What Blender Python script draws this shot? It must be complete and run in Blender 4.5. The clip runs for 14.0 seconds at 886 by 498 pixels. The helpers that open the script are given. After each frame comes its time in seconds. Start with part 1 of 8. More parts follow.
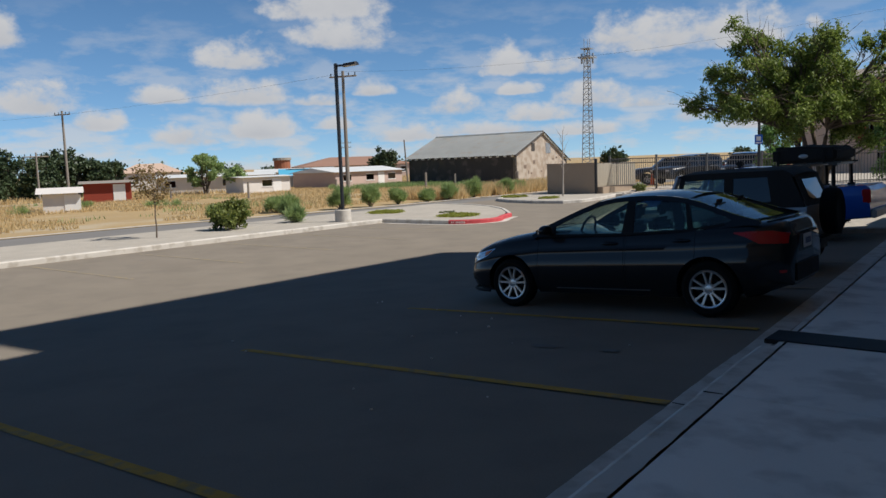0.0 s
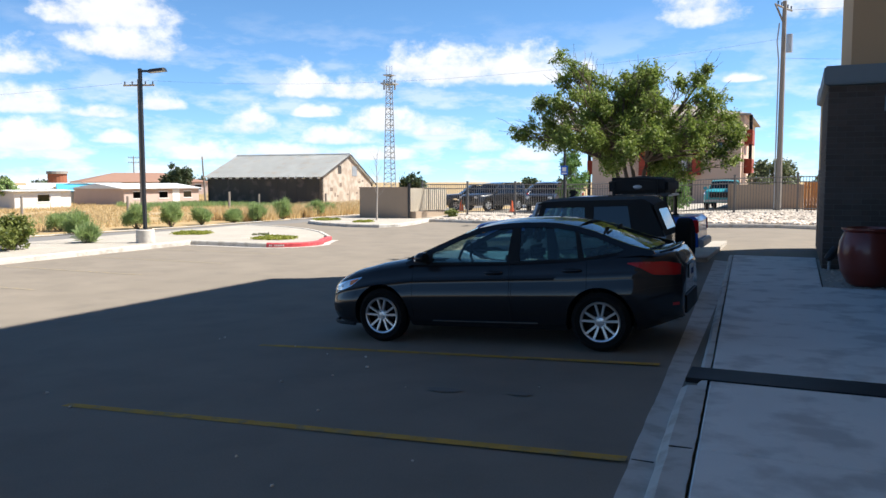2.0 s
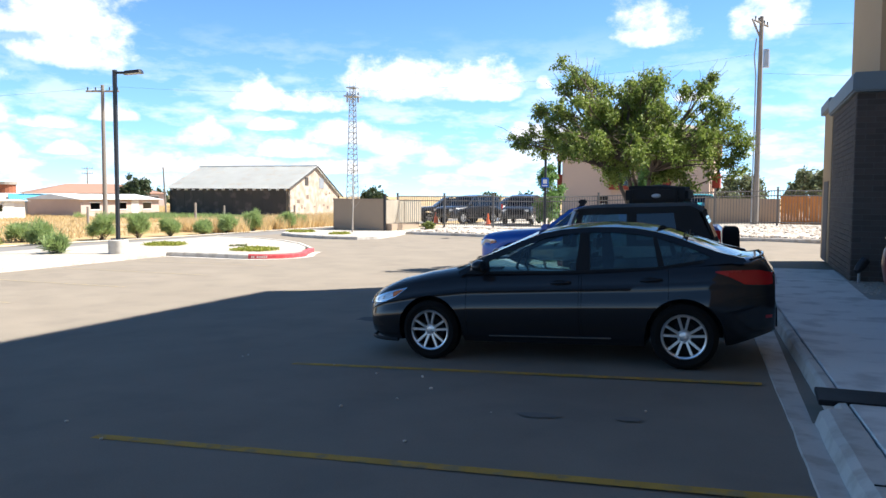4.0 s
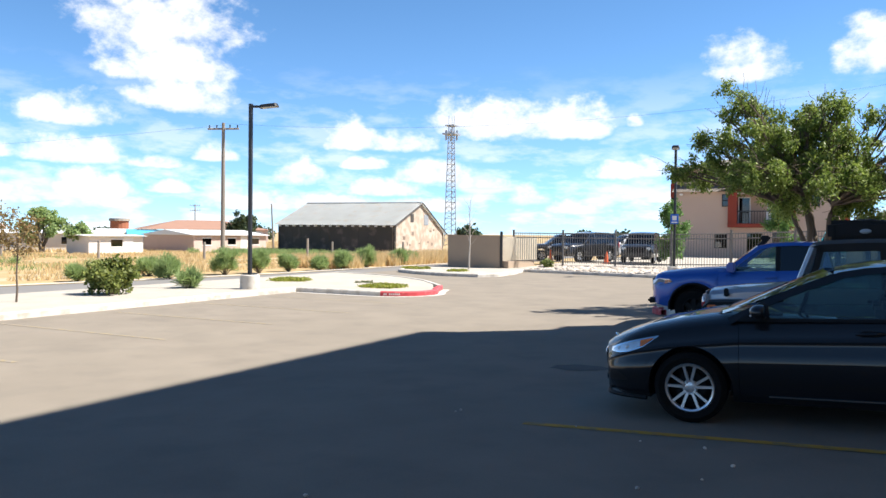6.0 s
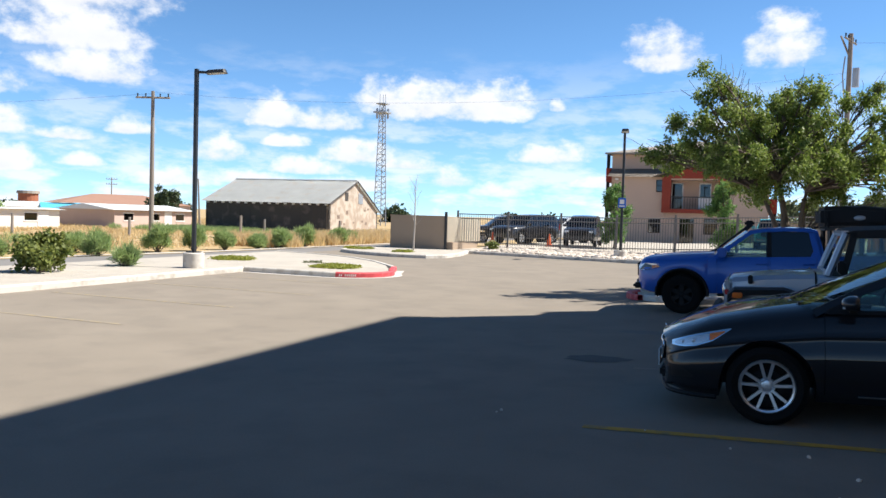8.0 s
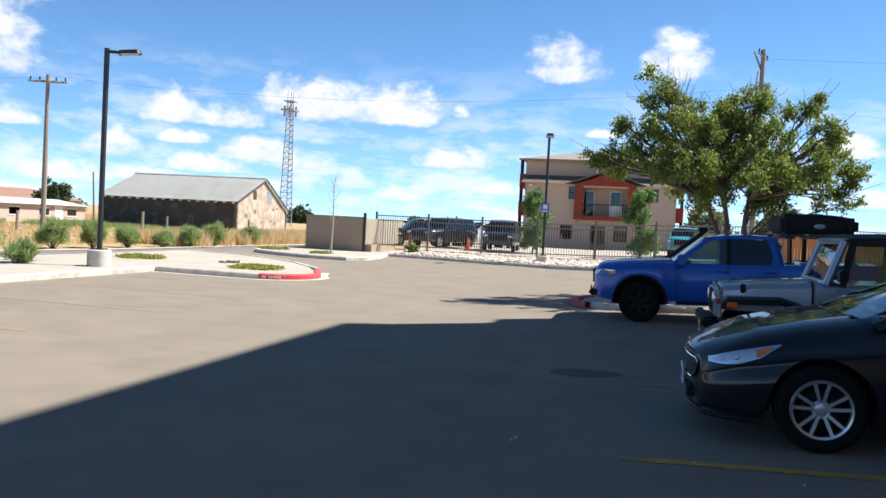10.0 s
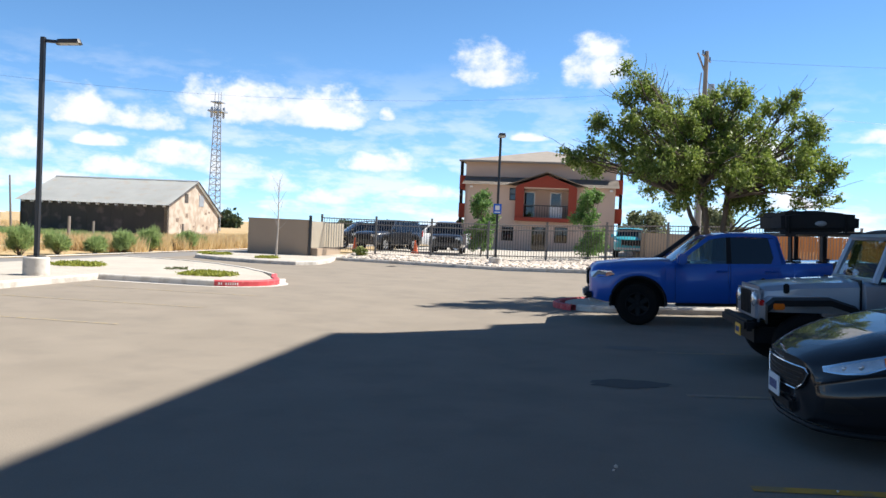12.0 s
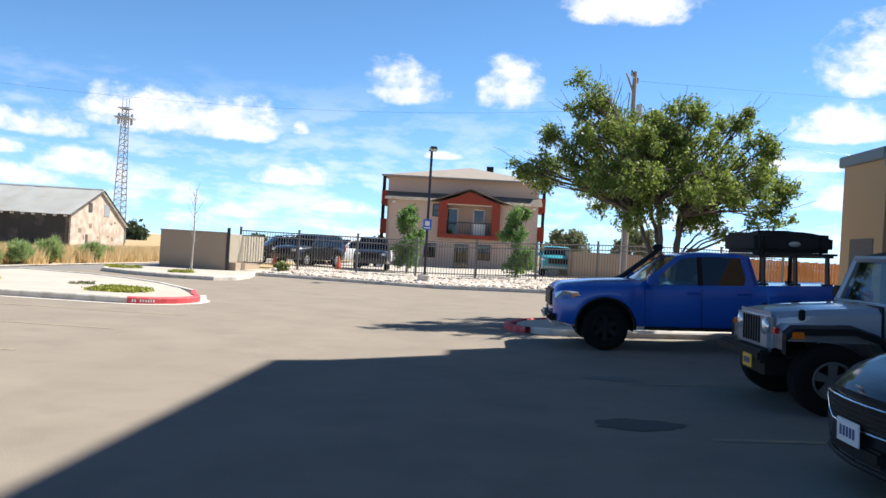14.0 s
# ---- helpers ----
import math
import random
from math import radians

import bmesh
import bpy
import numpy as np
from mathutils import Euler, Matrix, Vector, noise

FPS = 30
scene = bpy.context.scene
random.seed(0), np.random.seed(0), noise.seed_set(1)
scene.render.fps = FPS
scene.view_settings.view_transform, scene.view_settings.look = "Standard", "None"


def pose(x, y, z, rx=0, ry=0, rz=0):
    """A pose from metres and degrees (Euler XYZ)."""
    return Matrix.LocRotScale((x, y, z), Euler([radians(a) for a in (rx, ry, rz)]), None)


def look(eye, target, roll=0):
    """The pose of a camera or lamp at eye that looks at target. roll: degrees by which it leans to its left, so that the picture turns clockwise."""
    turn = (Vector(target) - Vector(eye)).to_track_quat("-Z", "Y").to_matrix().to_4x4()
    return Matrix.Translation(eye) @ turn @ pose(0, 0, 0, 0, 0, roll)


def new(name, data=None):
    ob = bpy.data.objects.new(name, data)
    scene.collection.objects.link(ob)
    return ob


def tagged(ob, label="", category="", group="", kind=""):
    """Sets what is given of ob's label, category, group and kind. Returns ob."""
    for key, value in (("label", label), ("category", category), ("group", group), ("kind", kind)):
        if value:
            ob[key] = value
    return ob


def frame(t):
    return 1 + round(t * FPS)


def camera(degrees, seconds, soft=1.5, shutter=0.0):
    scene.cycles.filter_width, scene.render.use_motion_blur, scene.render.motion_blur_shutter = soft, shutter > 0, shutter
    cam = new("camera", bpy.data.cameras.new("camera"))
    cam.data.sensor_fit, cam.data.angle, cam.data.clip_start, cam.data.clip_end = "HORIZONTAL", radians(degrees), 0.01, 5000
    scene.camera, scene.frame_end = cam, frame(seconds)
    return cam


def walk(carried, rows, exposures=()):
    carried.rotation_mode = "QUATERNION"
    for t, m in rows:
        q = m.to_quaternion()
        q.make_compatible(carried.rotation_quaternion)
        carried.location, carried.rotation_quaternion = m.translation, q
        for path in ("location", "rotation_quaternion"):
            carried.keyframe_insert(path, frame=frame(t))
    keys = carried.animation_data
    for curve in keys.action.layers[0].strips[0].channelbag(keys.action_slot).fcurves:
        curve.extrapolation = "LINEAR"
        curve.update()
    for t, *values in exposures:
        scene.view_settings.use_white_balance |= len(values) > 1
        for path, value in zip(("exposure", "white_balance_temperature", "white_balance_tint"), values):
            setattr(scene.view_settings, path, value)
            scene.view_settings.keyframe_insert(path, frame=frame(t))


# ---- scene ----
cam = camera(58.6, 14.0)

PATH = [
    (0, (2.274, 0.485, 1.815), (1.021, 2.029, 1.596), -2.1),
    (0.5, (1.935, 0.523, 1.801), (0.701, 2.081, 1.583), -1.3),
    (1, (1.596, 0.648, 1.818), (0.622, 2.382, 1.6), -1.1),
    (1.5, (1.232, 0.823, 1.789), (0.316, 2.591, 1.6), -2.3),
    (2, (0.933, 0.88, 1.781), (0.117, 2.697, 1.611), -0.1),
    (2.2, (0.826, 0.816, 1.798), (0.102, 2.674, 1.639), 0.6),
    (4.3, (-0.7, 1.35, 1.61), (-1.418, 3.211, 1.482), 0.3),
    (4.5, (-0.906, 1.406, 1.605), (-1.725, 3.226, 1.479), 0.2),
    (5, (-1.454, 1.652, 1.584), (-2.404, 3.409, 1.486), 0.6),
    (5.5, (-1.896, 1.689, 1.587), (-2.851, 3.445, 1.524), 1.0),
    (6, (-2.312, 1.821, 1.545), (-3.233, 3.596, 1.506), 0.6),
    (6.5, (-2.676, 1.996, 1.551), (-3.599, 3.77, 1.516), 0.3),
    (7, (-3.052, 2.019, 1.504), (-3.831, 3.86, 1.428), 1.5),
    (7.5, (-3.381, 2.056, 1.486), (-4.126, 3.909, 1.372), 2.0),
    (8, (-3.709, 2.236, 1.489), (-4.45, 4.091, 1.405), 1.7),
    (8.5, (-4.031, 2.38, 1.421), (-4.661, 4.278, 1.364), 2.6),
    (9, (-4.308, 2.487, 1.44), (-4.859, 4.408, 1.374), 2.4),
    (11.3, (-5.685, 3.434, 1.301), (-6.168, 5.374, 1.24), 3.6),
    (11.5, (-5.822, 3.359, 1.308), (-6.316, 5.296, 1.25), 3.9),
    (12, (-6.11, 3.609, 1.291), (-6.438, 5.582, 1.242), 2.5),
    (12.5, (-6.306, 3.917, 1.221), (-6.573, 5.898, 1.137), 2.6),
    (13, (-6.547, 4.256, 1.253), (-6.767, 6.243, 1.172), 5.5),
    (13.5, (-6.773, 4.615, 1.255), (-6.923, 6.609, 1.236), 6.4),
    (14, (-6.935, 4.791, 1.235), (-7.047, 6.788, 1.239), 3.4),
]
walk(cam, [(t, look(eye, target, roll)) for t, eye, target, roll in PATH],
     exposures=[(0, 0.0), (0.5, 0.2), (1.0, 0.6), (2.2, 1.0), (4.3, 1.36), (5.5, 1.24), (7.0, 0.96), (9.0, 0.92), (14.0, 1.02)])
# ---------------------------------------------------------------- sky, sun
SUN_DIR = Vector((0.72, 0.38, 1.0)).normalized()

world = bpy.data.worlds.new("sky")
scene.world = world
world.use_nodes = True
WT = world.node_tree
WT.nodes.clear()


def wnode(kind, **props):
    n = WT.nodes.new(kind)
    for key, value in props.items():
        setattr(n, key, value)
    return n


def wmath(op, a, b=None, c=None, clamp=False):
    n = wnode("ShaderNodeMath", operation=op, use_clamp=clamp)
    for slot, v in zip(n.inputs, (a, b, c)):
        if v is None:
            continue
        if isinstance(v, (int, float)):
            slot.default_value = v
        else:
            WT.links.new(v, slot)
    return n.outputs[0]


sky = wnode("ShaderNodeTexSky", sky_type="NISHITA", sun_disc=False, sun_elevation=math.asin(SUN_DIR.z),
            sun_rotation=math.atan2(SUN_DIR.x, SUN_DIR.y), altitude=2500, air_density=1.0, dust_density=0.0, ozone_density=3.0)
coord = wnode("ShaderNodeTexCoord")
axes = wnode("ShaderNodeSeparateXYZ")
WT.links.new(coord.outputs["Generated"], axes.inputs[0])
# clear desert air: the horizon keeps the blue of a few degrees higher up
clear_air = wnode("ShaderNodeMapping")
clear_air.inputs["Location"].default_value = (0, 0, 0.06)
WT.links.new(coord.outputs["Generated"], clear_air.inputs[0])
WT.links.new(clear_air.outputs[0], sky.inputs[0])
azimuth = wmath("MULTIPLY", wmath("ARCTAN2", axes.outputs[0], axes.outputs[1]), 57.29578)
height_deg = wmath("MULTIPLY", wmath("ARCSINE", axes.outputs[2]), 57.29578)


def sky_noise(scale, detail, rough, lift=0.0, flat=1.5):
    stretch = wnode("ShaderNodeMapping")
    stretch.inputs["Scale"].default_value = (1, 1, flat)
    stretch.inputs["Location"].default_value = (0, 0, lift)
    WT.links.new(coord.outputs["Generated"], stretch.inputs[0])
    n = wnode("ShaderNodeTexNoise")
    n.inputs["Scale"].default_value, n.inputs["Detail"].default_value, n.inputs["Roughness"].default_value = scale, detail, rough
    WT.links.new(stretch.outputs[0], n.inputs["Vector"])
    return n.outputs["Fac"]


nearest = None
lift_sum = None


def cloud(az, base, wide, tall):
    """A cumulus at a compass bearing: nearest keeps the least squared distance over all of them."""
    global nearest, lift_sum
    dx = wmath("MULTIPLY_ADD", azimuth, 1 / wide, -az / wide)
    dy = wmath("MULTIPLY_ADD", height_deg, 1 / tall, -(base + 0.18 * tall) / tall)
    up = wmath("MAXIMUM", dy, wmath("MULTIPLY", dy, -3.5))
    r = wmath("MULTIPLY_ADD", up, up, wmath("MULTIPLY", dx, dx))
    nearest = r if nearest is None else wmath("SMOOTH_MIN", nearest, r, 0.25)
    weight = wmath("SUBTRACT", 1.0, r, clamp=True)
    low = wmath("MULTIPLY", weight, wmath("SUBTRACT", 0.75, dy, clamp=True))
    lift_sum = low if lift_sum is None else wmath("MAXIMUM", lift_sum, low)


cloud(-46.8, 12.6, 6.4, 4.6)
cloud(-46.6, 10.1, 4.9, 4.0)
cloud(-45.6, 8.2, 4.7, 2.6)
cloud(-52.3, 6.9, 3.9, 2.2)
cloud(-52.4, 4.5, 3.8, 2.0)
cloud(-43.6, 4.9, 1.7, 1.1)
cloud(-51.8, 2.1, 3.1, 1.9)
cloud(-46.5, 2.6, 1.6, 1.0)
cloud(-37.8, 3.4, 2.4, 1.9)
cloud(-34.3, 6.0, 2.9, 2.1)
cloud(-30.4, 5.9, 3.1, 1.6)
cloud(-28.1, 3.7, 3.3, 1.8)
cloud(-32.1, 2.7, 3.4, 1.2)
cloud(-26.0, 7.6, 2.6, 2.2)
cloud(-19.6, 7.0, 5.6, 2.8)
cloud(-23.6, 7.0, 5.0, 3.2)
cloud(-13.9, 7.6, 0.8, 1.0)
cloud(-14.2, 4.0, 3.6, 1.6)
cloud(-6.6, 10.5, 3.3, 2.9)
cloud(1.0, 10.5, 2.8, 3.4)
cloud(-21.4, 2.1, 2.2, 1.6)
cloud(-18.0, 1.5, 2.4, 1.2)
cloud(24.3, 11.6, 3.4, 4.3)
cloud(23.4, 8.6, 3.6, 2.3)
cloud(24.0, 4.1, 2.9, 1.6)
cloud(-67.5, 8.2, 1.7, 2.2)
cloud(-65.8, 4.0, 3.0, 2.5)
cloud(-62.0, 2.9, 1.9, 1.5)
cloud(-56.5, 1.8, 2.7, 1.7)
cloud(-40.5, 1.6, 4.0, 1.4)
cloud(-36.0, 1.9, 5.0, 1.0)
cloud(-29.5, 1.6, 4.5, 0.9)
cloud(-24.5, 3.3, 2.6, 1.0)
cloud(-47.5, 4.3, 2.2, 0.9)
cloud(-58.0, 4.6, 2.6, 1.3)
cloud(-33.5, 4.6, 2.4, 0.9)
cloud(-11.0, 2.3, 3.0, 0.9)
cloud(13.5, 2.4, 4.5, 1.1)
cloud(-3.5, 6.6, 1.6, 0.6)
cloud(20.5, 6.6, 4.5, 0.9)
cloud(12.0, 5.5, 3.0, 1.5)
cloud(9.5, 16.5, 5.0, 3.0)
cloud(40.0, 6.0, 6.0, 3.0)
cloud(-85.0, 6.0, 6.0, 3.0)

puffs = wmath("MULTIPLY_ADD", sky_noise(32, 8, 0.62), 1.0, wmath("MULTIPLY", sky_noise(12, 3, 0.5), 0.8))
density = wmath("ADD", wmath("SUBTRACT", 0.9, nearest), wmath("MULTIPLY_ADD", puffs, 2.2, -1.88))
haze_band = wmath("MULTIPLY", wmath("SUBTRACT", 1.0, wmath("DIVIDE", wmath("ABSOLUTE", height_deg), 12.0), clamp=True), 0.82)
mask = wnode("ShaderNodeMapRange", interpolation_type="SMOOTHSTEP")
mask.inputs["From Min"].default_value, mask.inputs["From Max"].default_value = 0.0, 1.0
WT.links.new(density, mask.inputs["Value"])
# thin white veil low over the land
veil = wmath("MULTIPLY", haze_band, wmath("MULTIPLY_ADD", sky_noise(13, 8, 0.6, 3.0, 3.2), 6.0, -2.75, clamp=True), clamp=True)
cover = wmath("MAXIMUM", wmath("MULTIPLY", mask.outputs[0], 0.97), veil)

shade = wmath("MULTIPLY", wmath("MULTIPLY", lift_sum, wmath("MULTIPLY_ADD", sky_noise(26, 4, 0.6, 5.0), 1.2, 0.1)), 0.62, clamp=True)
cloud_tint = wnode("ShaderNodeMix", data_type="RGBA")
cloud_tint.inputs["A"].default_value = (8.0, 8.05, 8.2, 1)
cloud_tint.inputs["B"].default_value = (4.9, 5.2, 5.9, 1)
WT.links.new(shade, cloud_tint.inputs["Factor"])
blend = wnode("ShaderNodeMix", data_type="RGBA")
WT.links.new(cover, blend.inputs["Factor"])
richer = wnode("ShaderNodeHueSaturation")
richer.inputs["Saturation"].default_value = 1.14
richer.inputs["Hue"].default_value = 0.496
richer.inputs["Value"].default_value = 1.15
WT.links.new(sky.outputs[0], richer.inputs["Color"])
# the sky pales towards the horizon and deepens overhead
fall = wnode("ShaderNodeMapRange", interpolation_type="SMOOTHSTEP")
fall.inputs["From Min"].default_value, fall.inputs["From Max"].default_value = 0.0, 50.0
fall.inputs["To Min"].default_value, fall.inputs["To Max"].default_value = 1.32, 0.76
WT.links.new(wmath("ABSOLUTE", height_deg), fall.inputs["Value"])
gradient = wnode("ShaderNodeVectorMath", operation="SCALE")
WT.links.new(richer.outputs[0], gradient.inputs[0])
WT.links.new(fall.outputs[0], gradient.inputs["Scale"])
WT.links.new(gradient.outputs[0], blend.inputs["A"])
WT.links.new(cloud_tint.outputs["Result"], blend.inputs["B"])
background = wnode("ShaderNodeBackground")
background.inputs["Strength"].default_value = 0.074
WT.links.new(blend.outputs["Result"], background.inputs["Color"])
WT.links.new(background.outputs[0], wnode("ShaderNodeOutputWorld").inputs[0])
world.cycles.sampling_method, world.cycles.sample_map_resolution = "MANUAL", 512

sun = new("sun", bpy.data.lights.new("sun", "SUN"))
sun.data.energy, sun.data.angle, sun.data.color = 5.0, radians(0.53), (1.0, 0.95, 0.87)
sun.matrix_world = look(SUN_DIR * 50, (0, 0, 0))
# ---------------------------------------------------------------- materials
def material(name, color, rough=0.8, metal=0.0, vary=0.12, scale=3.0, fine=60.0, bump=0.15, second=None, spots=0.5,
             coat=0.0, spec=0.5, each=0.0, stretch=(1, 1, 1), depth=0.01):
    """A surface with large blotches (scale), fine grain (fine), relief, and an optional second colour in patches."""
    m = bpy.data.materials.new(name)
    m.use_nodes = True
    t = m.node_tree
    b = t.nodes["Principled BSDF"]
    b.inputs["Roughness"].default_value, b.inputs["Metallic"].default_value = rough, metal
    b.inputs["Coat Weight"].default_value, b.inputs["Coat Roughness"].default_value = coat, 0.03
    b.inputs["Specular IOR Level"].default_value = spec
    geo = t.nodes.new("ShaderNodeNewGeometry")
    mp = t.nodes.new("ShaderNodeMapping")
    mp.inputs["Scale"].default_value = stretch
    t.links.new(geo.outputs["Position"], mp.inputs[0])

    def noise_at(s, detail):
        n = t.nodes.new("ShaderNodeTexNoise")
        n.inputs["Scale"].default_value, n.inputs["Detail"].default_value = s, detail
        t.links.new(mp.outputs[0], n.inputs["Vector"])
        return n.outputs["Fac"]

    def mathn(op, a, bb, c=None):
        n = t.nodes.new("ShaderNodeMath")
        n.operation = op
        for slot, v in zip(n.inputs, (a, bb, c)):
            if v is None:
                continue
            if isinstance(v, (int, float)):
                slot.default_value = v
            else:
                t.links.new(v, slot)
        return n.outputs[0]

    big, small = noise_at(scale, 5), noise_at(fine, 3)
    base = None
    if second:
        ramp = t.nodes.new("ShaderNodeMapRange")
        ramp.inputs["From Min"].default_value, ramp.inputs["From Max"].default_value = spots - 0.07, spots + 0.07
        t.links.new(noise_at(scale * 1.7, 6), ramp.inputs["Value"])
        mix = t.nodes.new("ShaderNodeMix")
        mix.data_type = "RGBA"
        mix.inputs["A"].default_value, mix.inputs["B"].default_value = (*color, 1), (*second, 1)
        t.links.new(ramp.outputs[0], mix.inputs["Factor"])
        base = mix.outputs["Result"]
    amount = mathn("ADD", mathn("MULTIPLY_ADD", big, 2 * vary, 1 - vary), mathn("MULTIPLY_ADD", small, vary, -vary / 2))
    if each:
        info = t.nodes.new("ShaderNodeObjectInfo")
        amount = mathn("ADD", amount, mathn("MULTIPLY_ADD", info.outputs["Random"], 2 * each, -each))
        isl = mathn("MULTIPLY_ADD", geo.outputs["Random Per Island"], 2 * each, -each)
        amount = mathn("ADD", amount, isl)
    hsv = t.nodes.new("ShaderNodeHueSaturation")
    hsv.inputs["Color"].default_value = (*color, 1)
    if base:
        t.links.new(base, hsv.inputs["Color"])
    t.links.new(amount, hsv.inputs["Value"])
    t.links.new(hsv.outputs[0], b.inputs["Base Color"])
    if rough > 0.15 and metal < 0.5:
        t.links.new(mathn("MULTIPLY_ADD", big, 0.2, rough - 0.1), b.inputs["Roughness"])
    if bump:
        bn = t.nodes.new("ShaderNodeBump")
        bn.inputs["Strength"].default_value, bn.inputs["Distance"].default_value = bump, depth
        t.links.new(mathn("MULTIPLY_ADD", big, 0.5, small), bn.inputs["Height"])
        t.links.new(bn.outputs[0], b.inputs["Normal"])
    return m


def leaf_material(name, color, color_b, through_amount=0.35):
    """Foliage: two greens, leaf by leaf, with light coming through."""
    m = bpy.data.materials.new(name)
    m.use_nodes = True
    t = m.node_tree
    b = t.nodes["Principled BSDF"]
    b.inputs["Roughness"].default_value = 0.55
    geo = t.nodes.new("ShaderNodeNewGeometry")
    mix = t.nodes.new("ShaderNodeMix")
    mix.data_type = "RGBA"
    mix.inputs["A"].default_value, mix.inputs["B"].default_value = (*color, 1), (*color_b, 1)
    t.links.new(geo.outputs["Random Per Island"], mix.inputs["Factor"])
    t.links.new(mix.outputs["Result"], b.inputs["Base Color"])
    thin = t.nodes.new("ShaderNodeBsdfTranslucent")
    t.links.new(mix.outputs["Result"], thin.inputs["Color"])
    both = t.nodes.new("ShaderNodeMixShader")
    both.inputs[0].default_value = through_amount
    t.links.new(b.outputs[0], both.inputs[1])
    t.links.new(thin.outputs[0], both.inputs[2])
    t.links.new(both.outputs[0], t.nodes["Material Output"].inputs[0])
    return m


def glass_material(name, tint=(0.55, 0.62, 0.6), rough=0.02, see=0.75):
    """Thin tinted pane: mostly straight through, with a real gloss."""
    m = bpy.data.materials.new(name)
    m.use_nodes = True
    t = m.node_tree
    t.nodes.clear()
    clear = t.nodes.new("ShaderNodeBsdfTransparent")
    clear.inputs[0].default_value = (*[c * see for c in tint], 1)
    gloss = t.nodes.new("ShaderNodeBsdfGlossy")
    gloss.inputs["Roughness"].default_value = rough
    edge = t.nodes.new("ShaderNodeLayerWeight")
    edge.inputs["Blend"].default_value = 0.5
    steep = t.nodes.new("ShaderNodeMath")
    steep.operation = "POWER"
    t.links.new(edge.outputs["Facing"], steep.inputs[0])
    steep.inputs[1].default_value = 4.0
    fres = t.nodes.new("ShaderNodeMath")
    fres.operation, fres.use_clamp = "MULTIPLY_ADD", True
    t.links.new(steep.outputs[0], fres.inputs[0])
    fres.inputs[1].default_value, fres.inputs[2].default_value = 0.9, 0.08
    mix = t.nodes.new("ShaderNodeMixShader")
    t.links.new(fres.outputs[0], mix.inputs[0])
    t.links.new(clear.outputs[0], mix.inputs[1])
    t.links.new(gloss.outputs[0], mix.inputs[2])
    t.links.new(mix.outputs[0], t.nodes.new("ShaderNodeOutputMaterial").inputs[0])
    return m


ASPHALT = material("weathered_asphalt", (0.234, 0.202, 0.164), 0.95, vary=0.19, scale=0.9, fine=70, bump=0.45, second=(0.217, 0.188, 0.154), spots=0.58, depth=0.006, spec=0.15)
ROAD = material("road_asphalt", (0.2, 0.19, 0.18), 0.92, vary=0.12, scale=0.6, fine=70, bump=0.3, spec=0.25)
CONCRETE = material("concrete", (0.77, 0.74, 0.69), 0.85, vary=0.1, scale=1.3, fine=80, bump=0.2, second=(0.57, 0.54, 0.5), spots=0.56, depth=0.004, spec=0.3)
KERB = material("kerb_concrete", (0.56, 0.525, 0.475), 0.88, vary=0.14, scale=2.2, fine=60, bump=0.25, second=(0.43, 0.39, 0.34), spots=0.56, depth=0.004, spec=0.3)
GRAVEL = material("white_gravel", (0.43, 0.39, 0.335), 0.9, vary=0.2, scale=1.5, fine=38, bump=0.8, depth=0.02, spec=0.2)
ROCK = material("pale_river_rock", (0.6, 0.52, 0.44), 0.85, vary=0.15, scale=6, fine=60, bump=0.3, each=0.22, spec=0.3)
FIELD = material("dry_field_soil", (0.4, 0.29, 0.155), 0.95, vary=0.2, scale=0.16, fine=9, bump=0.5, second=(0.44, 0.36, 0.25), spots=0.6, depth=0.05, spec=0.1)
RED_PAINT = material("red_kerb_paint", (0.5, 0.055, 0.065), 0.7, vary=0.15, scale=5, fine=60, bump=0.15, second=(0.58, 0.16, 0.15), spots=0.62)
WHITE_PAINT = material("white_paint", (0.75, 0.74, 0.72), 0.6, vary=0.06, bump=0.05)
YELLOW_PAINT = material("worn_yellow_paint", (0.5, 0.29, 0.06), 0.9, vary=0.25, scale=5, fine=50, bump=0.2, second=(0.33, 0.235, 0.11), spots=0.57, spec=0.15)
FADED_YELLOW = material("sun_faded_yellow_paint", (0.3, 0.24, 0.145), 0.9, vary=0.2, scale=5, fine=70, bump=0.2, second=(0.245, 0.21, 0.17), spots=0.5)
FENCE_METAL = material("bronze_fence_metal", (0.13, 0.122, 0.115), 0.45, vary=0.12, bump=0.04)
STUCCO = material("tan_stucco", (0.47, 0.33, 0.2), 0.9, vary=0.06, scale=0.8, fine=45, bump=0.35, depth=0.008, spec=0.2)
BRICK = material("dark_brown_brick", (0.075, 0.058, 0.05), 0.8, vary=0.15, scale=6, fine=70, bump=0.3, each=0.25, spec=0.3)
MORTAR = material("dark_mortar", (0.135, 0.122, 0.115), 0.95, vary=0.1, bump=0.3)
CORNICE = material("blue_grey_trim", (0.16, 0.2, 0.23), 0.6, vary=0.06, bump=0.08)
BLACK_METAL = material("black_painted_metal", (0.018, 0.018, 0.02), 0.4, vary=0.1, bump=0.04)
GREY_METAL = material("galvanised_metal", (0.4, 0.42, 0.44), 0.45, metal=0.6, vary=0.12, scale=4, bump=0.05)
WOOD_POLE = material("weathered_pole_wood", (0.25, 0.22, 0.19), 0.9, vary=0.2, scale=3, fine=40, bump=0.5, stretch=(1, 1, 0.15))
CEDAR = material("cedar_boards", (0.42, 0.155, 0.04), 0.75, vary=0.2, scale=3, fine=40, bump=0.3, stretch=(1, 1, 0.2), each=0.12)
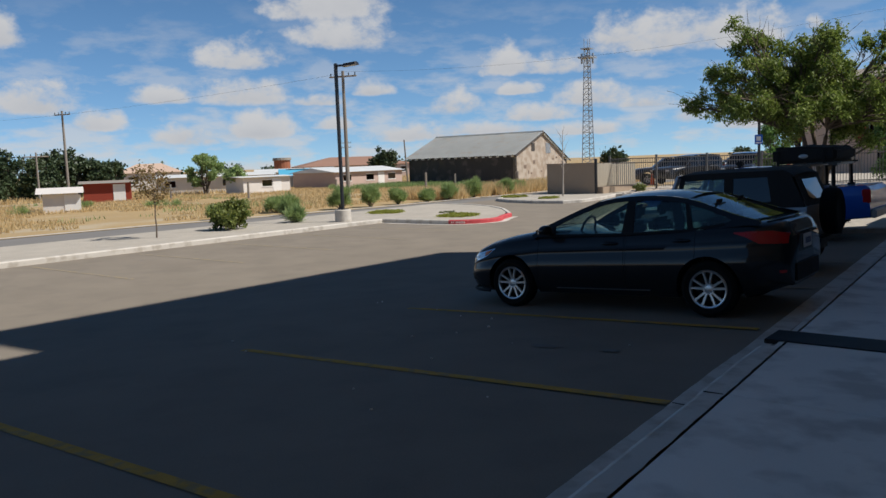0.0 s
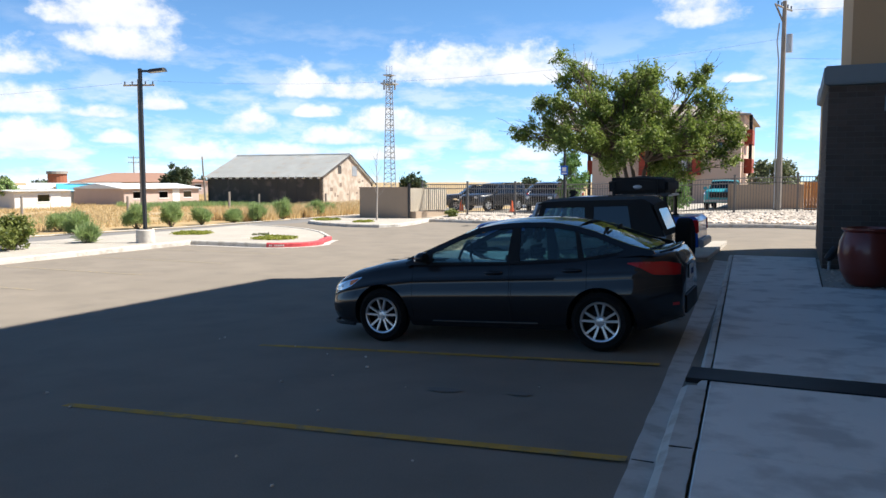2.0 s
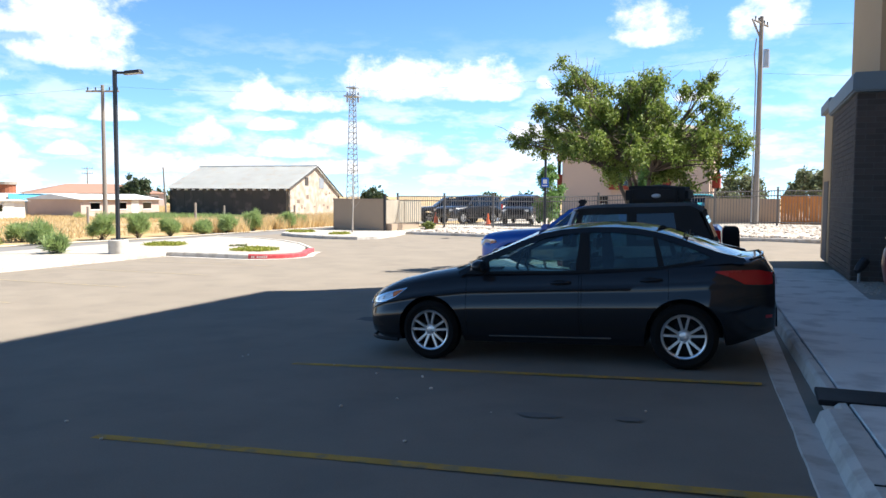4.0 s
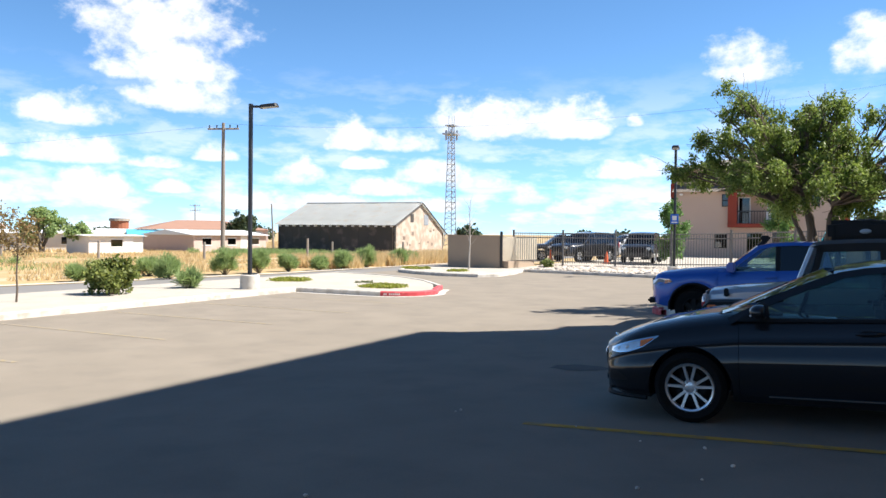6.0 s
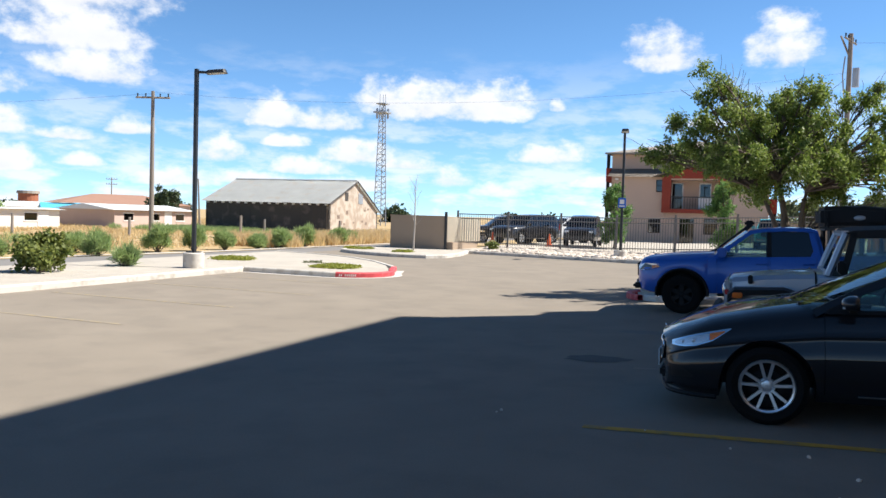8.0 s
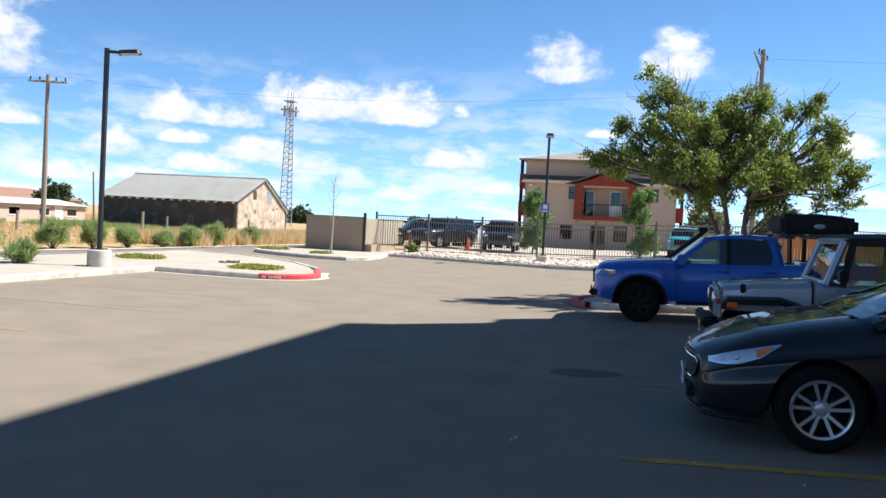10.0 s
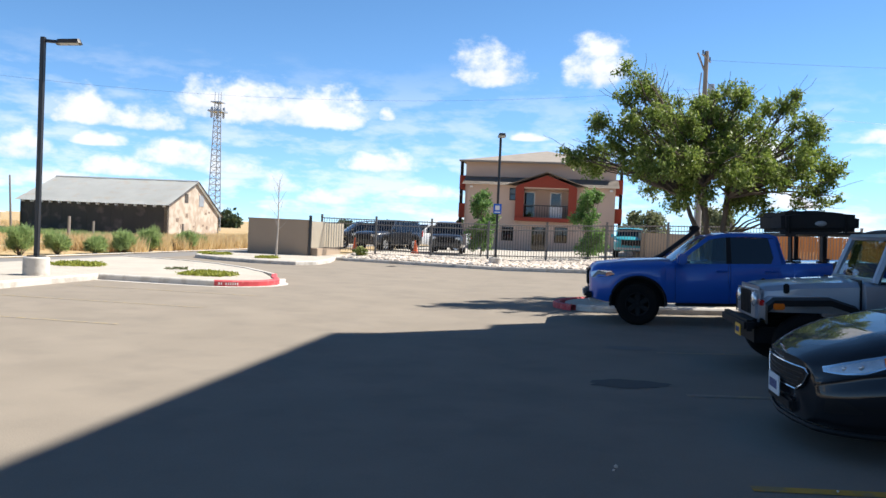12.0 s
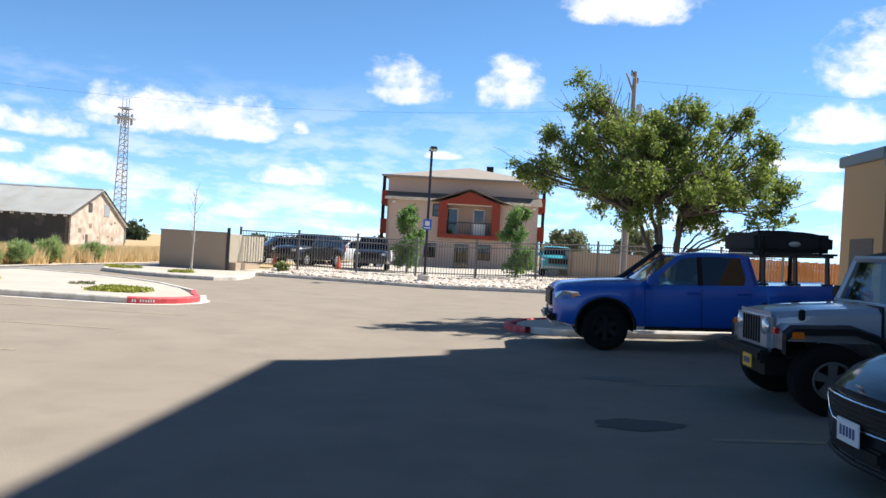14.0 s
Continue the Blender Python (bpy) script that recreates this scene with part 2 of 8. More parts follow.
BARK = material("bark", (0.13, 0.1, 0.075), 0.95, vary=0.25, scale=8, fine=50, bump=0.7, stretch=(1, 1, 0.3), depth=0.01)
LEAF = leaf_material("ash_leaves", (0.09, 0.155, 0.02), (0.34, 0.41, 0.1), 0.42)
LEAF_YOUNG = leaf_material("young_leaves", (0.1, 0.2, 0.05), (0.2, 0.33, 0.09), 0.45)
LEAF_DARK = leaf_material("dark_shrub_leaves", (0.08, 0.12, 0.025), (0.28, 0.31, 0.08), 0.4)
LEAF_FAR = leaf_material("far_tree_leaves", (0.035, 0.06, 0.025), (0.07, 0.1, 0.04), 0.2)
LEAF_OLIVE = leaf_material("dusty_olive_leaves", (0.11, 0.135, 0.06), (0.22, 0.24, 0.12), 0.35)
LEAF_SAGE = leaf_material("grey_green_weeds", (0.23, 0.33, 0.12), (0.4, 0.49, 0.2), 0.55)
LEAF_YELLOW = leaf_material("yellow_green_cover", (0.2, 0.24, 0.03), (0.38, 0.38, 0.06), 0.35)
LEAF_RUST = leaf_material("rusty_leaves", (0.22, 0.13, 0.05), (0.24, 0.19, 0.07), 0.35)
STRAW = leaf_material("dry_grass", (0.58, 0.41, 0.19), (0.74, 0.59, 0.34), 0.5)
BARN_TIN = material("tin_roofing", (0.6, 0.61, 0.59), 0.55, metal=0.0, vary=0.16, scale=0.8, fine=20, bump=0.15, second=(0.6, 0.56, 0.5), spots=0.62)
# dark board colour: the shade of the barn's long wall is put into it
BARN_DARK = material("shade_dark_boards", (0.055, 0.05, 0.047), 0.85, vary=0.35, scale=0.7, fine=18, bump=0.3, second=(0.12, 0.1, 0.09), spots=0.6)
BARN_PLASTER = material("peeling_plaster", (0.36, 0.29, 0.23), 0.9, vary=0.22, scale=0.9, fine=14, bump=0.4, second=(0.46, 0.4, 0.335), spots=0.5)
APT_STUCCO = material("pinkish_stucco", (0.54, 0.39, 0.3), 0.9, vary=0.05, scale=0.6, fine=30, bump=0.2)
APT_RED = material("brick_red_stucco", (0.26, 0.04, 0.02), 0.85, vary=0.08, scale=0.8, fine=30, bump=0.2)
SHINGLE = material("grey_brown_shingles", (0.27, 0.235, 0.2), 0.9, vary=0.2, scale=1.5, fine=24, bump=0.5)
WALL_BLOCK = material("tan_block_wall", (0.34, 0.26, 0.19), 0.92, vary=0.09, scale=1.2, fine=50, bump=0.35)
GATE_TAN = material("cream_corrugated_steel", (0.72, 0.65, 0.53), 0.55, vary=0.07, bump=0.05)
DARK_GLASS = glass_material("dark_window_glass", (0.12, 0.13, 0.13), see=0.5)
CAR_GLASS = glass_material("car_glass", (0.72, 0.82, 0.78), see=0.95)
TINTED = glass_material("tinted_glass", (0.18, 0.2, 0.2), see=0.5)

GREY_PAINT = material("magnetic_grey_car_paint", (0.009, 0.0095, 0.0125), 0.5, metal=0.0, vary=0.04, scale=2, fine=400, bump=0.0, coat=0.8, spec=0.1)
BLUE_PAINT = material("bright_blue_car_paint", (0.003, 0.085, 0.42), 0.36, metal=0.15, vary=0.03, bump=0.0, coat=0.6)
SILVER_PAINT = material("dusty_silver_car_paint", (0.31, 0.335, 0.38), 0.4, metal=0.45, vary=0.08, bump=0.02, coat=0.7)
BLACK_PAINT = material("black_car_paint", (0.012, 0.012, 0.014), 0.3, vary=0.05, bump=0.0, coat=1.0)
AQUA_PAINT = material("aqua_car_paint", (0.03, 0.36, 0.43), 0.4, vary=0.06, bump=0.0, coat=0.6)
WHITE_CAR = material("white_car_paint", (0.75, 0.75, 0.74), 0.35, vary=0.03, bump=0.0, coat=0.8)
PLASTIC = material("black_plastic", (0.008, 0.008, 0.009), 0.6, vary=0.1, bump=0.08, spec=0.25)
RUBBER = material("tyre_rubber", (0.009, 0.009, 0.009), 0.9, vary=0.15, fine=40, bump=0.3, spec=0.15)
ALLOY = material("silver_alloy", (0.62, 0.63, 0.65), 0.3, metal=0.85, vary=0.04, bump=0.0)
CHROME = material("chrome", (0.75, 0.76, 0.78), 0.12, metal=1.0, vary=0.02, bump=0.0)
TAIL_RED = material("red_lamp_plastic", (0.42, 0.006, 0.008), 0.25, vary=0.05, bump=0.0, coat=0.2)
AMBER = material("amber_lamp_plastic", (0.75, 0.17, 0.015), 0.2, vary=0.05, bump=0.0, coat=1.0)
LAMP_CLEAR = material("clear_lamp", (0.62, 0.64, 0.67), 0.16, metal=0.6, vary=0.3, scale=18, bump=0.1, coat=1.0)
CANVAS = material("black_soft_top_canvas", (0.014, 0.014, 0.015), 0.88, vary=0.15, scale=4, fine=90, bump=0.3)
SEAT_CLOTH = material("charcoal_seat_cloth", (0.045, 0.043, 0.042), 0.9, vary=0.1, bump=0.2)
PLATE_WHITE = material("white_plate", (0.72, 0.73, 0.75), 0.5, vary=0.05, bump=0.0)
PLATE_INK = material("plate_bars_blue", (0.05, 0.07, 0.2), 0.5, vary=0.05, bump=0.0)
PLATE_YELLOW = material("yellow_plate", (0.75, 0.42, 0.03), 0.5, vary=0.05, bump=0.0)

# ---------------------------------------------------------------- building helpers
def part(name, bm, mat, parent=None, label="", smooth=False):
    """Links a bmesh as one mesh object, under a thing or a part."""
    me = bpy.data.meshes.new(name)
    bmesh.ops.recalc_face_normals(bm, faces=bm.faces[:])
    bm.to_mesh(me)
    bm.free()
    if smooth:
        me.polygons.foreach_set("use_smooth", [True] * len(me.polygons))
        if hasattr(me, "set_sharp_from_angle"):
            me.set_sharp_from_angle(angle=radians(35))
    me.materials.append(mat)
    ob = new(name, me)
    if parent:
        ob.parent = parent
    if label:
        tagged(ob, label)
    return ob


def empty(name, m, label, category, group="", kind=""):
    ob = new(name)
    ob.empty_display_size = 0.2
    ob.matrix_world = m
    return tagged(ob, label, category, group, kind)


def box(bm, lo, hi, bevel=0.0):
    """Adds a box from corner lo to corner hi."""
    b2 = bmesh.new() if bevel else bm
    vs = [b2.verts.new((x, y, z)) for z in (lo[2], hi[2]) for y in (lo[1], hi[1]) for x in (lo[0], hi[0])]
    for f in ((0, 2, 3, 1), (4, 5, 7, 6), (0, 1, 5, 4), (2, 6, 7, 3), (0, 4, 6, 2), (1, 3, 7, 5)):
        b2.faces.new([vs[i] for i in f])
    if bevel:
        bmesh.ops.bevel(b2, geom=b2.edges[:], offset=bevel, segments=2, affect="EDGES")
        me = bpy.data.meshes.new("tmp")
        b2.to_mesh(me)
        b2.free()
        bm.from_mesh(me)
        bpy.data.meshes.remove(me)
    return bm


def boxes(*pairs, bevel=0.0):
    bm = bmesh.new()
    for lo, hi in pairs:
        box(bm, lo, hi, bevel)
    return bm


def tube(bm, points, radii, sides=8, caps=True):
    """A tapered tube through points."""
    rings = []
    pts = [Vector(p) for p in points]
    if isinstance(radii, (int, float)):
        radii = [radii] * len(pts)
    for i, p in enumerate(pts):
        d = (pts[min(i + 1, len(pts) - 1)] - pts[max(i - 1, 0)]).normalized()
        side = d.cross(Vector((0, 0, 1)) if abs(d.z) < 0.95 else Vector((1, 0, 0))).normalized()
        up = side.cross(d)
        rings.append([bm.verts.new(p + radii[i] * (math.cos(a) * side + math.sin(a) * up)) for a in [2 * math.pi * k / sides for k in range(sides)]])
    for a, b in zip(rings, rings[1:]):
        for k in range(sides):
            bm.faces.new((a[k], a[(k + 1) % sides], b[(k + 1) % sides], b[k]))
    if caps:
        bm.faces.new(rings[0][::-1])
        bm.faces.new(rings[-1])
    return bm


def prism(bm, outline, z0, z1):
    """An upright prism over an outline of (x, y)."""
    lo = [bm.verts.new((x, y, z0)) for x, y in outline]
    hi = [bm.verts.new((x, y, z1)) for x, y in outline]
    n = len(outline)
    for k in range(n):
        bm.faces.new((lo[k], lo[(k + 1) % n], hi[(k + 1) % n], hi[k]))
    bm.faces.new(hi)
    bm.faces.new(lo[::-1])
    return bm


def profile_y(bm, outline, y0, y1):
    """A prism along y over an outline of (x, z)."""
    lo = [bm.verts.new((x, y0, z)) for x, z in outline]
    hi = [bm.verts.new((x, y1, z)) for x, z in outline]
    n = len(outline)
    for k in range(n):
        bm.faces.new((lo[k], lo[(k + 1) % n], hi[(k + 1) % n], hi[k]))
    bm.faces.new(hi)
    bm.faces.new(lo[::-1])
    return bm


def ground_z(x):
    """The lot falls away from the building by one in 25, then lies level."""
    return 0.04 * max(min(x, 0.0), -9.0)


def ribbon(bm, path, half, z=0.004, follow=True):
    """A flat painted line along a path of (x, y)."""
    prev = None
    for i, p in enumerate(path):
        a, b = Vector(path[max(i - 1, 0)]), Vector(path[min(i + 1, len(path) - 1)])
        d = (b - a).normalized()
        n = Vector((-d.y, d.x)) * half
        pair = [bm.verts.new((p[0] + s * n.x, p[1] + s * n.y, (ground_z(p[0] + s * n.x) if follow else 0) + z)) for s in (-1, 1)]
        if prev:
            bm.faces.new((prev[0], prev[1], pair[1], pair[0]))
        prev = pair
    return bm
# ---------------------------------------------------------------- ground, lot, kerbs
def sheet(name, xs, ys, zoff, mat, label, category):
    bm = bmesh.new()
    grid = [[bm.verts.new((x, y, ground_z(x) + zoff)) for x in xs] for y in ys]
    for j in range(len(ys) - 1):
        for i in range(len(xs) - 1):
            bm.faces.new((grid[j][i], grid[j][i + 1], grid[j + 1][i + 1], grid[j + 1][i]))
    ob = part(name, bm, mat)
    return tagged(ob, label, category, kind="structure")


sheet("ground", [-2500, -300, -60, -9, 0, 60, 300, 2500], [-2500, -300, -50, 0, 50, 300, 2500], -0.02, FIELD,
      "flat dry field of golden grass and bare soil", "ground")
sheet("parking_lot", [-23.0, -18, -14, -11.5, -9, -6, -3, 0.3], [-60, -20, -5, 5, 15, 25, 33, 42], 0.0, ASPHALT,
      "sun-bleached grey-tan asphalt parking lot with hairline cracks", "parking lot")
bm = bmesh.new()
prev = None
ROAD_FAR = [(-200, -28.5), (0, -28.2), (18, -27.3), (24, -26.2), (30, -25.4), (45, -24.9), (200, -24.5)]
for y, far in ROAD_FAR:
    pair = [bm.verts.new((far, y, -0.364)), bm.verts.new((-22.9, y, -0.364))]
    if prev:
        bm.faces.new((prev[0], prev[1], pair[1], pair[0]))
    prev = pair
tagged(part("road", bm, ROAD), "narrow grey asphalt road beside the lot", "road", kind="structure")


sheet("drive_lane", [0.3, 6, 16], [19.6, 26, 34, 44], 0.0, ASPHALT, "sunlit asphalt drive lane past the hotel corner", "road")


def raised(name, outline, z0, z1, mat, label, category):
    bm = prism(bmesh.new(), outline, z0, z1)
    return tagged(part(name, bm, mat), label, category, kind="structure")


def kerb_along(name, path, width, z0, z1, mat, label, category="kerb"):
    """A kerb of small thickness along a path of (x, y), with a rounded top edge."""
    bm = bmesh.new()
    prev = None
    for i, p in enumerate(path):
        a, b = Vector(path[max(i - 1, 0)]), Vector(path[min(i + 1, len(path) - 1)])
        d = (b - a).normalized()
        n = Vector((-d.y, d.x))
        ring = []
        for s, z in ((0, z0), (0, z1 - 0.03), (0.03, z1), (width - 0.01, z1), (width, z1 - 0.01), (width, z0)):
            ring.append(bm.verts.new((p[0] + s * n.x, p[1] + s * n.y, z)))
        if prev:
            for k in range(5):
                bm.faces.new((prev[k], prev[k + 1], ring[k + 1], ring[k]))
        prev = ring
    return tagged(part(name, bm, mat, smooth=False), label, category, kind="structure")


def arc(cx, cy, r, a0, a1, n):
    return [(cx + r * math.cos(radians(a0 + (a1 - a0) * k / n)), cy + r * math.sin(radians(a0 + (a1 - a0) * k / n))) for k in range(n + 1)]


LOW = -0.36
island_tip = arc(-15.2, 23.35, 1.4, -90, 40, 10)
verge_edge = [(-18.0, -45), (-18.0, 21.95)] + island_tip + [(-15.2, 26.3), (-16.6, 28.0), (-18.2, 29.4), (-20.0, 30.4), (-22.9, 31.2)]
raised("verge_gravel", [(-22.85, -45)] + [(x - 0.1, y) for x, y in verge_edge[:1]] + [(-18.12, 21.95 + 0.12)] + arc(-15.2, 23.35, 1.28, -90, 40, 10)
       + [(-15.35, 26.2), (-16.7, 27.9), (-18.25, 29.25), (-20.0, 30.25), (-22.85, 31.0)], LOW - 0.1, LOW + 0.125, GRAVEL,
       "strip of bright white landscape gravel behind a kerb", "gravel bed")
kerb_along("verge_kerb", verge_edge[:2], 0.16, LOW - 0.05, LOW + 0.15, KERB, "low pale concrete kerb round the gravel verge")
kerb_along("island_kerb", [(-18.0, 21.95)] + arc(-15.2, 23.35, 1.4, -90, -77, 2), 0.16, LOW - 0.05, LOW + 0.15, KERB, "grey concrete kerb of the gravel island")
red_path = arc(-15.2, 23.35, 1.4, -77, 40, 10) + [(-14.65, 25.6)]
kerb_along("red_island_kerb", red_path, 0.16, LOW - 0.05, LOW + 0.152, RED_PAINT, "red painted no-parking kerb round the island tip")
kerb_along("island_back_kerb", [(-14.65, 25.6), (-15.2, 26.3), (-16.6, 28.0), (-18.2, 29.4), (-20.0, 30.4), (-22.9, 31.2)], 0.16, LOW - 0.05, LOW + 0.15, KERB, "grey concrete kerb of the gravel island")
bm = bmesh.new()
ribbon(bm, [(-18.0, 21.83), (-15.6, 21.83)] + arc(-15.2, 23.35, 1.52, -90, 40, 10) + [(-14.55, 25.7)], 0.12, 0.006)
tagged(part("island_gutter", bm, KERB), "pale concrete gutter round the island", "gutter", kind="structure")

pad = [(-22.8, 37.2), (-22.0, 35.0), (-20.4, 33.9), (-18.6, 33.25), (-16.9, 33.3), (-16.35, 34.2), (-16.5, 36.5), (-17.1, 39.2), (-17.4, 43.5), (-23.2, 43.5)]
raised("dumpster_pad_gravel", [(-22.6, 37.3), (-21.85, 35.1), (-20.35, 34.05), (-18.6, 33.42), (-16.95, 33.46), (-16.52, 34.2), (-16.65, 36.5), (-17.25, 39.2), (-17.5, 43.5), (-23.0, 43.5)],
       LOW - 0.1, LOW + 0.125, GRAVEL, "pale gravel bed in front of the dumpster enclosure", "gravel bed")
kerb_along("pad_kerb", pad[:9], 0.16, LOW - 0.05, LOW + 0.15, KERB, "pale concrete kerb round the gravel bed")

rock_edge = [(-17.1, 39.2), (-14.9, 38.8), (-12.9, 38.3), (-9.4, 37.6), (-4.7, 35.4), (-1.0, 34.0), (1.8, 32.8), (12.0, 29.0)]
bm = bmesh.new()
prev = None
for x, y in rock_edge:
    zs = ground_z(x)
    row = [bm.verts.new((x, y + 0.14, zs + 0.12)), bm.verts.new((x, (y + 42) / 2, zs + 0.22)), bm.verts.new((x, 42.6, zs + 0.3)), bm.verts.new((x, 80, zs + 0.3))]
    if prev:
        for k in range(3):
            bm.faces.new((prev[k], row[k], row[k + 1], prev[k + 1]))
    prev = row
tagged(part("rock_bed", bm, GRAVEL), "raised bed of pale soil under river rock", "rock bed", kind="structure")
bm = bmesh.new()
prev = None
for x, y in rock_edge:
    zs = ground_z(x)
    ring = [bm.verts.new((x, y + s, zs + z)) for s, z in ((0, -0.1), (0, 0.12), (0.03, 0.15), (0.16, 0.15), (0.16, -0.1))]
    if prev:
        for k in range(4):
            bm.faces.new((prev[k], ring[k], ring[k + 1], prev[k + 1]))
    prev = ring
tagged(part("rock_bed_kerb", bm, KERB), "pale concrete kerb along the rock bed", "kerb", kind="structure")

bm = bmesh.new()
for k in range(9):
    if k != 2:
        letter = boxes(((-0.015, -0.004, LOW + 0.04), (0.015, 0.004, LOW + 0.1)))
        turn = radians(-72 + 2.3 * k)
        bmesh.ops.transform(letter, matrix=Matrix.Translation((-15.2 + 1.403 * math.cos(turn), 23.35 + 1.403 * math.sin(turn), 0)) @ Matrix.Rotation(turn + math.pi / 2, 4, "Z"), verts=letter.verts[:])
        me = bpy.data.meshes.new("tmp")
        letter.to_mesh(me)
        letter.free()
        bm.from_mesh(me)
        bpy.data.meshes.remove(me)
part("kerb_lettering", bm, WHITE_PAINT, bpy.data.objects["red_island_kerb"], "white stencilled bars")
# far edge of the road: pale gutter
bm = bmesh.new()
ribbon(bm, [(far - 0.2, y) for y, far in ROAD_FAR], 0.2, 0.03)
tagged(part("road_gutter", bm, KERB), "pale concrete gutter at the road's far edge", "gutter", kind="structure")

# the walk beside the building; its kerb line drifts a little towards the lot
def kerb_x(y):
    return 0.0 - 0.055 * (y - 5.8)


bm = bmesh.new()
prev = None
# a flush gutter below a rolled kerb; past the drain cover the gutter widens
for y in [-30, -10, -3, 0] + [1 + 0.09 * k for k in range(71)] + [7.45, 7.46] + [7.6 + 0.3 * k for k in range(41)]:
    x = kerb_x(y) + 0.014 * noise.noise(Vector((y * 1.7, 3.0, 0))) + 0.006 * noise.noise(Vector((y * 7, 9.0, 0)))
    seam = kerb_x(y) + 0.402 + 0.011 * noise.noise(Vector((y * 4.3, 1.0, 0))) + 0.006 * noise.noise(Vector((y * 13, 5.0, 0)))
    low = y > 7.455
    if low:
        prof = ((x, -0.06), (x + 0.01, 0.0), (x + 0.3, -0.015), (x + 0.32, 0.1), (x + 0.35, 0.13), (seam, 0.135))
    else:
        prof = ((x, -0.06), (x + 0.01, 0.012), (x + 0.17, 0.01), (x + 0.2, 0.1), (x + 0.25, 0.13), (seam, 0.135))
    row = [bm.verts.new((px, y, pz)) for px, pz in prof]
    if prev:
        for k in range(5):
            bm.faces.new((prev[k], row[k], row[k + 1], prev[k + 1]))
    prev = row
tagged(part("walk_kerb", bm, KERB), "grey concrete kerb and gutter beside the sidewalk", "kerb", kind="structure")

walk_base = tagged(part("sidewalk", prism(bmesh.new(), [(kerb_x(-30) + 0.4, -30), (3.4, -30), (3.4, 19.6), (kerb_x(19.6) + 0.4, 19.6)], -0.1, 0.02), CONCRETE), "grey concrete sidewalk in slabs along the building", "sidewalk", kind="structure")
for y0, y1 in ((-10.0, -4.2), (-4.18, -1.2), (-1.18, 1.8), (1.82, 5.842), (5.852, 7.62), (8.1, 11.0), (11.02, 14.4), (14.42, 17.0), (17.02, 19.55)):
    bm = bmesh.new()
    e = 3.25 if y0 < 7 else (2.05 if y0 < 9 else (2.6 if y0 < 12 else 1.32))
    corners = [(kerb_x(y0) + 0.42, y0 + 0.008), (e, y0 + 0.008), (e, y1 - 0.008), (kerb_x(y1) + 0.42, y1 - 0.008)]
    prism(bm, corners, 0.0, 0.14)
    bmesh.ops.bevel(bm, geom=[ed for ed in bm.edges if ed.verts[0].co.z > 0.1 and ed.verts[1].co.z > 0.1], offset=0.01, segments=1, affect="EDGES")
    part("slab", bm, CONCRETE, walk_base)
bm = boxes(((0.12, 7.64, 0.1), (3.2, 8.08, 0.143)), bevel=0.006)
tagged(part("drain_cover", bm, PLASTIC), "dark steel drain cover plate across the sidewalk", "drain cover", kind="structure")
for yj in (5.85, 3.1, 0.2):
    part("kerb_joint", boxes(((kerb_x(yj) + 0.02, yj - 0.006, -0.02), (kerb_x(yj) + 0.16, yj + 0.006, 0.0145)), ((kerb_x(yj) + 0.25, yj - 0.006, 0.1), (kerb_x(yj) + 0.39, yj + 0.006, 0.137))), PLASTIC, bpy.data.objects["walk_kerb"])

for yy, x0, x1 in ((5.8, -4.97, -0.02), (8.62, -4.98, -0.25), (3.0, -4.97, 0.08), (11.45, -4.98, -0.4), (14.25, -4.98, -0.5)):
    bm = ribbon(bmesh.new(), [(x0 + (x1 - x0) * k / 6, yy + 0.012 * k) for k in range(7)], 0.052)
    tagged(part("parking_stripe", bm, YELLOW_PAINT if yy < 10 else FADED_YELLOW), "faded yellow parking bay stripe on the asphalt", "road marking", "bay stripes by the building", "structure")
for yy in (6.2, 9.0, 11.8, 14.6, 17.4, 20.2):
    bm = ribbon(bmesh.new(), [(-17.5 + 4.6 * k / 4, yy) for k in range(5)], 0.052)
    tagged(part("parking_stripe", bm, FADED_YELLOW), "faded yellow parking bay stripe in full sun", "road marking", "bay stripes by the verge", "structure")

# small kerbed island under the big tree
tree_island = raised("tree_island_gravel", arc(-4.98, 20.9, 1.28, 100, 260, 10) + [(-0.9, 19.62), (-0.9, 25.0), (-5.4, 25.0)], -0.4, 0.1, GRAVEL, "gravel tree island with pale stones", "gravel bed")
for v in tree_island.data.vertices:
    v.co.z = ground_z(v.co.x) + (0.1 if v.co.z > 0 else -0.1)
red_tip = kerb_along("tree_island_kerb", arc(-4.98, 20.9, 1.4, 222, 98, 12), 0.13, -0.1, 0.12, RED_PAINT, "red painted kerb at the end of the tree island")
side_kerb = kerb_along("tree_island_side_kerb", arc(-4.98, 20.9, 1.4, 222, 264, 5) + [(-3.0, 19.5), (-0.9, 19.5)], 0.13, -0.1, 0.12, KERB, "concrete kerb along the tree island")

for ob in (red_tip, side_kerb):
    for v in ob.data.vertices:
        v.co.z += ground_z(v.co.x)

# dried oil stain and small debris on the asphalt
def blot(name, cx, cy, rx, ry, mat, label):
    bm = bmesh.new()
    pts = []
    for k in range(36):
        a = 2 * math.pi * k / 36
        w = 1 + 0.3 * noise.noise(Vector((cx + 2.6 * math.cos(a), cy + 2.6 * math.sin(a), 0)))
        x, y = cx + rx * w * math.cos(a), cy + ry * w * math.sin(a)
        pts.append(bm.verts.new((x, y, ground_z(x) + 0.004)))
    bm.faces.new(pts)
    return tagged(part(name, bm, mat), label, "stain", kind="structure")


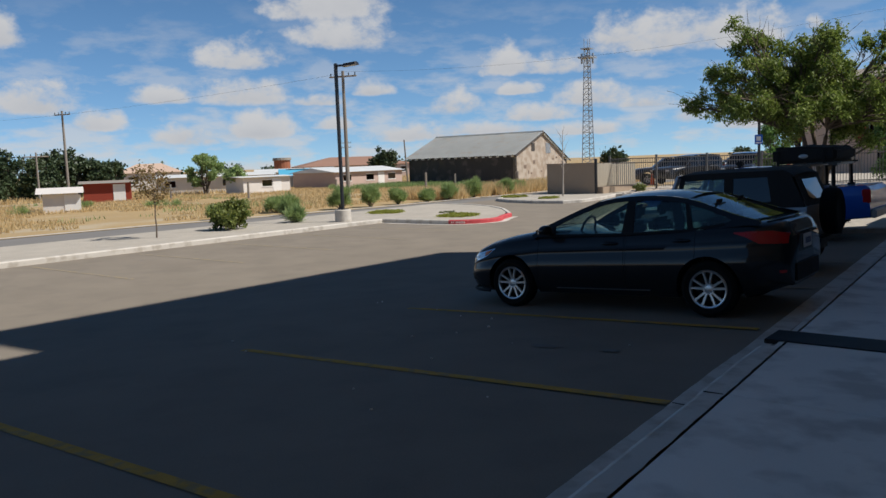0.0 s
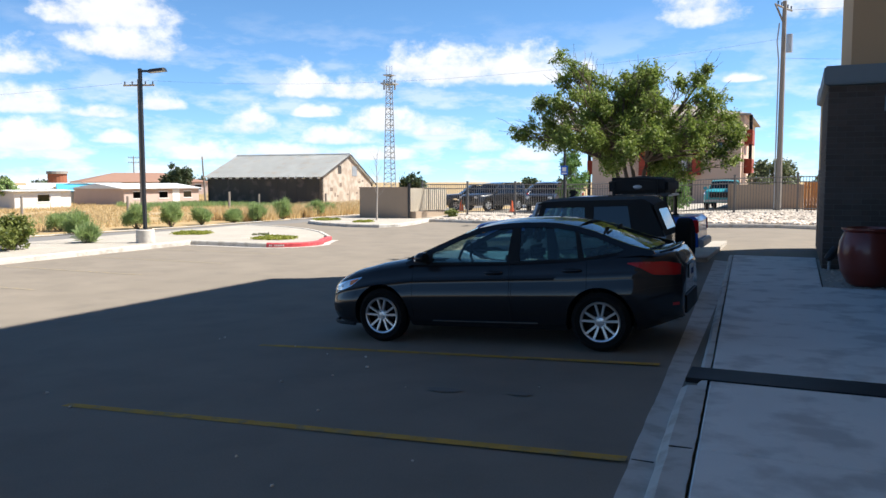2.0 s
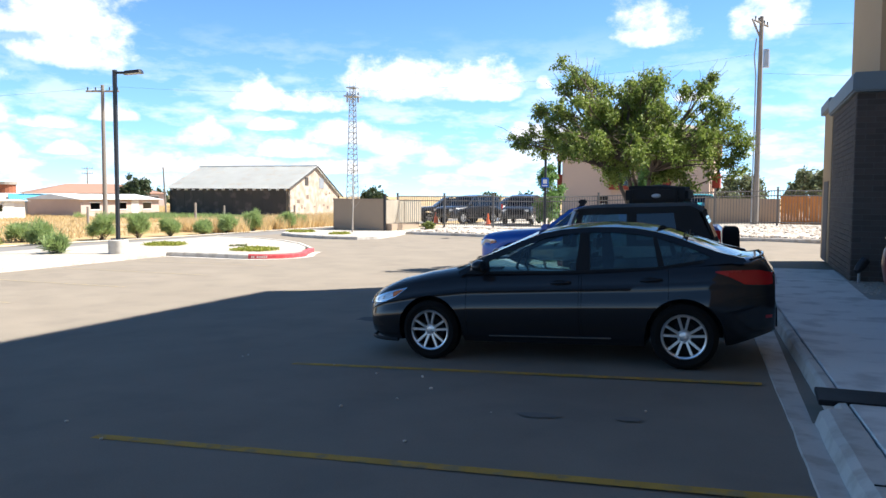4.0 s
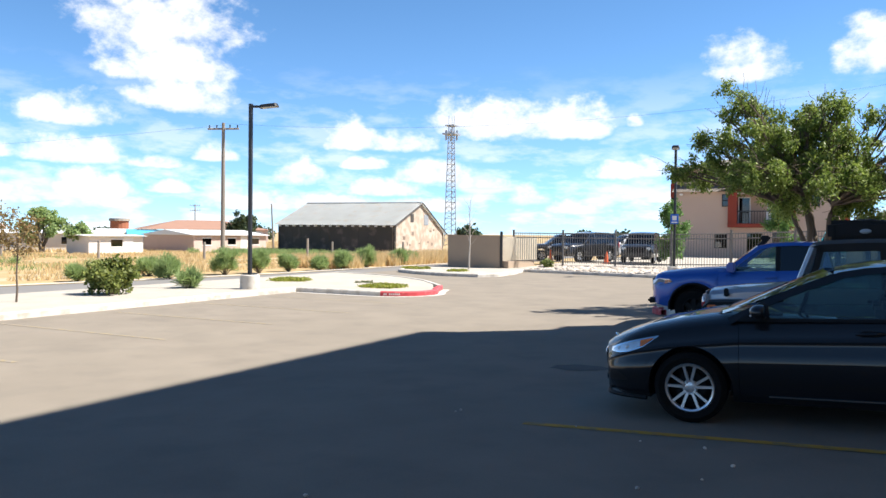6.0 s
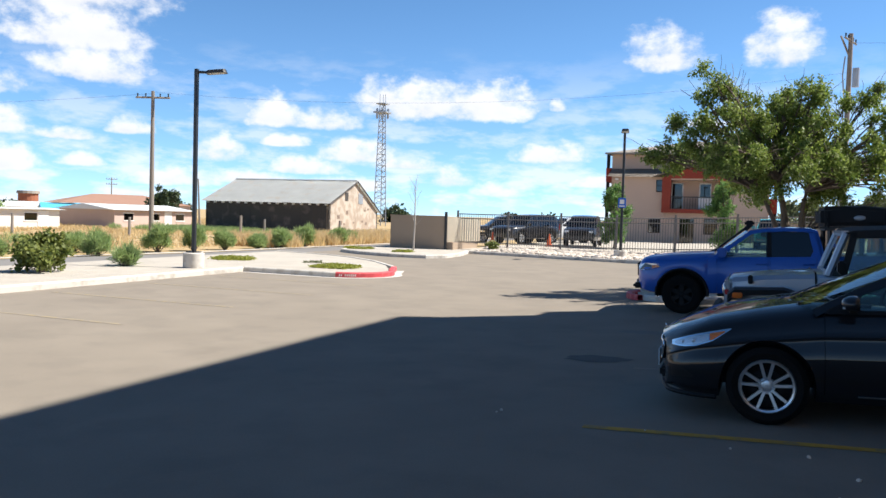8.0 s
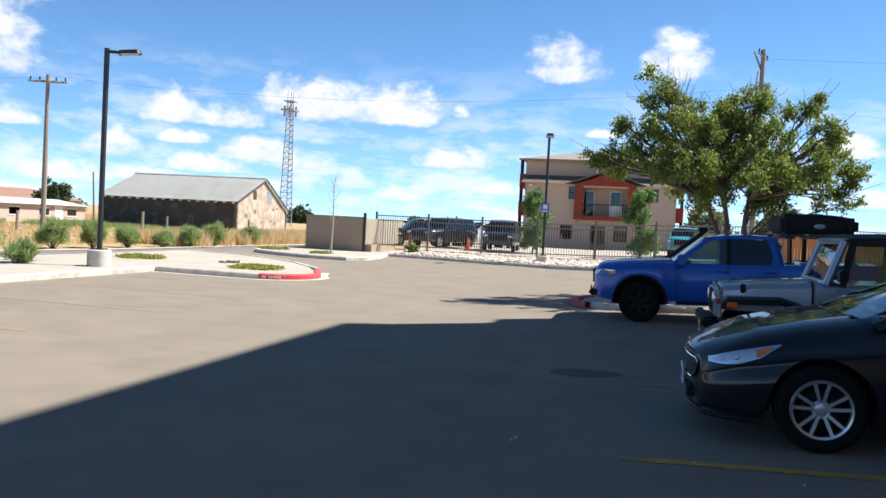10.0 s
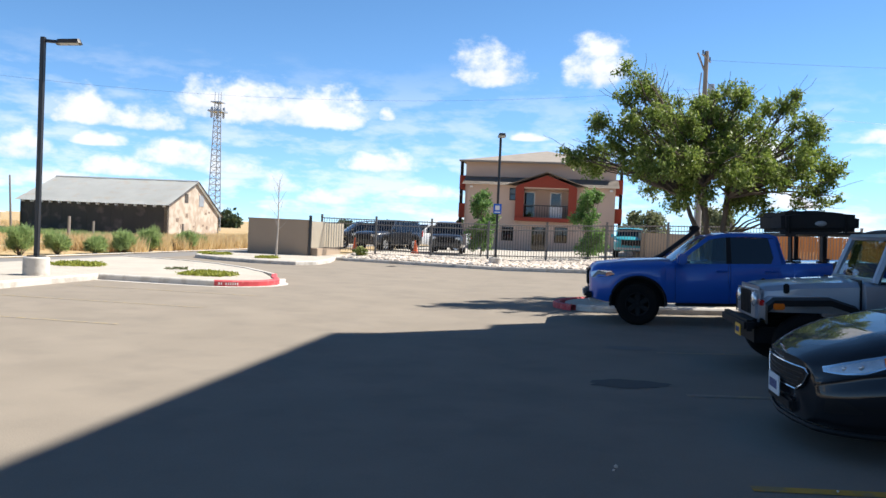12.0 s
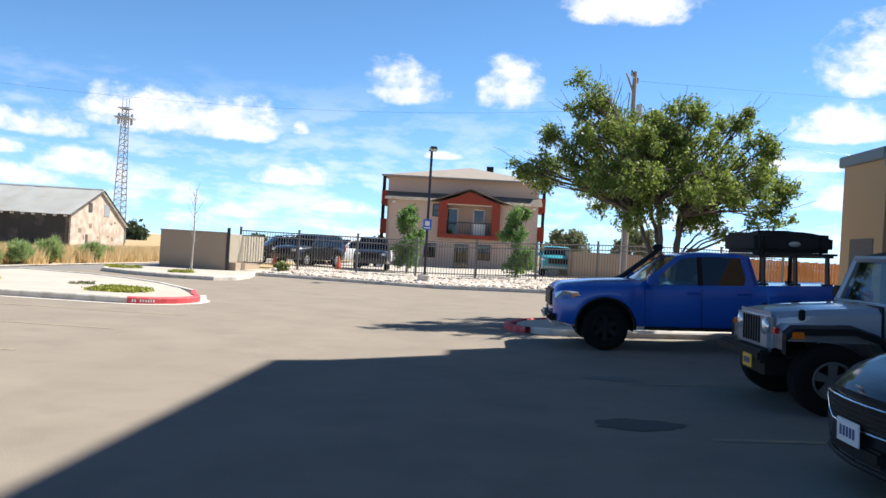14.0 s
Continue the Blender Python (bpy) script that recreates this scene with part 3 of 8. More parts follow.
OIL = material("oil_stained_asphalt", (0.075, 0.068, 0.06), 0.85, vary=0.25, scale=3, fine=60, bump=0.2)
OIL_THIN = material("old_oil_stain", (0.168, 0.15, 0.13), 0.85, vary=0.2, scale=4, fine=80, bump=0.3)
blot("oil_stain", -5.5, 11.95, 0.4, 0.24, OIL, "dark oil stain on the asphalt")
blot("oil_stain", -1.9, 7.2, 0.18, 0.07, OIL_THIN, "small dark drip stain on the asphalt")
blot("oil_stain", -1.2, 7.25, 0.1, 0.06, OIL_THIN, "small dark drip stain on the asphalt")
blot("oil_stain", -5.3, 14.6, 0.35, 0.2, OIL_THIN, "faint old oil stain on the asphalt")
SEALER = material("dark_crack_filler", (0.19, 0.167, 0.138), 0.85, vary=0.1, bump=0.1)


def crack(x0, y0, x1, y1, seed, half=0.006):
    rng = random.Random(seed)
    n = 24
    pts, off = [], 0.0
    for k in range(n + 1):
        off = off * 0.8 + rng.uniform(-0.07, 0.07)
        f = k / n
        dx, dy = x1 - x0, y1 - y0
        q = math.hypot(dx, dy)
        pts.append((x0 + dx * f - dy / q * off, y0 + dy * f + dx / q * off))
    tagged(part("pavement_crack", ribbon(bmesh.new(), pts, half, 0.0045), SEALER), "hairline crack in the asphalt", "crack", "hairline cracks", "structure")


crack(-10.0, 27.0, -4.0, 33.0, 6, 0.01)
rng = random.Random(11)
for k in range(16):
    x, y = rng.uniform(-6, -0.6), rng.uniform(4.6, 9.0)
    bm = bmesh.new()
    bmesh.ops.create_icosphere(bm, subdivisions=1, radius=rng.uniform(0.008, 0.02))
    for v in bm.verts:
        v.co *= rng.uniform(0.7, 1.2)
        v.co.z *= 0.7
    ob = part("pebble", bm, ROCK)
    ob.location = (x, y, ground_z(x) + 0.008)
    tagged(ob, "small pale pebble lying on the asphalt", "pebble", "loose pebbles")
# ---------------------------------------------------------------- the hotel beside the walk
def slab(name, lo, hi, mat, label, category="wall", parent=None, kind="structure", bevel=0.0):
    return tagged(part(name, boxes((lo, hi), bevel=bevel), mat, parent), label, category, kind=kind)


slab("wall_south", (3.3, -30, 0.1), (14, 11.1, 14.7), STUCCO, "tan stucco wall of the three-storey hotel")
slab("wall_middle", (2.55, 11.11, 3.2), (14, 21.7, 16.7), STUCCO, "tan stucco upper wall of the three-storey hotel")
slab("wall_core", (2.6, 11.2, 0.1), (14, 21.7, 3.19), MORTAR, "brick-faced ground floor wall core of the hotel")
slab("wall_pier_upper", (1.75, 17.6, 3.9), (5, 21.9, 12.5), STUCCO, "tan stucco corner pier above its brick base")
slab("wall_wing", (1.4, 22.0, 0.1), (12, 24.0, 3.75), STUCCO, "tan stucco single-storey wing with a grey cornice")
slab("wing_cornice", (1.3, 21.95, 3.75), (12.1, 24.1, 4.0), CORNICE, "blue-grey cornice of the stucco wing", "cornice", bevel=0.02)
# the opening's shade is a flat dark panel on the wall, without a recess
slab("wing_opening", (1.385, 22.4, 0.1), (1.46, 23.5, 2.05), MORTAR, "flat dark panel for the shaded doorway in the stucco wing", "doorway")
slab("band_wall", (2.3, 8.9, 3.0), (2.7, 17.29, 3.35), CORNICE, "blue-grey moulded band over the brick wall", "cornice", bevel=0.03)
slab("band_pier", (1.3, 17.3, 3.55), (2.6, 21.94, 3.9), CORNICE, "blue-grey moulded band over the brick pier", "cornice", bevel=0.03)
slab("window_1", (2.5, 13.0, 4.3), (2.56, 15.0, 6.2), DARK_GLASS, "dark hotel window in the upper wall", "window")


def brick_wall(name, lo, hi, face, label):
    """A wall core with bricks of their own standing proud of it; face: 'x' or 'y', its visible lower side."""
    core = slab(name, lo, hi, MORTAR, label)
    bl, bh, gap = 0.295, 0.092, 0.012
    me = {}

    def brick_mesh(length):
        key = round(length, 2)
        if key not in me:
            b = bmesh.new()
            box(b, (-0.012, 0, 0), (0.02, length, bh), 0.004)
            m2 = bpy.data.meshes.new("brick")
            b.to_mesh(m2)
            b.free()
            m2.materials.append(BRICK)
            me[key] = m2
        return me[key]

    rows = int((hi[2] - lo[2]) / (bh + gap))
    span = (lo[1], hi[1]) if face == "x" else (lo[0], hi[0])
    for r in range(rows):
        z = lo[2] + r * (bh + gap)
        u = span[0] - (0.15 if r % 2 else 0.0)
        while u < span[1] - 0.02:
            a, b = max(u, span[0]), min(u + bl, span[1])
            if b - a > 0.04:
                ob = new("brick", brick_mesh(b - a))
                ob.parent = core
                if face == "x":
                    ob.matrix_local = Matrix.Translation((lo[0], a, z))
                else:
                    ob.matrix_local = Matrix.Translation((b, lo[1], z)) @ Matrix.Rotation(radians(90), 4, "Z")
            u += bl + gap


# ---------------------------------------------------------------- doors, pot, spotlights by the wall
door = slab("door_1", (2.56, 15.2, 0.14), (2.6, 17.3, 2.75), STUCCO, "tan painted panelled service door", "door")
for k in range(5):
    part("panel", boxes(((2.535, 15.28, 0.2 + k * 0.5), (2.562, 17.22, 0.64 + k * 0.5)), bevel=0.012), STUCCO, door)
part("door_hood", boxes(((2.5, 15.9, 2.5), (2.58, 16.1, 2.62)), bevel=0.02), CORNICE, door)
tagged(part("wall_gravel", boxes(((1.34, 12.4, 0.02), (2.56, 17.5, 0.115)), ((2.07, 8.1, 0.02), (2.56, 11.2, 0.115)), ((1.34, 17.5, 0.02), (2.5, 19.5, 0.11)))
            , GRAVEL), "strip of pale gravel along the brick wall", "gravel bed", kind="structure")
TERRACOTTA = material("glazed_oxblood_clay", (0.2, 0.032, 0.02), 0.35, vary=0.15, scale=5, fine=40, bump=0.1, coat=0.3)
bm = bmesh.new()
prof = [(0.22, 0.0), (0.3, 0.05), (0.4, 0.25), (0.44, 0.5), (0.42, 0.72), (0.36, 0.86), (0.4, 0.9), (0.4, 0.93), (0.34, 0.93), (0.31, 0.8)]
rings = [[bm.verts.new((r * math.cos(2 * math.pi * k / 32), r * math.sin(2 * math.pi * k / 32), z)) for k in range(32)] for r, z in prof]
for a, b in zip(rings, rings[1:]):
    for k in range(32):
        bm.faces.new((a[k], a[(k + 1) % 32], b[(k + 1) % 32], b[k]))
bm.faces.new(rings[0])
pot = empty("planter_pot", pose(1.98, 15.0, 0.115), "large empty oxblood-glazed clay pot beside the door", "planter")
part("pot", bm, TERRACOTTA, pot, smooth=True)
bm = bmesh.new()
bmesh.ops.create_circle(bm, cap_ends=True, segments=24, radius=0.33, matrix=Matrix.Translation((0, 0, 0.78)))
part("soil", bm, BARK, pot)


def spotlight(x, y):
    s = empty("garden_spotlight", pose(x, y, 0.115, 0, 0, 40), "black garden spotlight on a short stake in gravel", "spotlight", "garden spotlights")
    part("stake", tube(bmesh.new(), [(0, 0, 0), (0, 0, 0.2)], 0.025, 8), GREY_METAL, s)
    part("head", tube(bmesh.new(), [(-0.06, 0, 0.2), (0.0, 0, 0.26), (0.14, 0, 0.4)], [0.05, 0.08, 0.085], 10), BLACK_METAL, s, smooth=True)


spotlight(1.5, 17.2)
spotlight(2.3, 9.6)
for k, (x, y0, y1) in enumerate(((2.3, 8.3, 11.0), (1.95, 12.6, 17.4))):
    rng = random.Random(30 + k)
    bm = bmesh.new()
    for q in range(420):
        r = rng.uniform(0.012, 0.03)
        c = Vector((x + rng.uniform(-0.25, 0.25) * (1 if k == 0 else 2.2), rng.uniform(y0, y1), 0.118))
        bmesh.ops.create_icosphere(bm, subdivisions=1, radius=r, matrix=Matrix.Translation(c) @ Matrix.Diagonal((1, rng.uniform(0.7, 1.3), 0.6, 1)))
    tagged(part("loose_gravel", bm, ROCK), "loose pale pebbles along the brick wall", "gravel", kind="stuff")


# ---------------------------------------------------------------- lamps
def parking_lamp(x, y, zb, ztop, head_turn, label, base_r=0.3, base_h=0.55):
    l = empty("street_lamp", pose(x, y, zb), label, "street lamp", "parking lot lamps")
    b = part("concrete_base", tube(bmesh.new(), [(0, 0, 0), (0, 0, base_h - 0.03), (0, 0, base_h)], [base_r, base_r, base_r - 0.03], 24), KERB, l, "pale concrete base", smooth=True)
    h = ztop - zb
    part("base_plate", boxes(((-0.16, -0.16, base_h), (0.16, 0.16, base_h + 0.03)), bevel=0.008), BLACK_METAL, l)
    bm = bmesh.new()
    box(bm, (-0.052, -0.052, base_h + 0.03), (0.052, 0.052, h), 0.008)
    part("pole", bm, BLACK_METAL, l)
    c, s = math.cos(radians(head_turn)), math.sin(radians(head_turn))
    arm = boxes(((0.05, -0.035, h - 0.12), (0.3, 0.035, h - 0.05)))
    bmesh.ops.rotate(arm, verts=arm.verts[:], cent=(0, 0, 0), matrix=Matrix.Rotation(radians(head_turn), 3, "Z"))
    part("arm", arm, BLACK_METAL, l)
    bm = bmesh.new()
    pts = [(0.28, 0.13), (0.34, 0.17), (0.8, 0.17), (0.86, 0.13), (0.86, -0.13), (0.8, -0.17), (0.34, -0.17), (0.28, -0.13)]
    prism(bm, pts, h - 0.14, h - 0.04)
    for v in bm.verts:
        v.co.z += 0.10 * (v.co.x - 0.28)
        if v.co.z > h - 0.06 + 0.1 * (v.co.x - 0.28):
            v.co.x = 0.57 + (v.co.x - 0.57) * 0.85
            v.co.y *= 0.8
    bmesh.ops.rotate(bm, verts=bm.verts[:], cent=(0, 0, 0), matrix=Matrix.Rotation(radians(head_turn), 3, "Z"))
    head = part("lamp_head", bm, BLACK_METAL, l)
    bm = boxes(((0.36, -0.13, h - 0.142), (0.78, 0.13, h - 0.136)))
    for v in bm.verts:
        v.co.z += 0.10 * (v.co.x - 0.28)
    bmesh.ops.rotate(bm, verts=bm.verts[:], cent=(0, 0, 0), matrix=Matrix.Rotation(radians(head_turn), 3, "Z"))
    part("lens", bm, GREY_METAL, head)
    return l


parking_lamp(-18.93, 20.83, -0.34, 5.5, 25, "black square-pole parking lot lamp on a concrete base")
lamp_far = parking_lamp(-9.58, 38.9, -0.45, 5.6, -80, "black parking lot lamp with a blue sign", 0.3, 0.6)
SIGN_BLUE = material("blue_sign_paint", (0.01, 0.12, 0.55), 0.5, vary=0.05, bump=0.0)
sign = part("sign", boxes(((-0.18, -0.085, 2.55), (0.18, -0.07, 3.0)), bevel=0.004), SIGN_BLUE, lamp_far, "blue parking sign with white bars")
bm = boxes(((-0.1, -0.09, 2.72), (0.1, -0.0855, 2.92)), ((-0.13, -0.09, 2.6), (0.13, -0.0855, 2.65)))
part("sign_bar", bm, WHITE_PAINT, sign)


# ---------------------------------------------------------------- dumpster enclosure and metal fence
enclosure = empty("dumpster_enclosure", pose(-21.75, 39.85, -0.36), "tan stuccoed dumpster enclosure with cream steel gates", "enclosure")
part("front_wall", boxes(((0, 0, 0), (3.05, 0.2, 1.78)), bevel=0.01), WALL_BLOCK, enclosure)
part("wall_cap", boxes(((-0.03, -0.03, 1.78), (3.08, 0.23, 1.84)), bevel=0.01), WALL_BLOCK, enclosure)
part("side_wall", boxes(((0, 0.2, 0), (0.2, 3.6, 1.78))), WALL_BLOCK, enclosure)
part("back_wall", boxes(((0, 3.6, 0), (3.4, 3.8, 1.78))), WALL_BLOCK, enclosure)
gate_post = part("gate_post", boxes(((3.08, -0.06, 0), (3.2, 0.06, 2.05)), bevel=0.01), BLACK_METAL, enclosure)
for g in range(2):
    bm = bmesh.new()
    n = 26
    prev = None
    for k in range(n + 1):
        yy = 0.1 + g * 1.95 + 1.9 * k / n
        dx = 0.012 * (1 if k % 2 else -1)
        pair = [bm.verts.new((3.16 + 0.12 * (yy) + dx, yy, z)) for z in (0.5, 1.78)]
        if prev:
            bm.faces.new((prev[0], pair[0], pair[1], prev[1]))
        prev = pair
    bmesh.ops.solidify(bm, geom=bm.faces[:], thickness=0.01)
    part("gate_panel", bm, GATE_TAN, enclosure, "corrugated cream steel gate")
part("gate_sill", boxes(((3.1, 0.1, 0.0), (3.5, 3.9, 0.48)), bevel=0.02), WALL_BLOCK, enclosure)

FENCE_Y = 41.4
fence = empty("metal_fence", pose(0, FENCE_Y, 0), "black steel picket fence behind the rock bed", "fence")


def fence_z(x):
    return ground_z(x) + 0.3


posts = [-18.55 + 2.78 * k for k in range(10)]
for x in posts:
    z = fence_z(x)
    part("post", boxes(((x - 0.045, -0.045, z - 0.1), (x + 0.045, 0.045, z + 1.82)), ((x - 0.055, -0.055, z + 1.82), (x + 0.055, 0.055, z + 1.86))), FENCE_METAL, fence)
for a, b in zip(posts, posts[1:]):
    for dz in (0.2, 1.45, 1.68):
        bm = tube(bmesh.new(), [(a, 0, fence_z(a) + dz), (b, 0, fence_z(b) + dz)], 0.024, 4)
        part("rail", bm, FENCE_METAL, fence)
picket = boxes(((-0.011, -0.011, 0.1), (0.011, 0.011, 1.72)))
picket_mesh = bpy.data.meshes.new("picket")
picket.to_mesh(picket_mesh)
picket.free()
picket_mesh.materials.append(FENCE_METAL)
for k in range(194):
    x = posts[0] + 0.127 * (k + 1)
    if x > posts[-1]:
        break
    ob = new("picket", picket_mesh)
    ob.parent = fence
    ob.location = (x, 0, fence_z(x))

# cedar board fence and a tan block wall beyond
cedar = empty("board_fence", pose(1.2, 45.6, 0.1), "orange cedar board fence", "fence")
for k in range(68):
    part("board", boxes(((0.15 * k, 0, 0), (0.15 * k + 0.14, 0.02, 1.62 + 0.02 * ((k * 7) % 3))), bevel=0.003), CEDAR, cedar)
for dz in (0.3, 1.3):
    part("rail", boxes(((0, 0.02, dz), (10.2, 0.06, dz + 0.09))), CEDAR, cedar)
slab("block_wall", (-2.4, 46.8, 0.0), (1.2, 47.0, 1.6), WALL_BLOCK, "low tan block wall beside a board fence", "wall")
slab("block_wall_side", (-2.6, 47.0, 0.0), (-2.4, 62, 1.6), WALL_BLOCK, "low tan block wall beside the apartments", "wall")


# ---------------------------------------------------------------- old barn
def build_barn():
    th = radians(3.6)
    m = Matrix.Translation((-35.82, 57.75, -0.4)) @ Matrix.Rotation(th, 4, "Z")
    b = empty("barn", m, "old barn with shade-darkened side and peeling plaster gable", "barn")
    L, W, ze, zr, ze2 = 11.57, 9.85, 2.68, 4.64, 2.05
    # long wall turned from the sun, its shade darkened into the colour
    part("side_wall", boxes(((-L, 0, 0), (0, 0.25, ze - 0.02))), BARN_DARK, b, "long wall with its shade in the dark colour")
    bm = bmesh.new()
    lo = [bm.verts.new((x, y, z)) for x in (-0.25, 0.0) for y, z in ((0.0, 0), (W, 0), (W, ze2), (W / 2, zr - 0.05), (0.0, ze))]
    bm.faces.new(lo[:5][::-1])
    bm.faces.new(lo[5:])
    for k in range(5):
        bm.faces.new((lo[k], lo[(k + 1) % 5], lo[5 + (k + 1) % 5], lo[5 + k]))
    part("gable_wall", bm, BARN_PLASTER, b, "pale peeling plaster gable")
    bm = bmesh.new()
    lo = [bm.verts.new((x, y, z)) for x in (-L, -L + 0.25) for y, z in ((0.0, 0), (W, 0), (W, ze2), (W / 2, zr - 0.05), (0.0, ze))]
    bm.faces.new(lo[:5][::-1])
    bm.faces.new(lo[5:])
    for k in range(5):
        bm.faces.new((lo[k], lo[(k + 1) % 5], lo[5 + (k + 1) % 5], lo[5 + k]))
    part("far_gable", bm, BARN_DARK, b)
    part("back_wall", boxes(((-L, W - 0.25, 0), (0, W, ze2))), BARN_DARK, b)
    # tin sheets, each of its own
    slope = math.atan2(zr - ze, W / 2)
    n = 14
    for k in range(n):
        x0, x1 = -L - 0.3 + (L + 0.5) * k / n, -L - 0.3 + (L + 0.5) * (k + 1) / n + 0.03
        lift = 0.012 * (k % 2) + 0.015 * noise.noise(Vector((k * 1.3, 0, 0)))
        bm = bmesh.new()
        vs = [bm.verts.new((x, y, z + lift)) for x, y, z in ((x0, -0.35, ze - 0.1), (x1, -0.35, ze - 0.1), (x1, W / 2, zr), (x0, W / 2, zr))]
        bm.faces.new(vs)
        bmesh.ops.solidify(bm, geom=bm.faces[:], thickness=0.02)
        part("roof_sheet", bm, BARN_TIN, b)
        bm = bmesh.new()
        vs = [bm.verts.new((x, y, z + lift)) for x, y, z in ((x0, W / 2, zr), (x1, W / 2, zr), (x1, W + 0.35, ze2 - 0.1), (x0, W + 0.35, ze2 - 0.1))]
        bm.faces.new(vs)
        bmesh.ops.solidify(bm, geom=bm.faces[:], thickness=0.02)
        part("roof_sheet", bm, BARN_TIN, b)
    part("ridge_cap", tube(bmesh.new(), [(-L - 0.3, W / 2, zr + 0.03), (0.2, W / 2, zr + 0.03)], 0.08, 6), BARN_TIN, b)
    bm = bmesh.new()
    tube(bm, [(0.22, -0.36, ze - 0.14), (0.22, W / 2, zr - 0.04), (0.22, W + 0.36, ze2 - 0.14)], 0.07, 4)
    part("barge_board", bm, BARN_DARK, b)
    for k in range(16):
        x = -L + 0.3 + k * (L - 0.5) / 15
        part("rafter_tail", boxes(((x - 0.05, -0.33, ze - 0.24), (x + 0.05, 0.0, ze - 0.12))), WHITE_PAINT, b)
    # loft hatch, missing patches, a slumped lean-to corner
    part("loft_window", boxes(((-0.02, 2.9, 2.9), (0.03, 3.5, 3.6))), BARN_DARK, b)
    part("loft_hatch", boxes(((-0.02, 5.6, 2.7), (0.03, 6.5, 3.6))), GREY_METAL, b)
    part("doorway", boxes(((-0.02, 5.0, 0.0), (0.02, 6.1, 1.5))), BARN_PLASTER, b)
    rng = random.Random(4)
    for k in range(9):
        y, z = rng.uniform(1, 8), rng.uniform(0.7, 2.4)
        w, h = rng.uniform(0.12, 0.5), rng.uniform(0.1, 0.35)
        part("bare_patch", boxes(((0.0, y, z), (0.012, y + w, z + h))), material("bare_adobe", (0.2, 0.15, 0.12), 0.95, vary=0.2), b)
    for k in range(12):
        x = -L + 0.5 + k * 0.95
        part("board_seam", boxes(((x, -0.012, 0), (x + 0.05, 0.0, ze - 0.1))), BARN_DARK, b)


build_barn()


# ---------------------------------------------------------------- lattice mast
def build_mast():
    m = empty("radio_mast", pose(-59.6, 114.8, -0.36), "grey steel lattice mast with panel antennas", "mast")
    H = 19.0
    w0, w1 = 1.15, 0.5

    def corner(k, z):
        w = w0 + (w1 - w0) * z / H
        a = radians(90 + 120 * k + 20)
        return Vector((w * math.cos(a), w * math.sin(a), z))

    for k in range(3):
        part("leg", tube(bmesh.new(), [corner(k, 0), corner(k, H)], 0.07, 6), GREY_METAL, m)
    n = 22
    for k in range(3):
        bm = bmesh.new()
        for i in range(n):
            za, zb = H * i / n, H * (i + 1) / n
            tube(bm, [corner(k, za), corner((k + 1) % 3, zb)], 0.04, 4)
            tube(bm, [corner(k, zb), corner((k + 1) % 3, zb)], 0.035, 4)
        part("lattice", bm, GREY_METAL, m)
    part("platform", boxes(((-1.1, -1.1, H - 1.3), (1.1, 1.1, H - 1.05))), GREY_METAL, m)
    for k in range(6):
        a = radians(60 * k)
        x, y = 1.0 * math.cos(a), 1.0 * math.sin(a)
        part("antenna", boxes(((x - 0.12, y - 0.1, H - 2.1), (x + 0.12, y + 0.1, H - 0.6))), GREY_METAL, m)
    for k in range(3):
        p = corner(k, H)
        part("whip", tube(bmesh.new(), [p * 1.0, p + Vector((0, 0, 1.7))], 0.05, 5), GREY_METAL, m)
    part("top_ring", boxes(((-0.8, -0.8, H + 0.1), (0.8, 0.8, H + 0.25))), GREY_METAL, m)


build_mast()


# ---------------------------------------------------------------- utility poles and wires
def utility_pole(x, y, z, h, arm_turn, label, arms=1, r=0.14, lean=0.0, clutter=False):
    p = empty("utility_pole", pose(x, y, z, lean, 0, 0), label, "utility pole", "utility poles")
    part("pole", tube(bmesh.new(), [(0, 0, 0), (0, 0, h * 0.5), (0, 0, h)], [r, r * 0.85, r * 0.65], 10), WOOD_POLE, p, smooth=True)
    c, s = math.cos(radians(arm_turn)), math.sin(radians(arm_turn))
    for k in range(arms):
        z1 = h - 0.35 - 0.9 * k
        bm = tube(bmesh.new(), [(-0.95 * c, -0.95 * s, z1), (0.95 * c, 0.95 * s, z1)], 0.055, 4)
        a = part("crossarm", bm, WOOD_POLE, p)
        for f in (-0.85, -0.4, 0.4, 0.85):
            part("insulator", tube(bmesh.new(), [(f * c, f * s, z1 + 0.05), (f * c, f * s, z1 + 0.22)], [0.03, 0.045], 6), BLACK_METAL, a)
    if clutter:
        part("transformer", tube(bmesh.new(), [(0.28, -0.2, h - 2.6), (0.28, -0.2, h - 1.7)], 0.16, 10), GREY_METAL, p)
        part("bracket", tube(bmesh.new(), [(-0.45, -0.1, h - 0.1), (-0.12, -0.05, h - 0.9), (0, 0, h - 1.2)], 0.05, 5), WOOD_POLE, p)
        part("conduit", tube(bmesh.new(), [(-0.2, -0.12, 0), (-0.2, -0.12, h - 3.0), (-0.3, -0.15, h - 2.0), (-0.22, -0.12, h - 1.1)], 0.035, 5), GREY_METAL, p)
    return p


utility_pole(-34.85, 36.7, -0.36, 8.2, 20, "grey weathered utility pole with one crossarm")
utility_pole(0.0, 45.2, 0.1, 10.75, 70, "brown utility pole with transformer and conduit", 1, 0.16, 0, True)
utility_pole(-52.0, 62.0, -0.36, 4.6, 90, "short leaning utility pole without wires", 0, 0.1, 4)
utility_pole(-72.0, 36.4, -0.36, 8.2, 20, "tall utility pole beside dark trees", 1)
utility_pole(-66.0, 31.0, -0.36, 4.2, 60, "short pale utility pole near a fence", 1, 0.1)
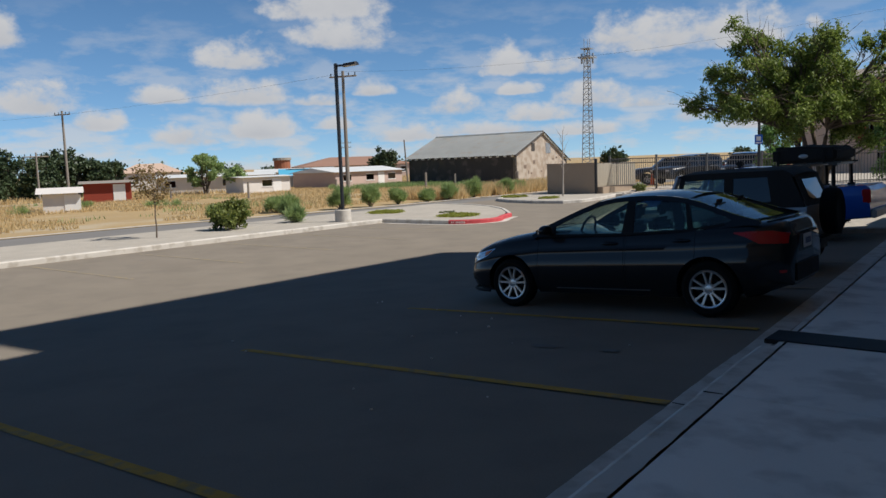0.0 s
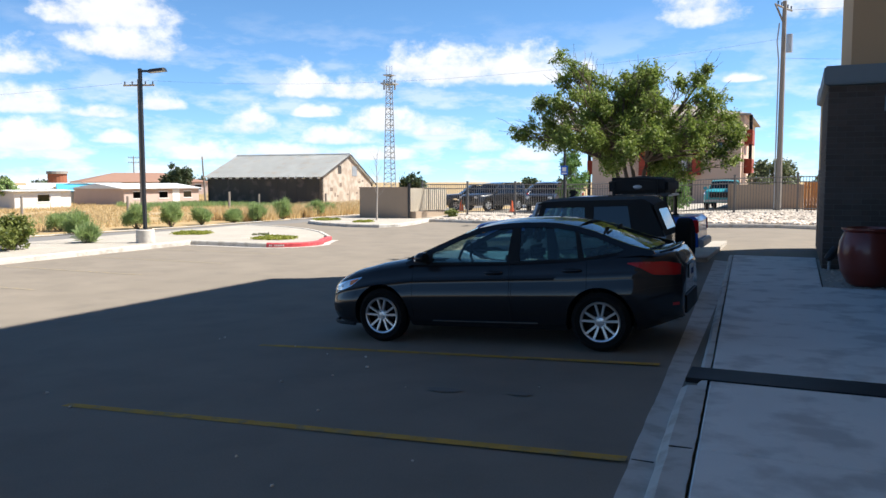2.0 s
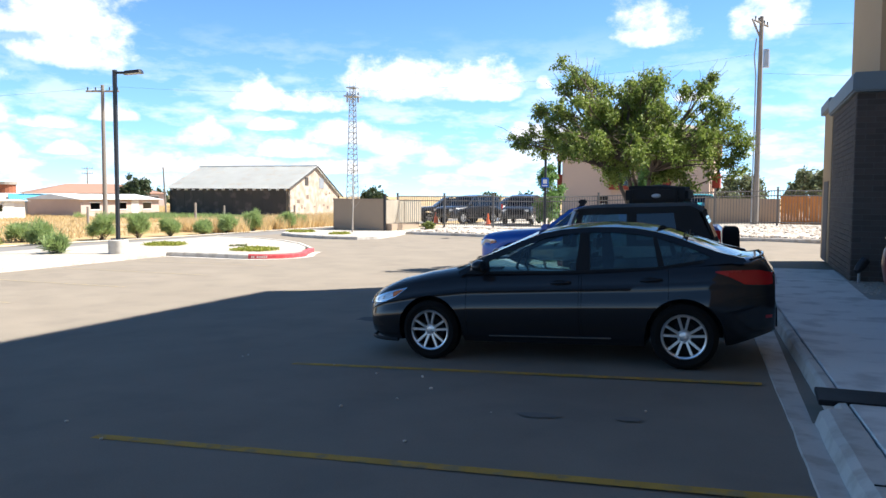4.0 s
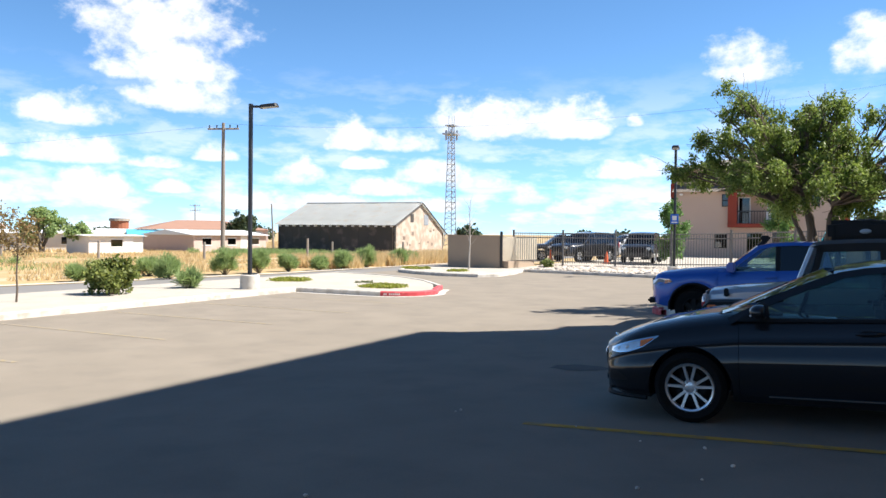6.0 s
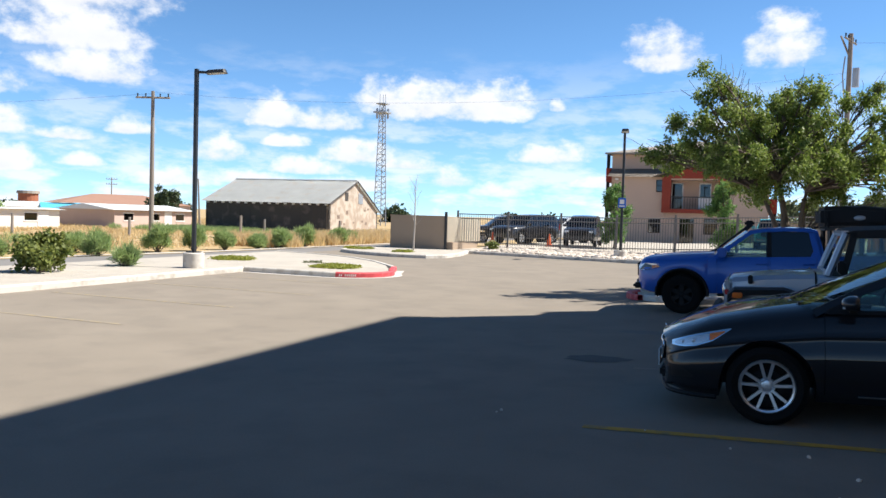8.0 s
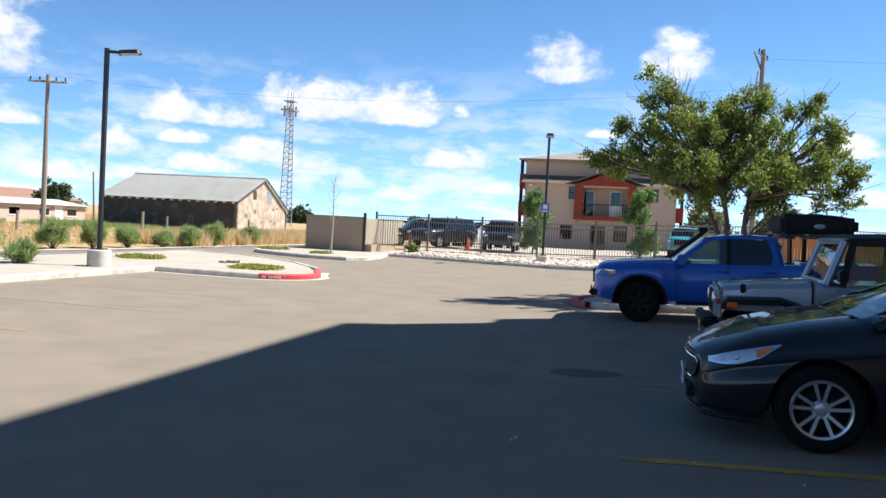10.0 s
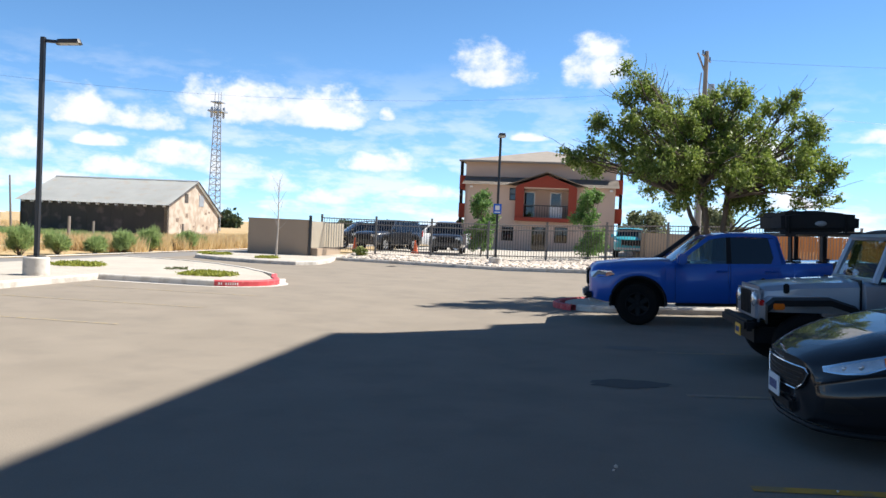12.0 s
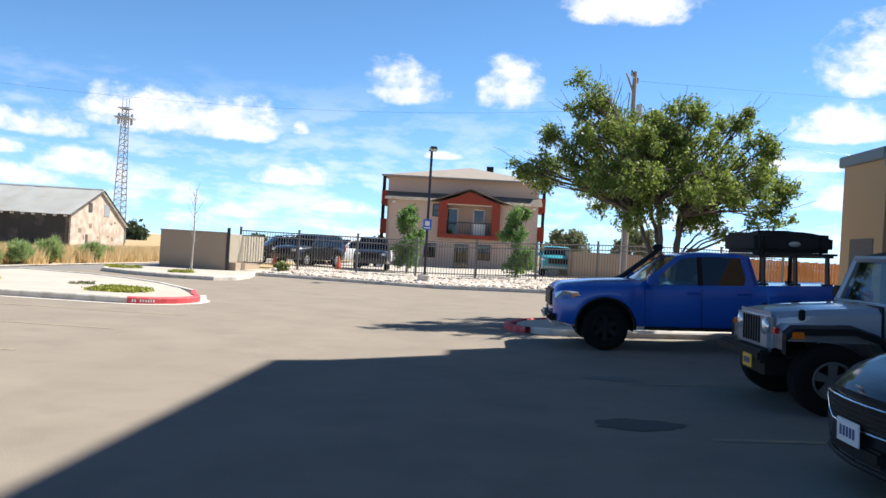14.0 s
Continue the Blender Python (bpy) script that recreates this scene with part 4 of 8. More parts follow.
utility_pole(-112.0, 112.0, -0.36, 7.0, 40, "distant utility pole with double crossarms", 2)


def wire(a, b, sag, r=0.005):
    a, b = Vector(a), Vector(b)
    pts = [a + (b - a) * (k / 24) - Vector((0, 0, sag * 4 * (k / 24) * (1 - k / 24))) for k in range(25)]
    tagged(part("power_line", tube(bmesh.new(), pts, r, 4), BLACK_METAL), "thin black overhead power line", "power line", "overhead lines", "structure")


wire((-34.85, 36.7, 7.8), (0.0, 45.2, 9.0), 1.0, 0.004)
wire((-34.85, 36.7, 7.7), (-100, 20, 7.6), 1.2, 0.005)
wire((0.0, 45.2, 10.4), (60, 40, 10.4), 1.0)
wire((0.0, 45.2, 8.0), (60, 52, 8.0), 1.0)


# ---------------------------------------------------------------- apartment block
def build_apartments():
    a = empty("apartment_building", pose(-9.1, 66, -0.3), "three-storey tan apartment block with red balcony bays", "building")
    part("main_wall", boxes(((-6.0, 1.5, 0), (6.0, 18, 7.35))), APT_STUCCO, a)
    part("wing_wall_left", boxes(((-5.6, 0, 0), (-1.6, 1.6, 5.35))), APT_STUCCO, a)
    part("wing_wall_right", boxes(((2.9, 0, 0), (5.9, 1.6, 5.35))), APT_STUCCO, a)
    part("ground_floor_wall", boxes(((-1.6, 0.1, 0), (2.9, 1.6, 2.75))), APT_STUCCO, a)
    # hipped main roof
    bm = bmesh.new()
    v = [bm.verts.new(p) for p in ((-6.5, 1.0, 7.3), (6.5, 1.0, 7.3), (6.5, 18.5, 7.3), (-6.5, 18.5, 7.3), (0.3, 6.5, 8.75), (0.3, 13, 8.75))]
    for f in ((0, 1, 4), (1, 2, 5, 4), (2, 3, 5), (3, 0, 4, 5), (3, 2, 1, 0)):
        bm.faces.new([v[k] for k in f])
    part("roof", bm, SHINGLE, a)
    part("fascia", boxes(((-6.5, 0.95, 7.18), (6.5, 1.08, 7.33))), SHINGLE, a)
    part("chimney_vent", boxes(((1.7, 7.0, 8.2), (2.3, 7.6, 9.0))), PLASTIC, a)
    # lower wing roof with a gable over the bay
    bm = bmesh.new()
    v = [bm.verts.new(p) for p in ((-6.0, -0.45, 5.3), (6.2, -0.45, 5.3), (6.2, 1.5, 6.05), (-6.0, 1.5, 6.05))]
    bm.faces.new(v)
    bmesh.ops.solidify(bm, geom=bm.faces[:], thickness=0.12)
    part("wing_roof", bm, SHINGLE, a)
    bm = bmesh.new()
    v = [bm.verts.new(p) for p in ((-2.5, -0.75, 5.3), (0.65, -0.75, 6.42), (3.8, -0.75, 5.3), (-2.5, 1.6, 5.3), (0.65, 1.6, 6.42), (3.8, 1.6, 5.3))]
    bm.faces.new((v[0], v[1], v[4], v[3]))
    bm.faces.new((v[1], v[2], v[5], v[4]))
    bmesh.ops.solidify(bm, geom=bm.faces[:], thickness=0.14)
    part("gable_roof", bm, SHINGLE, a)
    bm = profile_y(bmesh.new(), [(-1.65, 5.2), (2.95, 5.2), (2.95, 5.3), (0.65, 6.15), (-1.65, 5.3)], -0.46, -0.36)
    part("gable_face", bm, APT_RED, a, "red stucco gable face")
    part("bay_pier", boxes(((-1.75, -0.44, 2.85), (-1.1, 0.2, 5.2))), APT_RED, a)
    part("bay_pier", boxes(((2.35, -0.44, 2.85), (3.0, 0.2, 5.2))), APT_RED, a)
    part("balcony_floor", boxes(((-1.75, -0.55, 2.55), (3.0, 1.4, 2.85))), APT_RED, a)
    part("balcony_back_wall", boxes(((-1.1, 1.3, 2.85), (2.35, 1.45, 5.25))), APT_STUCCO, a)
    part("balcony_ceiling", boxes(((-1.6, -0.4, 5.1), (2.9, 1.4, 5.2))), APT_STUCCO, a)
    rail = part("balcony_rail", boxes(((-1.1, -0.45, 3.75), (2.35, -0.4, 3.82))), BLACK_METAL, a)
    for k in range(18):
        part("baluster", boxes(((-1.05 + 0.2 * k, -0.44, 2.85), (-1.02 + 0.2 * k, -0.41, 3.76))), BLACK_METAL, rail)
    for x in (-0.75, 1.35):
        d = part("balcony_door", boxes(((x - 0.4, 1.24, 2.9), (x + 0.4, 1.3, 4.85))), DARK_GLASS, a)
        part("door_frame", boxes(((x - 0.46, 1.22, 2.88), (x - 0.38, 1.3, 4.92)), ((x + 0.38, 1.22, 2.88), (x + 0.46, 1.3, 4.92)), ((x - 0.46, 1.22, 4.85), (x + 0.46, 1.3, 4.94))), WHITE_PAINT, d)
    part("porch_cabinet", boxes(((0.9, 0.3, 2.85), (1.9, 0.8, 3.75)), bevel=0.03), WHITE_PAINT, a)

    def window(x, z, w, h, y=-0.02):
        wnd = part("window", boxes(((x - w / 2, y - 0.01, z), (x + w / 2, y + 0.03, z + h))), DARK_GLASS, a)
        part("frame", boxes(((x - w / 2 - 0.05, y - 0.03, z - 0.05), (x + w / 2 + 0.05, y + 0.02, z)), ((x - w / 2 - 0.05, y - 0.03, z + h), (x + w / 2 + 0.05, y + 0.02, z + h + 0.05)),
                            ((x - w / 2 - 0.05, y - 0.03, z), (x - w / 2, y + 0.02, z + h)), ((x + w / 2, y - 0.03, z), (x + w / 2 + 0.05, y + 0.02, z + h)), ((x - w / 2, y - 0.03, z + h / 2 - 0.03), (x + w / 2, y + 0.02, z + h / 2 + 0.03))), PLASTIC, wnd)

    window(-1.95, 4.2, 0.5, 0.85)
    window(4.3, 4.2, 0.5, 0.85)
    window(-2.3, 1.0, 0.8, 1.0)
    window(1.9, 1.0, 0.9, 1.1, 0.08)
    part("entry_door", boxes(((-0.4, 0.06, 0), (0.7, 0.1, 2.1))), DARK_GLASS, a)
    for sx, x in ((-1, -6.3), (1, 6.3)):
        for z in (2.7, 5.0):
            part("side_balcony", boxes(((x - 0.3, 2.2, z), (x + 0.3, 5.5, z + 1.15)), bevel=0.02), APT_RED, a)
        part("side_balcony_post", boxes(((x - 0.12 + sx * 0.15, 2.25, 0), (x + 0.12 + sx * 0.15, 2.5, 7.3))), PLASTIC, a)
    for x in (-5.3, 5.6):
        part("flood_lamp", boxes(((x - 0.12, -0.25, 5.05), (x + 0.12, -0.05, 5.2)), bevel=0.03), WHITE_PAINT, a)


build_apartments()


# ---------------------------------------------------------------- low buildings beyond the field
def low_house(name, x, y, turn, w, d, h, roof_h, wall_mat, roof_mat, label, hip=False, windows=3, over=0.35, kind_word="house"):
    """A small building whose long front (width w) faces the road; local y runs backwards."""
    b = empty(name, pose(x, y, -0.38, 0, 0, turn), label, kind_word)
    part("wall", boxes(((0, 0, 0), (w, d, h))), wall_mat, b)
    bm = bmesh.new()
    i = d * 0.5 if hip else 0.0
    i = min(i, w * 0.3)
    v = [bm.verts.new(p) for p in ((-over, -over, h), (w + over, -over, h), (w + over, d + over, h), (-over, d + over, h), (i - (0 if hip else over), d / 2, h + roof_h), (w - i + (0 if hip else over), d / 2, h + roof_h))]
    for f in ((0, 1, 5, 4), (1, 2, 5), (2, 3, 4, 5), (3, 0, 4), (3, 2, 1, 0)):
        bm.faces.new([v[k] for k in f])
    part("roof", bm, roof_mat, b)
    for k in range(windows):
        xw = w * (k + 0.5) / windows
        wnd = part("window", boxes(((xw - 0.5, -0.03, h * 0.42), (xw + 0.5, 0.02, h * 0.8))), DARK_GLASS, b)
        part("lintel", boxes(((xw - 0.58, -0.05, h * 0.8), (xw + 0.58, 0.01, h * 0.86))), WHITE_PAINT, wnd)
        part("sill", boxes(((xw - 0.58, -0.05, h * 0.36), (xw + 0.58, 0.01, h * 0.42))), WHITE_PAINT, wnd)
    part("door", boxes(((w * 0.62, -0.04, 0.1), (w * 0.62 + 0.9, 0.01, min(2.05, h - 0.1)))), WHITE_PAINT, b)
    return b


ROOF_WHITE = material("white_metal_roof", (0.66, 0.67, 0.66), 0.5, vary=0.08, scale=0.8, fine=12, bump=0.1)
ROOF_BLUE = material("blue_metal_roof", (0.1, 0.42, 0.62), 0.5, vary=0.08, scale=0.8, bump=0.1)
ROOF_BROWN = material("brown_shingle_roof", (0.3, 0.17, 0.12), 0.9, vary=0.12, scale=0.8, fine=14, bump=0.3)
SIDING = material("white_siding", (0.66, 0.62, 0.58), 0.7, vary=0.1, scale=0.9, fine=20, bump=0.2)
PINK_SIDING = material("pinkish_siding", (0.5, 0.38, 0.33), 0.8, vary=0.1, scale=0.9, fine=20, bump=0.2)
TURN = 48
low_house("mobile_home", -68.0, 43.0, TURN, 11, 4.5, 1.6, 0.3, SIDING, ROOF_WHITE, "long white mobile home with a low metal roof", windows=4)
low_house("trailer_home", -55.4, 43.9, 84, 4.9, 3, 1.45, 0.12, SIDING, ROOF_WHITE, "weathered white and pink trailer in dry grass", windows=1)
low_house("garden_house", -64.0, 55.5, 52, 5.2, 5, 1.25, 0.8, SIDING, ROOF_BLUE, "low house under a blue metal roof", windows=1)
low_house("beige_house", -55.9, 55.5, 86, 9.3, 7, 1.55, 0.5, PINK_SIDING, ROOF_WHITE, "beige bungalow with a pale metal roof", windows=3)
low_house("white_house", -74.0, 60.0, 52, 9, 5, 1.7, 0.4, SIDING, ROOF_WHITE, "low white house beyond the mobile home", windows=3)
low_house("long_house", -98, 88, 58, 19, 12, 2.2, 1.5, PINK_SIDING, ROOF_BROWN, "long low building under a brown hipped roof", hip=True, windows=6)
low_house("storage_shed", -46.0, 22.2, 62, 1.9, 1.6, 1.15, 0.35, SIDING, SIDING, "small white weathered garden shed", windows=0)
low_house("red_shed", -58.5, 31.0, 60, 3.5, 2.5, 1.5, 0.2, APT_RED, SHINGLE, "small rust-red shed beyond the field", windows=0)
low_house("far_house", -86.0, 49.0, 56, 7, 6, 2.2, 1.1, SIDING, APT_STUCCO, "far bungalow with an orange tiled roof", hip=True, windows=2)
BRICK_RED = material("brick_red_tank", (0.3, 0.11, 0.06), 0.9, vary=0.15, bump=0.3)
tank = empty("brick_tower", pose(-150, 127, -0.36), "squat red-brick tower on the horizon", "tower")
part("shaft", tube(bmesh.new(), [(0, 0, 0), (0, 0, 4.0)], 2.0, 16), BRICK_RED, tank)
part("cap", tube(bmesh.new(), [(0, 0, 4.0), (0, 0, 4.6)], [2.3, 2.2], 16), SHINGLE, tank)
carport = empty("carport", pose(-66, 56.5, -0.36, 0, 0, TURN), "dark arched metal carport beside a house", "carport")
bm = bmesh.new()
prev = None
for k in range(9):
    a = math.pi * k / 8
    pair = [bm.verts.new((2.0 - 2.0 * math.cos(a), y, 1.4 + 0.7 * math.sin(a))) for y in (0, 4)]
    if prev:
        bm.faces.new((prev[0], prev[1], pair[1], pair[0]))
    prev = pair
bmesh.ops.solidify(bm, geom=bm.faces[:], thickness=0.05)
part("canopy", bm, SHINGLE, carport)
for x in (0.05, 3.95):
    for y in (0.1, 3.9):
        part("post", tube(bmesh.new(), [(x, y, 0), (x, y, 1.45)], 0.06, 6), GREY_METAL, carport)

# wire fence posts at the field
for k, (x, y, h) in enumerate(((-33.4, 42.8, 1.5), (-40, 40.5, 1.2), (-47, 38, 1.2), (-54, 35.8, 1.2), (-30.5, 50, 1.3), (-38, 52, 1.2), (-61, 33, 1.2))):
    ob = part("fence_post", tube(bmesh.new(), [(0, 0, -0.1), (0.02, 0, h)], [0.09, 0.08], 7), WOOD_POLE)
    ob.location = (x, y, -0.36)
    tagged(ob, "weathered wooden fence post standing in dry grass", "fence post", "field fence posts")
# ---------------------------------------------------------------- vehicles

def curve_at(rows, x):
    return float(np.interp(x, [r[0] for r in rows], [r[1] for r in rows]))


def shell(thing, mat, x0, x1, top, sho, bot, hw, inset=0.07, arches=(), doors=(), step=0.05, side_doors="door"):
    """Lower body of a car: cross-sections along x, wheel arches cut into the lower edge, doors as parts with seams."""
    xs = set(np.round(np.arange(x0, x1 + 1e-6, step), 4)) | {x0, x1}
    for xc, zc, r in arches:
        xs |= {round(xc + r * math.cos(radians(a)), 4) for a in range(0, 181, 12)}
        xs |= {round(xc - r - 0.002, 4), round(xc + r + 0.002, 4)}
    for a, b in doors:
        xs |= {a, b, round(a - 0.012, 4), round(b + 0.012, 4)}
    xs = sorted(x for x in xs if x0 <= x <= x1)
    body = bmesh.new()
    door_bm = {(k, s): bmesh.new() for k in range(len(doors)) for s in (-1, 1)}

    def section(x):
        zb, zs, zt, w = curve_at(bot, x), curve_at(sho, x), curve_at(top, x), curve_at(hw, x)
        for xc, zc, r in arches:
            if abs(x - xc) <= r:
                zb = max(zb, zc + math.sqrt(max(r * r - (x - xc) ** 2, 0)))
        zb = min(zb, zs - 0.06)
        d = zs - zb
        s = w - inset
        return [(0, zb), (w - 0.13, zb), (w - 0.03, zb + 0.02), (w - 0.005, zb + 0.12 * d), (w, zb + 0.42 * d), (w - 0.012, zb + 0.7 * d), (w - 0.03, zb + 0.9 * d),
                (s, zs), (s - 0.1, zs + 0.62 * (zt - zs)), (0.55 * s, zt - 0.1 * (zt - zs)), (0, zt)]

    rows = [section(x) for x in xs]
    for s in (-1, 1):
        verts = [[body.verts.new((x, s * y, z)) for y, z in r] for x, r in zip(xs, rows)]
        for i in range(len(xs) - 1):
            mid = (xs[i] + xs[i + 1]) / 2
            k_door = next((k for k, (a, b) in enumerate(doors) if a < mid < b), None)
            for j in range(len(rows[0]) - 1):
                if k_door is not None and 2 <= j <= 6:
                    dbm = door_bm[(k_door, s)]
                    quad = [dbm.verts.new((x, s * y, z)) for x, (y, z) in ((xs[i], rows[i][j]), (xs[i + 1], rows[i + 1][j]), (xs[i + 1], rows[i + 1][j + 1]), (xs[i], rows[i][j + 1]))]
                    dbm.faces.new(quad)
                    continue
                q = [verts[i][j], verts[i + 1][j], verts[i + 1][j + 1], verts[i][j + 1]]
                body.faces.new(q)
        for end in (0, -1):
            body.faces.new(verts[end])
    bmesh.ops.remove_doubles(body, verts=body.verts[:], dist=0.0005)
    part("body", body, mat, thing, smooth=True)
    for (k, s), dbm in door_bm.items():
        bmesh.ops.remove_doubles(dbm, verts=dbm.verts[:], dist=0.0005)
        cx = sum(doors[k]) / 2
        half = (doors[k][1] - doors[k][0]) / 2
        for v in dbm.verts:
            v.co.x = cx + (v.co.x - cx) * (half - 0.006) / half
            v.co.y += s * 0.006
        ret = bmesh.ops.extrude_face_region(dbm, geom=dbm.faces[:])
        for g in ret["geom"]:
            if isinstance(g, bmesh.types.BMVert):
                g.co.y -= s * 0.02
        part(side_doors, dbm, mat, thing, smooth=True)



def side_poly(bm, outline, side, yb, zb, lean, thick=0.03, out=0.0):
    """A polygon in the leaning side plane of a cabin, with thickness inwards."""
    lo = [bm.verts.new((x, side * (yb - lean * (z - zb) + out), z)) for x, z in outline]
    hi = [bm.verts.new((x, side * (yb - lean * (z - zb) + out - thick), z)) for x, z in outline]
    n = len(outline)
    bm.faces.new(lo)
    bm.faces.new(hi[::-1])
    for k in range(n):
        bm.faces.new((lo[k], lo[(k + 1) % n], hi[(k + 1) % n], hi[k]))
    return bm


def strip_poly(pts, width):
    """A polygon that follows a polyline with a width, downwards and inwards."""
    out = []
    for i, p in enumerate(pts):
        a, b = Vector(pts[max(i - 1, 0)]), Vector(pts[min(i + 1, len(pts) - 1)])
        d = (b - a).normalized()
        out.append((p[0] + d.y * width, p[1] - d.x * width))
    return list(pts) + out[::-1]


def pane_between(bm, lower, upper, cols=6, bow=0.05, thick=0.0):
    """A bowed pane from a lower edge (x, z, halfwidth) to an upper one; bow pushes the middle forward by x."""
    grid = []
    for r in range(5):
        f = r / 4
        x, z, w = (lower[k] + (upper[k] - lower[k]) * f for k in range(3))
        row = []
        for c in range(cols + 1):
            u = 2 * c / cols - 1
            row.append(bm.verts.new((x - bow * (1 - u * u), u * w, z + 0.3 * abs(bow) * (1 - u * u) * f)))
        grid.append(row)
    for a, b in zip(grid, grid[1:]):
        for c in range(cols):
            bm.faces.new((a[c], a[c + 1], b[c + 1], b[c]))
    return bm


def roof_loft(rows, yb, zb, lean, crown=0.04, thick=0.035, cols=8):
    """A roof panel over rows of (x, z) at its edge."""
    bm = bmesh.new()
    grid = []
    for x, z in rows:
        w = yb - lean * (z - zb)
        grid.append([bm.verts.new((x, w * (2 * c / cols - 1), z + crown * (1 - (2 * c / cols - 1) ** 2))) for c in range(cols + 1)])
    for a, b in zip(grid, grid[1:]):
        for c in range(cols):
            bm.faces.new((a[c], a[c + 1], b[c + 1], b[c]))
    ret = bmesh.ops.extrude_face_region(bm, geom=bm.faces[:])
    for g in ret["geom"]:
        if isinstance(g, bmesh.types.BMVert):
            g.co.z -= thick
    return bm


def lathe_y(bm, profile, cx, cz, sides=32, close=False):
    """A surface of revolution round the y axis at (cx, cz) from a profile of (radius, y)."""
    rings = []
    for r, y in profile:
        rings.append([bm.verts.new((cx + r * math.cos(2 * math.pi * k / sides), y, cz + r * math.sin(2 * math.pi * k / sides))) for k in range(sides)])
    pairs = list(zip(rings, rings[1:])) + ([(rings[-1], rings[0])] if close else [])
    for a, b in pairs:
        for k in range(sides):
            bm.faces.new((a[k], a[(k + 1) % sides], b[(k + 1) % sides], b[k]))
    return rings


def wheel_at(thing, cx, y_out, cz, radius, rim_r, side, width=0.21, spokes=5, rim_mat=None, twin=True, sides=32):
    """A wheel whose outer face lies at y_out; side is -1 or 1, the way it faces."""
    rim_mat = rim_mat or ALLOY
    yi = y_out - side * width
    bm = bmesh.new()
    rings = lathe_y(bm, [(rim_r * 0.98, y_out - side * 0.05), (rim_r * 0.98, yi + side * 0.02)], cx, cz, sides)
    bm.faces.new(rings[1])
    lathe_y(bm, [(0.001, y_out - side * 0.09), (rim_r * 0.62, y_out - side * 0.09), (rim_r * 0.62, y_out - side * 0.11)], cx, cz, 24)
    hub = part("wheel", bm, PLASTIC, thing)
    bm = bmesh.new()
    m = rim_r + 0.55 * (radius - rim_r)
    lathe_y(bm, [(rim_r, y_out - side * 0.02), (m, y_out), (radius - 0.03, y_out - side * 0.012), (radius, y_out - side * 0.045), (radius, yi + side * 0.045),
                 (radius - 0.03, yi + side * 0.012), (m, yi), (rim_r, yi + side * 0.02)], cx, cz, sides, close=True)
    part("tyre", bm, RUBBER, hub, smooth=True)
    bm = bmesh.new()
    lathe_y(bm, [(rim_r + 0.004, y_out - side * 0.02), (rim_r - 0.006, y_out - side * 0.008), (rim_r - 0.022, y_out - side * 0.014), (rim_r - 0.024, y_out - side * 0.06)], cx, cz, sides)
    lathe_y(bm, [(0.001, y_out - side * 0.034), (0.026, y_out - side * 0.034), (0.05, y_out - side * 0.038), (0.066, y_out - side * 0.045), (0.07, y_out - side * 0.06)], cx, cz, 16)
    for k in range(spokes):
        for off in ((-0.25, 0.25) if twin else (0.0,)):
            a0 = 2 * math.pi * k / spokes + math.pi / 2
            a1 = a0 + off
            u = Vector((math.cos(a0 + off * 0.9), 0, math.sin(a0 + off * 0.9))) * 0.05
            v = Vector((math.cos(a1), 0, math.sin(a1))) * (rim_r - 0.012)
            n = Vector((-math.sin(a1), 0, math.cos(a1)))
            w0, w1 = (0.012, 0.0125) if twin else (0.035, 0.05)
            c0, c1 = Vector((cx, y_out - side * 0.03, cz)), Vector((cx, y_out - side * 0.018, cz))
            vs = [bm.verts.new(p) for p in (c0 + u - n * w0, c0 + u + n * w0, c1 + v + n * w1, c1 + v - n * w1)]
            back = [bm.verts.new(x.co - Vector((0, side * 0.03, 0))) for x in vs]
            bm.faces.new(vs)
            for q in range(4):
                bm.faces.new((vs[q], vs[(q + 1) % 4], back[(q + 1) % 4], back[q]))
    for k in range(5):
        a = 2 * math.pi * (k + 0.5) / 5 + math.pi / 2
        lathe_y(bm, [(0.011, y_out - side * 0.045), (0.011, y_out - side * 0.026), (0.001, y_out - side * 0.026)], cx + 0.052 * math.cos(a), cz + 0.052 * math.sin(a), 6)
    part("rim", bm, rim_mat, hub, smooth=True)
    return hub


def arch_liner(thing, cx, zc, r, hw):
    for s in (-1, 1):
        bm = bmesh.new()
        pts = [(cx + r * math.cos(radians(a)), zc + r * math.sin(radians(a))) for a in range(-10, 191, 20)]
        rows = [[bm.verts.new((x, s * y, z)) for x, z in pts] for y in (hw - 0.012, hw - 0.36)]
        for k in range(len(pts) - 1):
            bm.faces.new((rows[0][k], rows[0][k + 1], rows[1][k + 1], rows[1][k]))
        bm.faces.new(rows[1])
        part("arch_liner", bm, PLASTIC, thing)


def seat_at(thing, x, y, z, w=0.5, high=0.62):
    bm = boxes(((x - 0.25, y - w / 2, z), (x + 0.28, y + w / 2, z + 0.16)), bevel=0.04)
    b2 = bmesh.new()
    box(b2, (x + 0.22, y - w / 2, z + 0.1), (x + 0.36, y + w / 2, z + high), 0.05)
    box(b2, (x + 0.27, y - 0.13, z + high + 0.03), (x + 0.36, y + 0.13, z + high + 0.21), 0.04)
    for v in b2.verts:
        v.co.x += (v.co.z - z) * 0.18
    me = bpy.data.meshes.new("tmp")
    b2.to_mesh(me)
    b2.free()
    bm.from_mesh(me)
    bpy.data.meshes.remove(me)
    part("seat", bm, SEAT_CLOTH, thing, smooth=True)


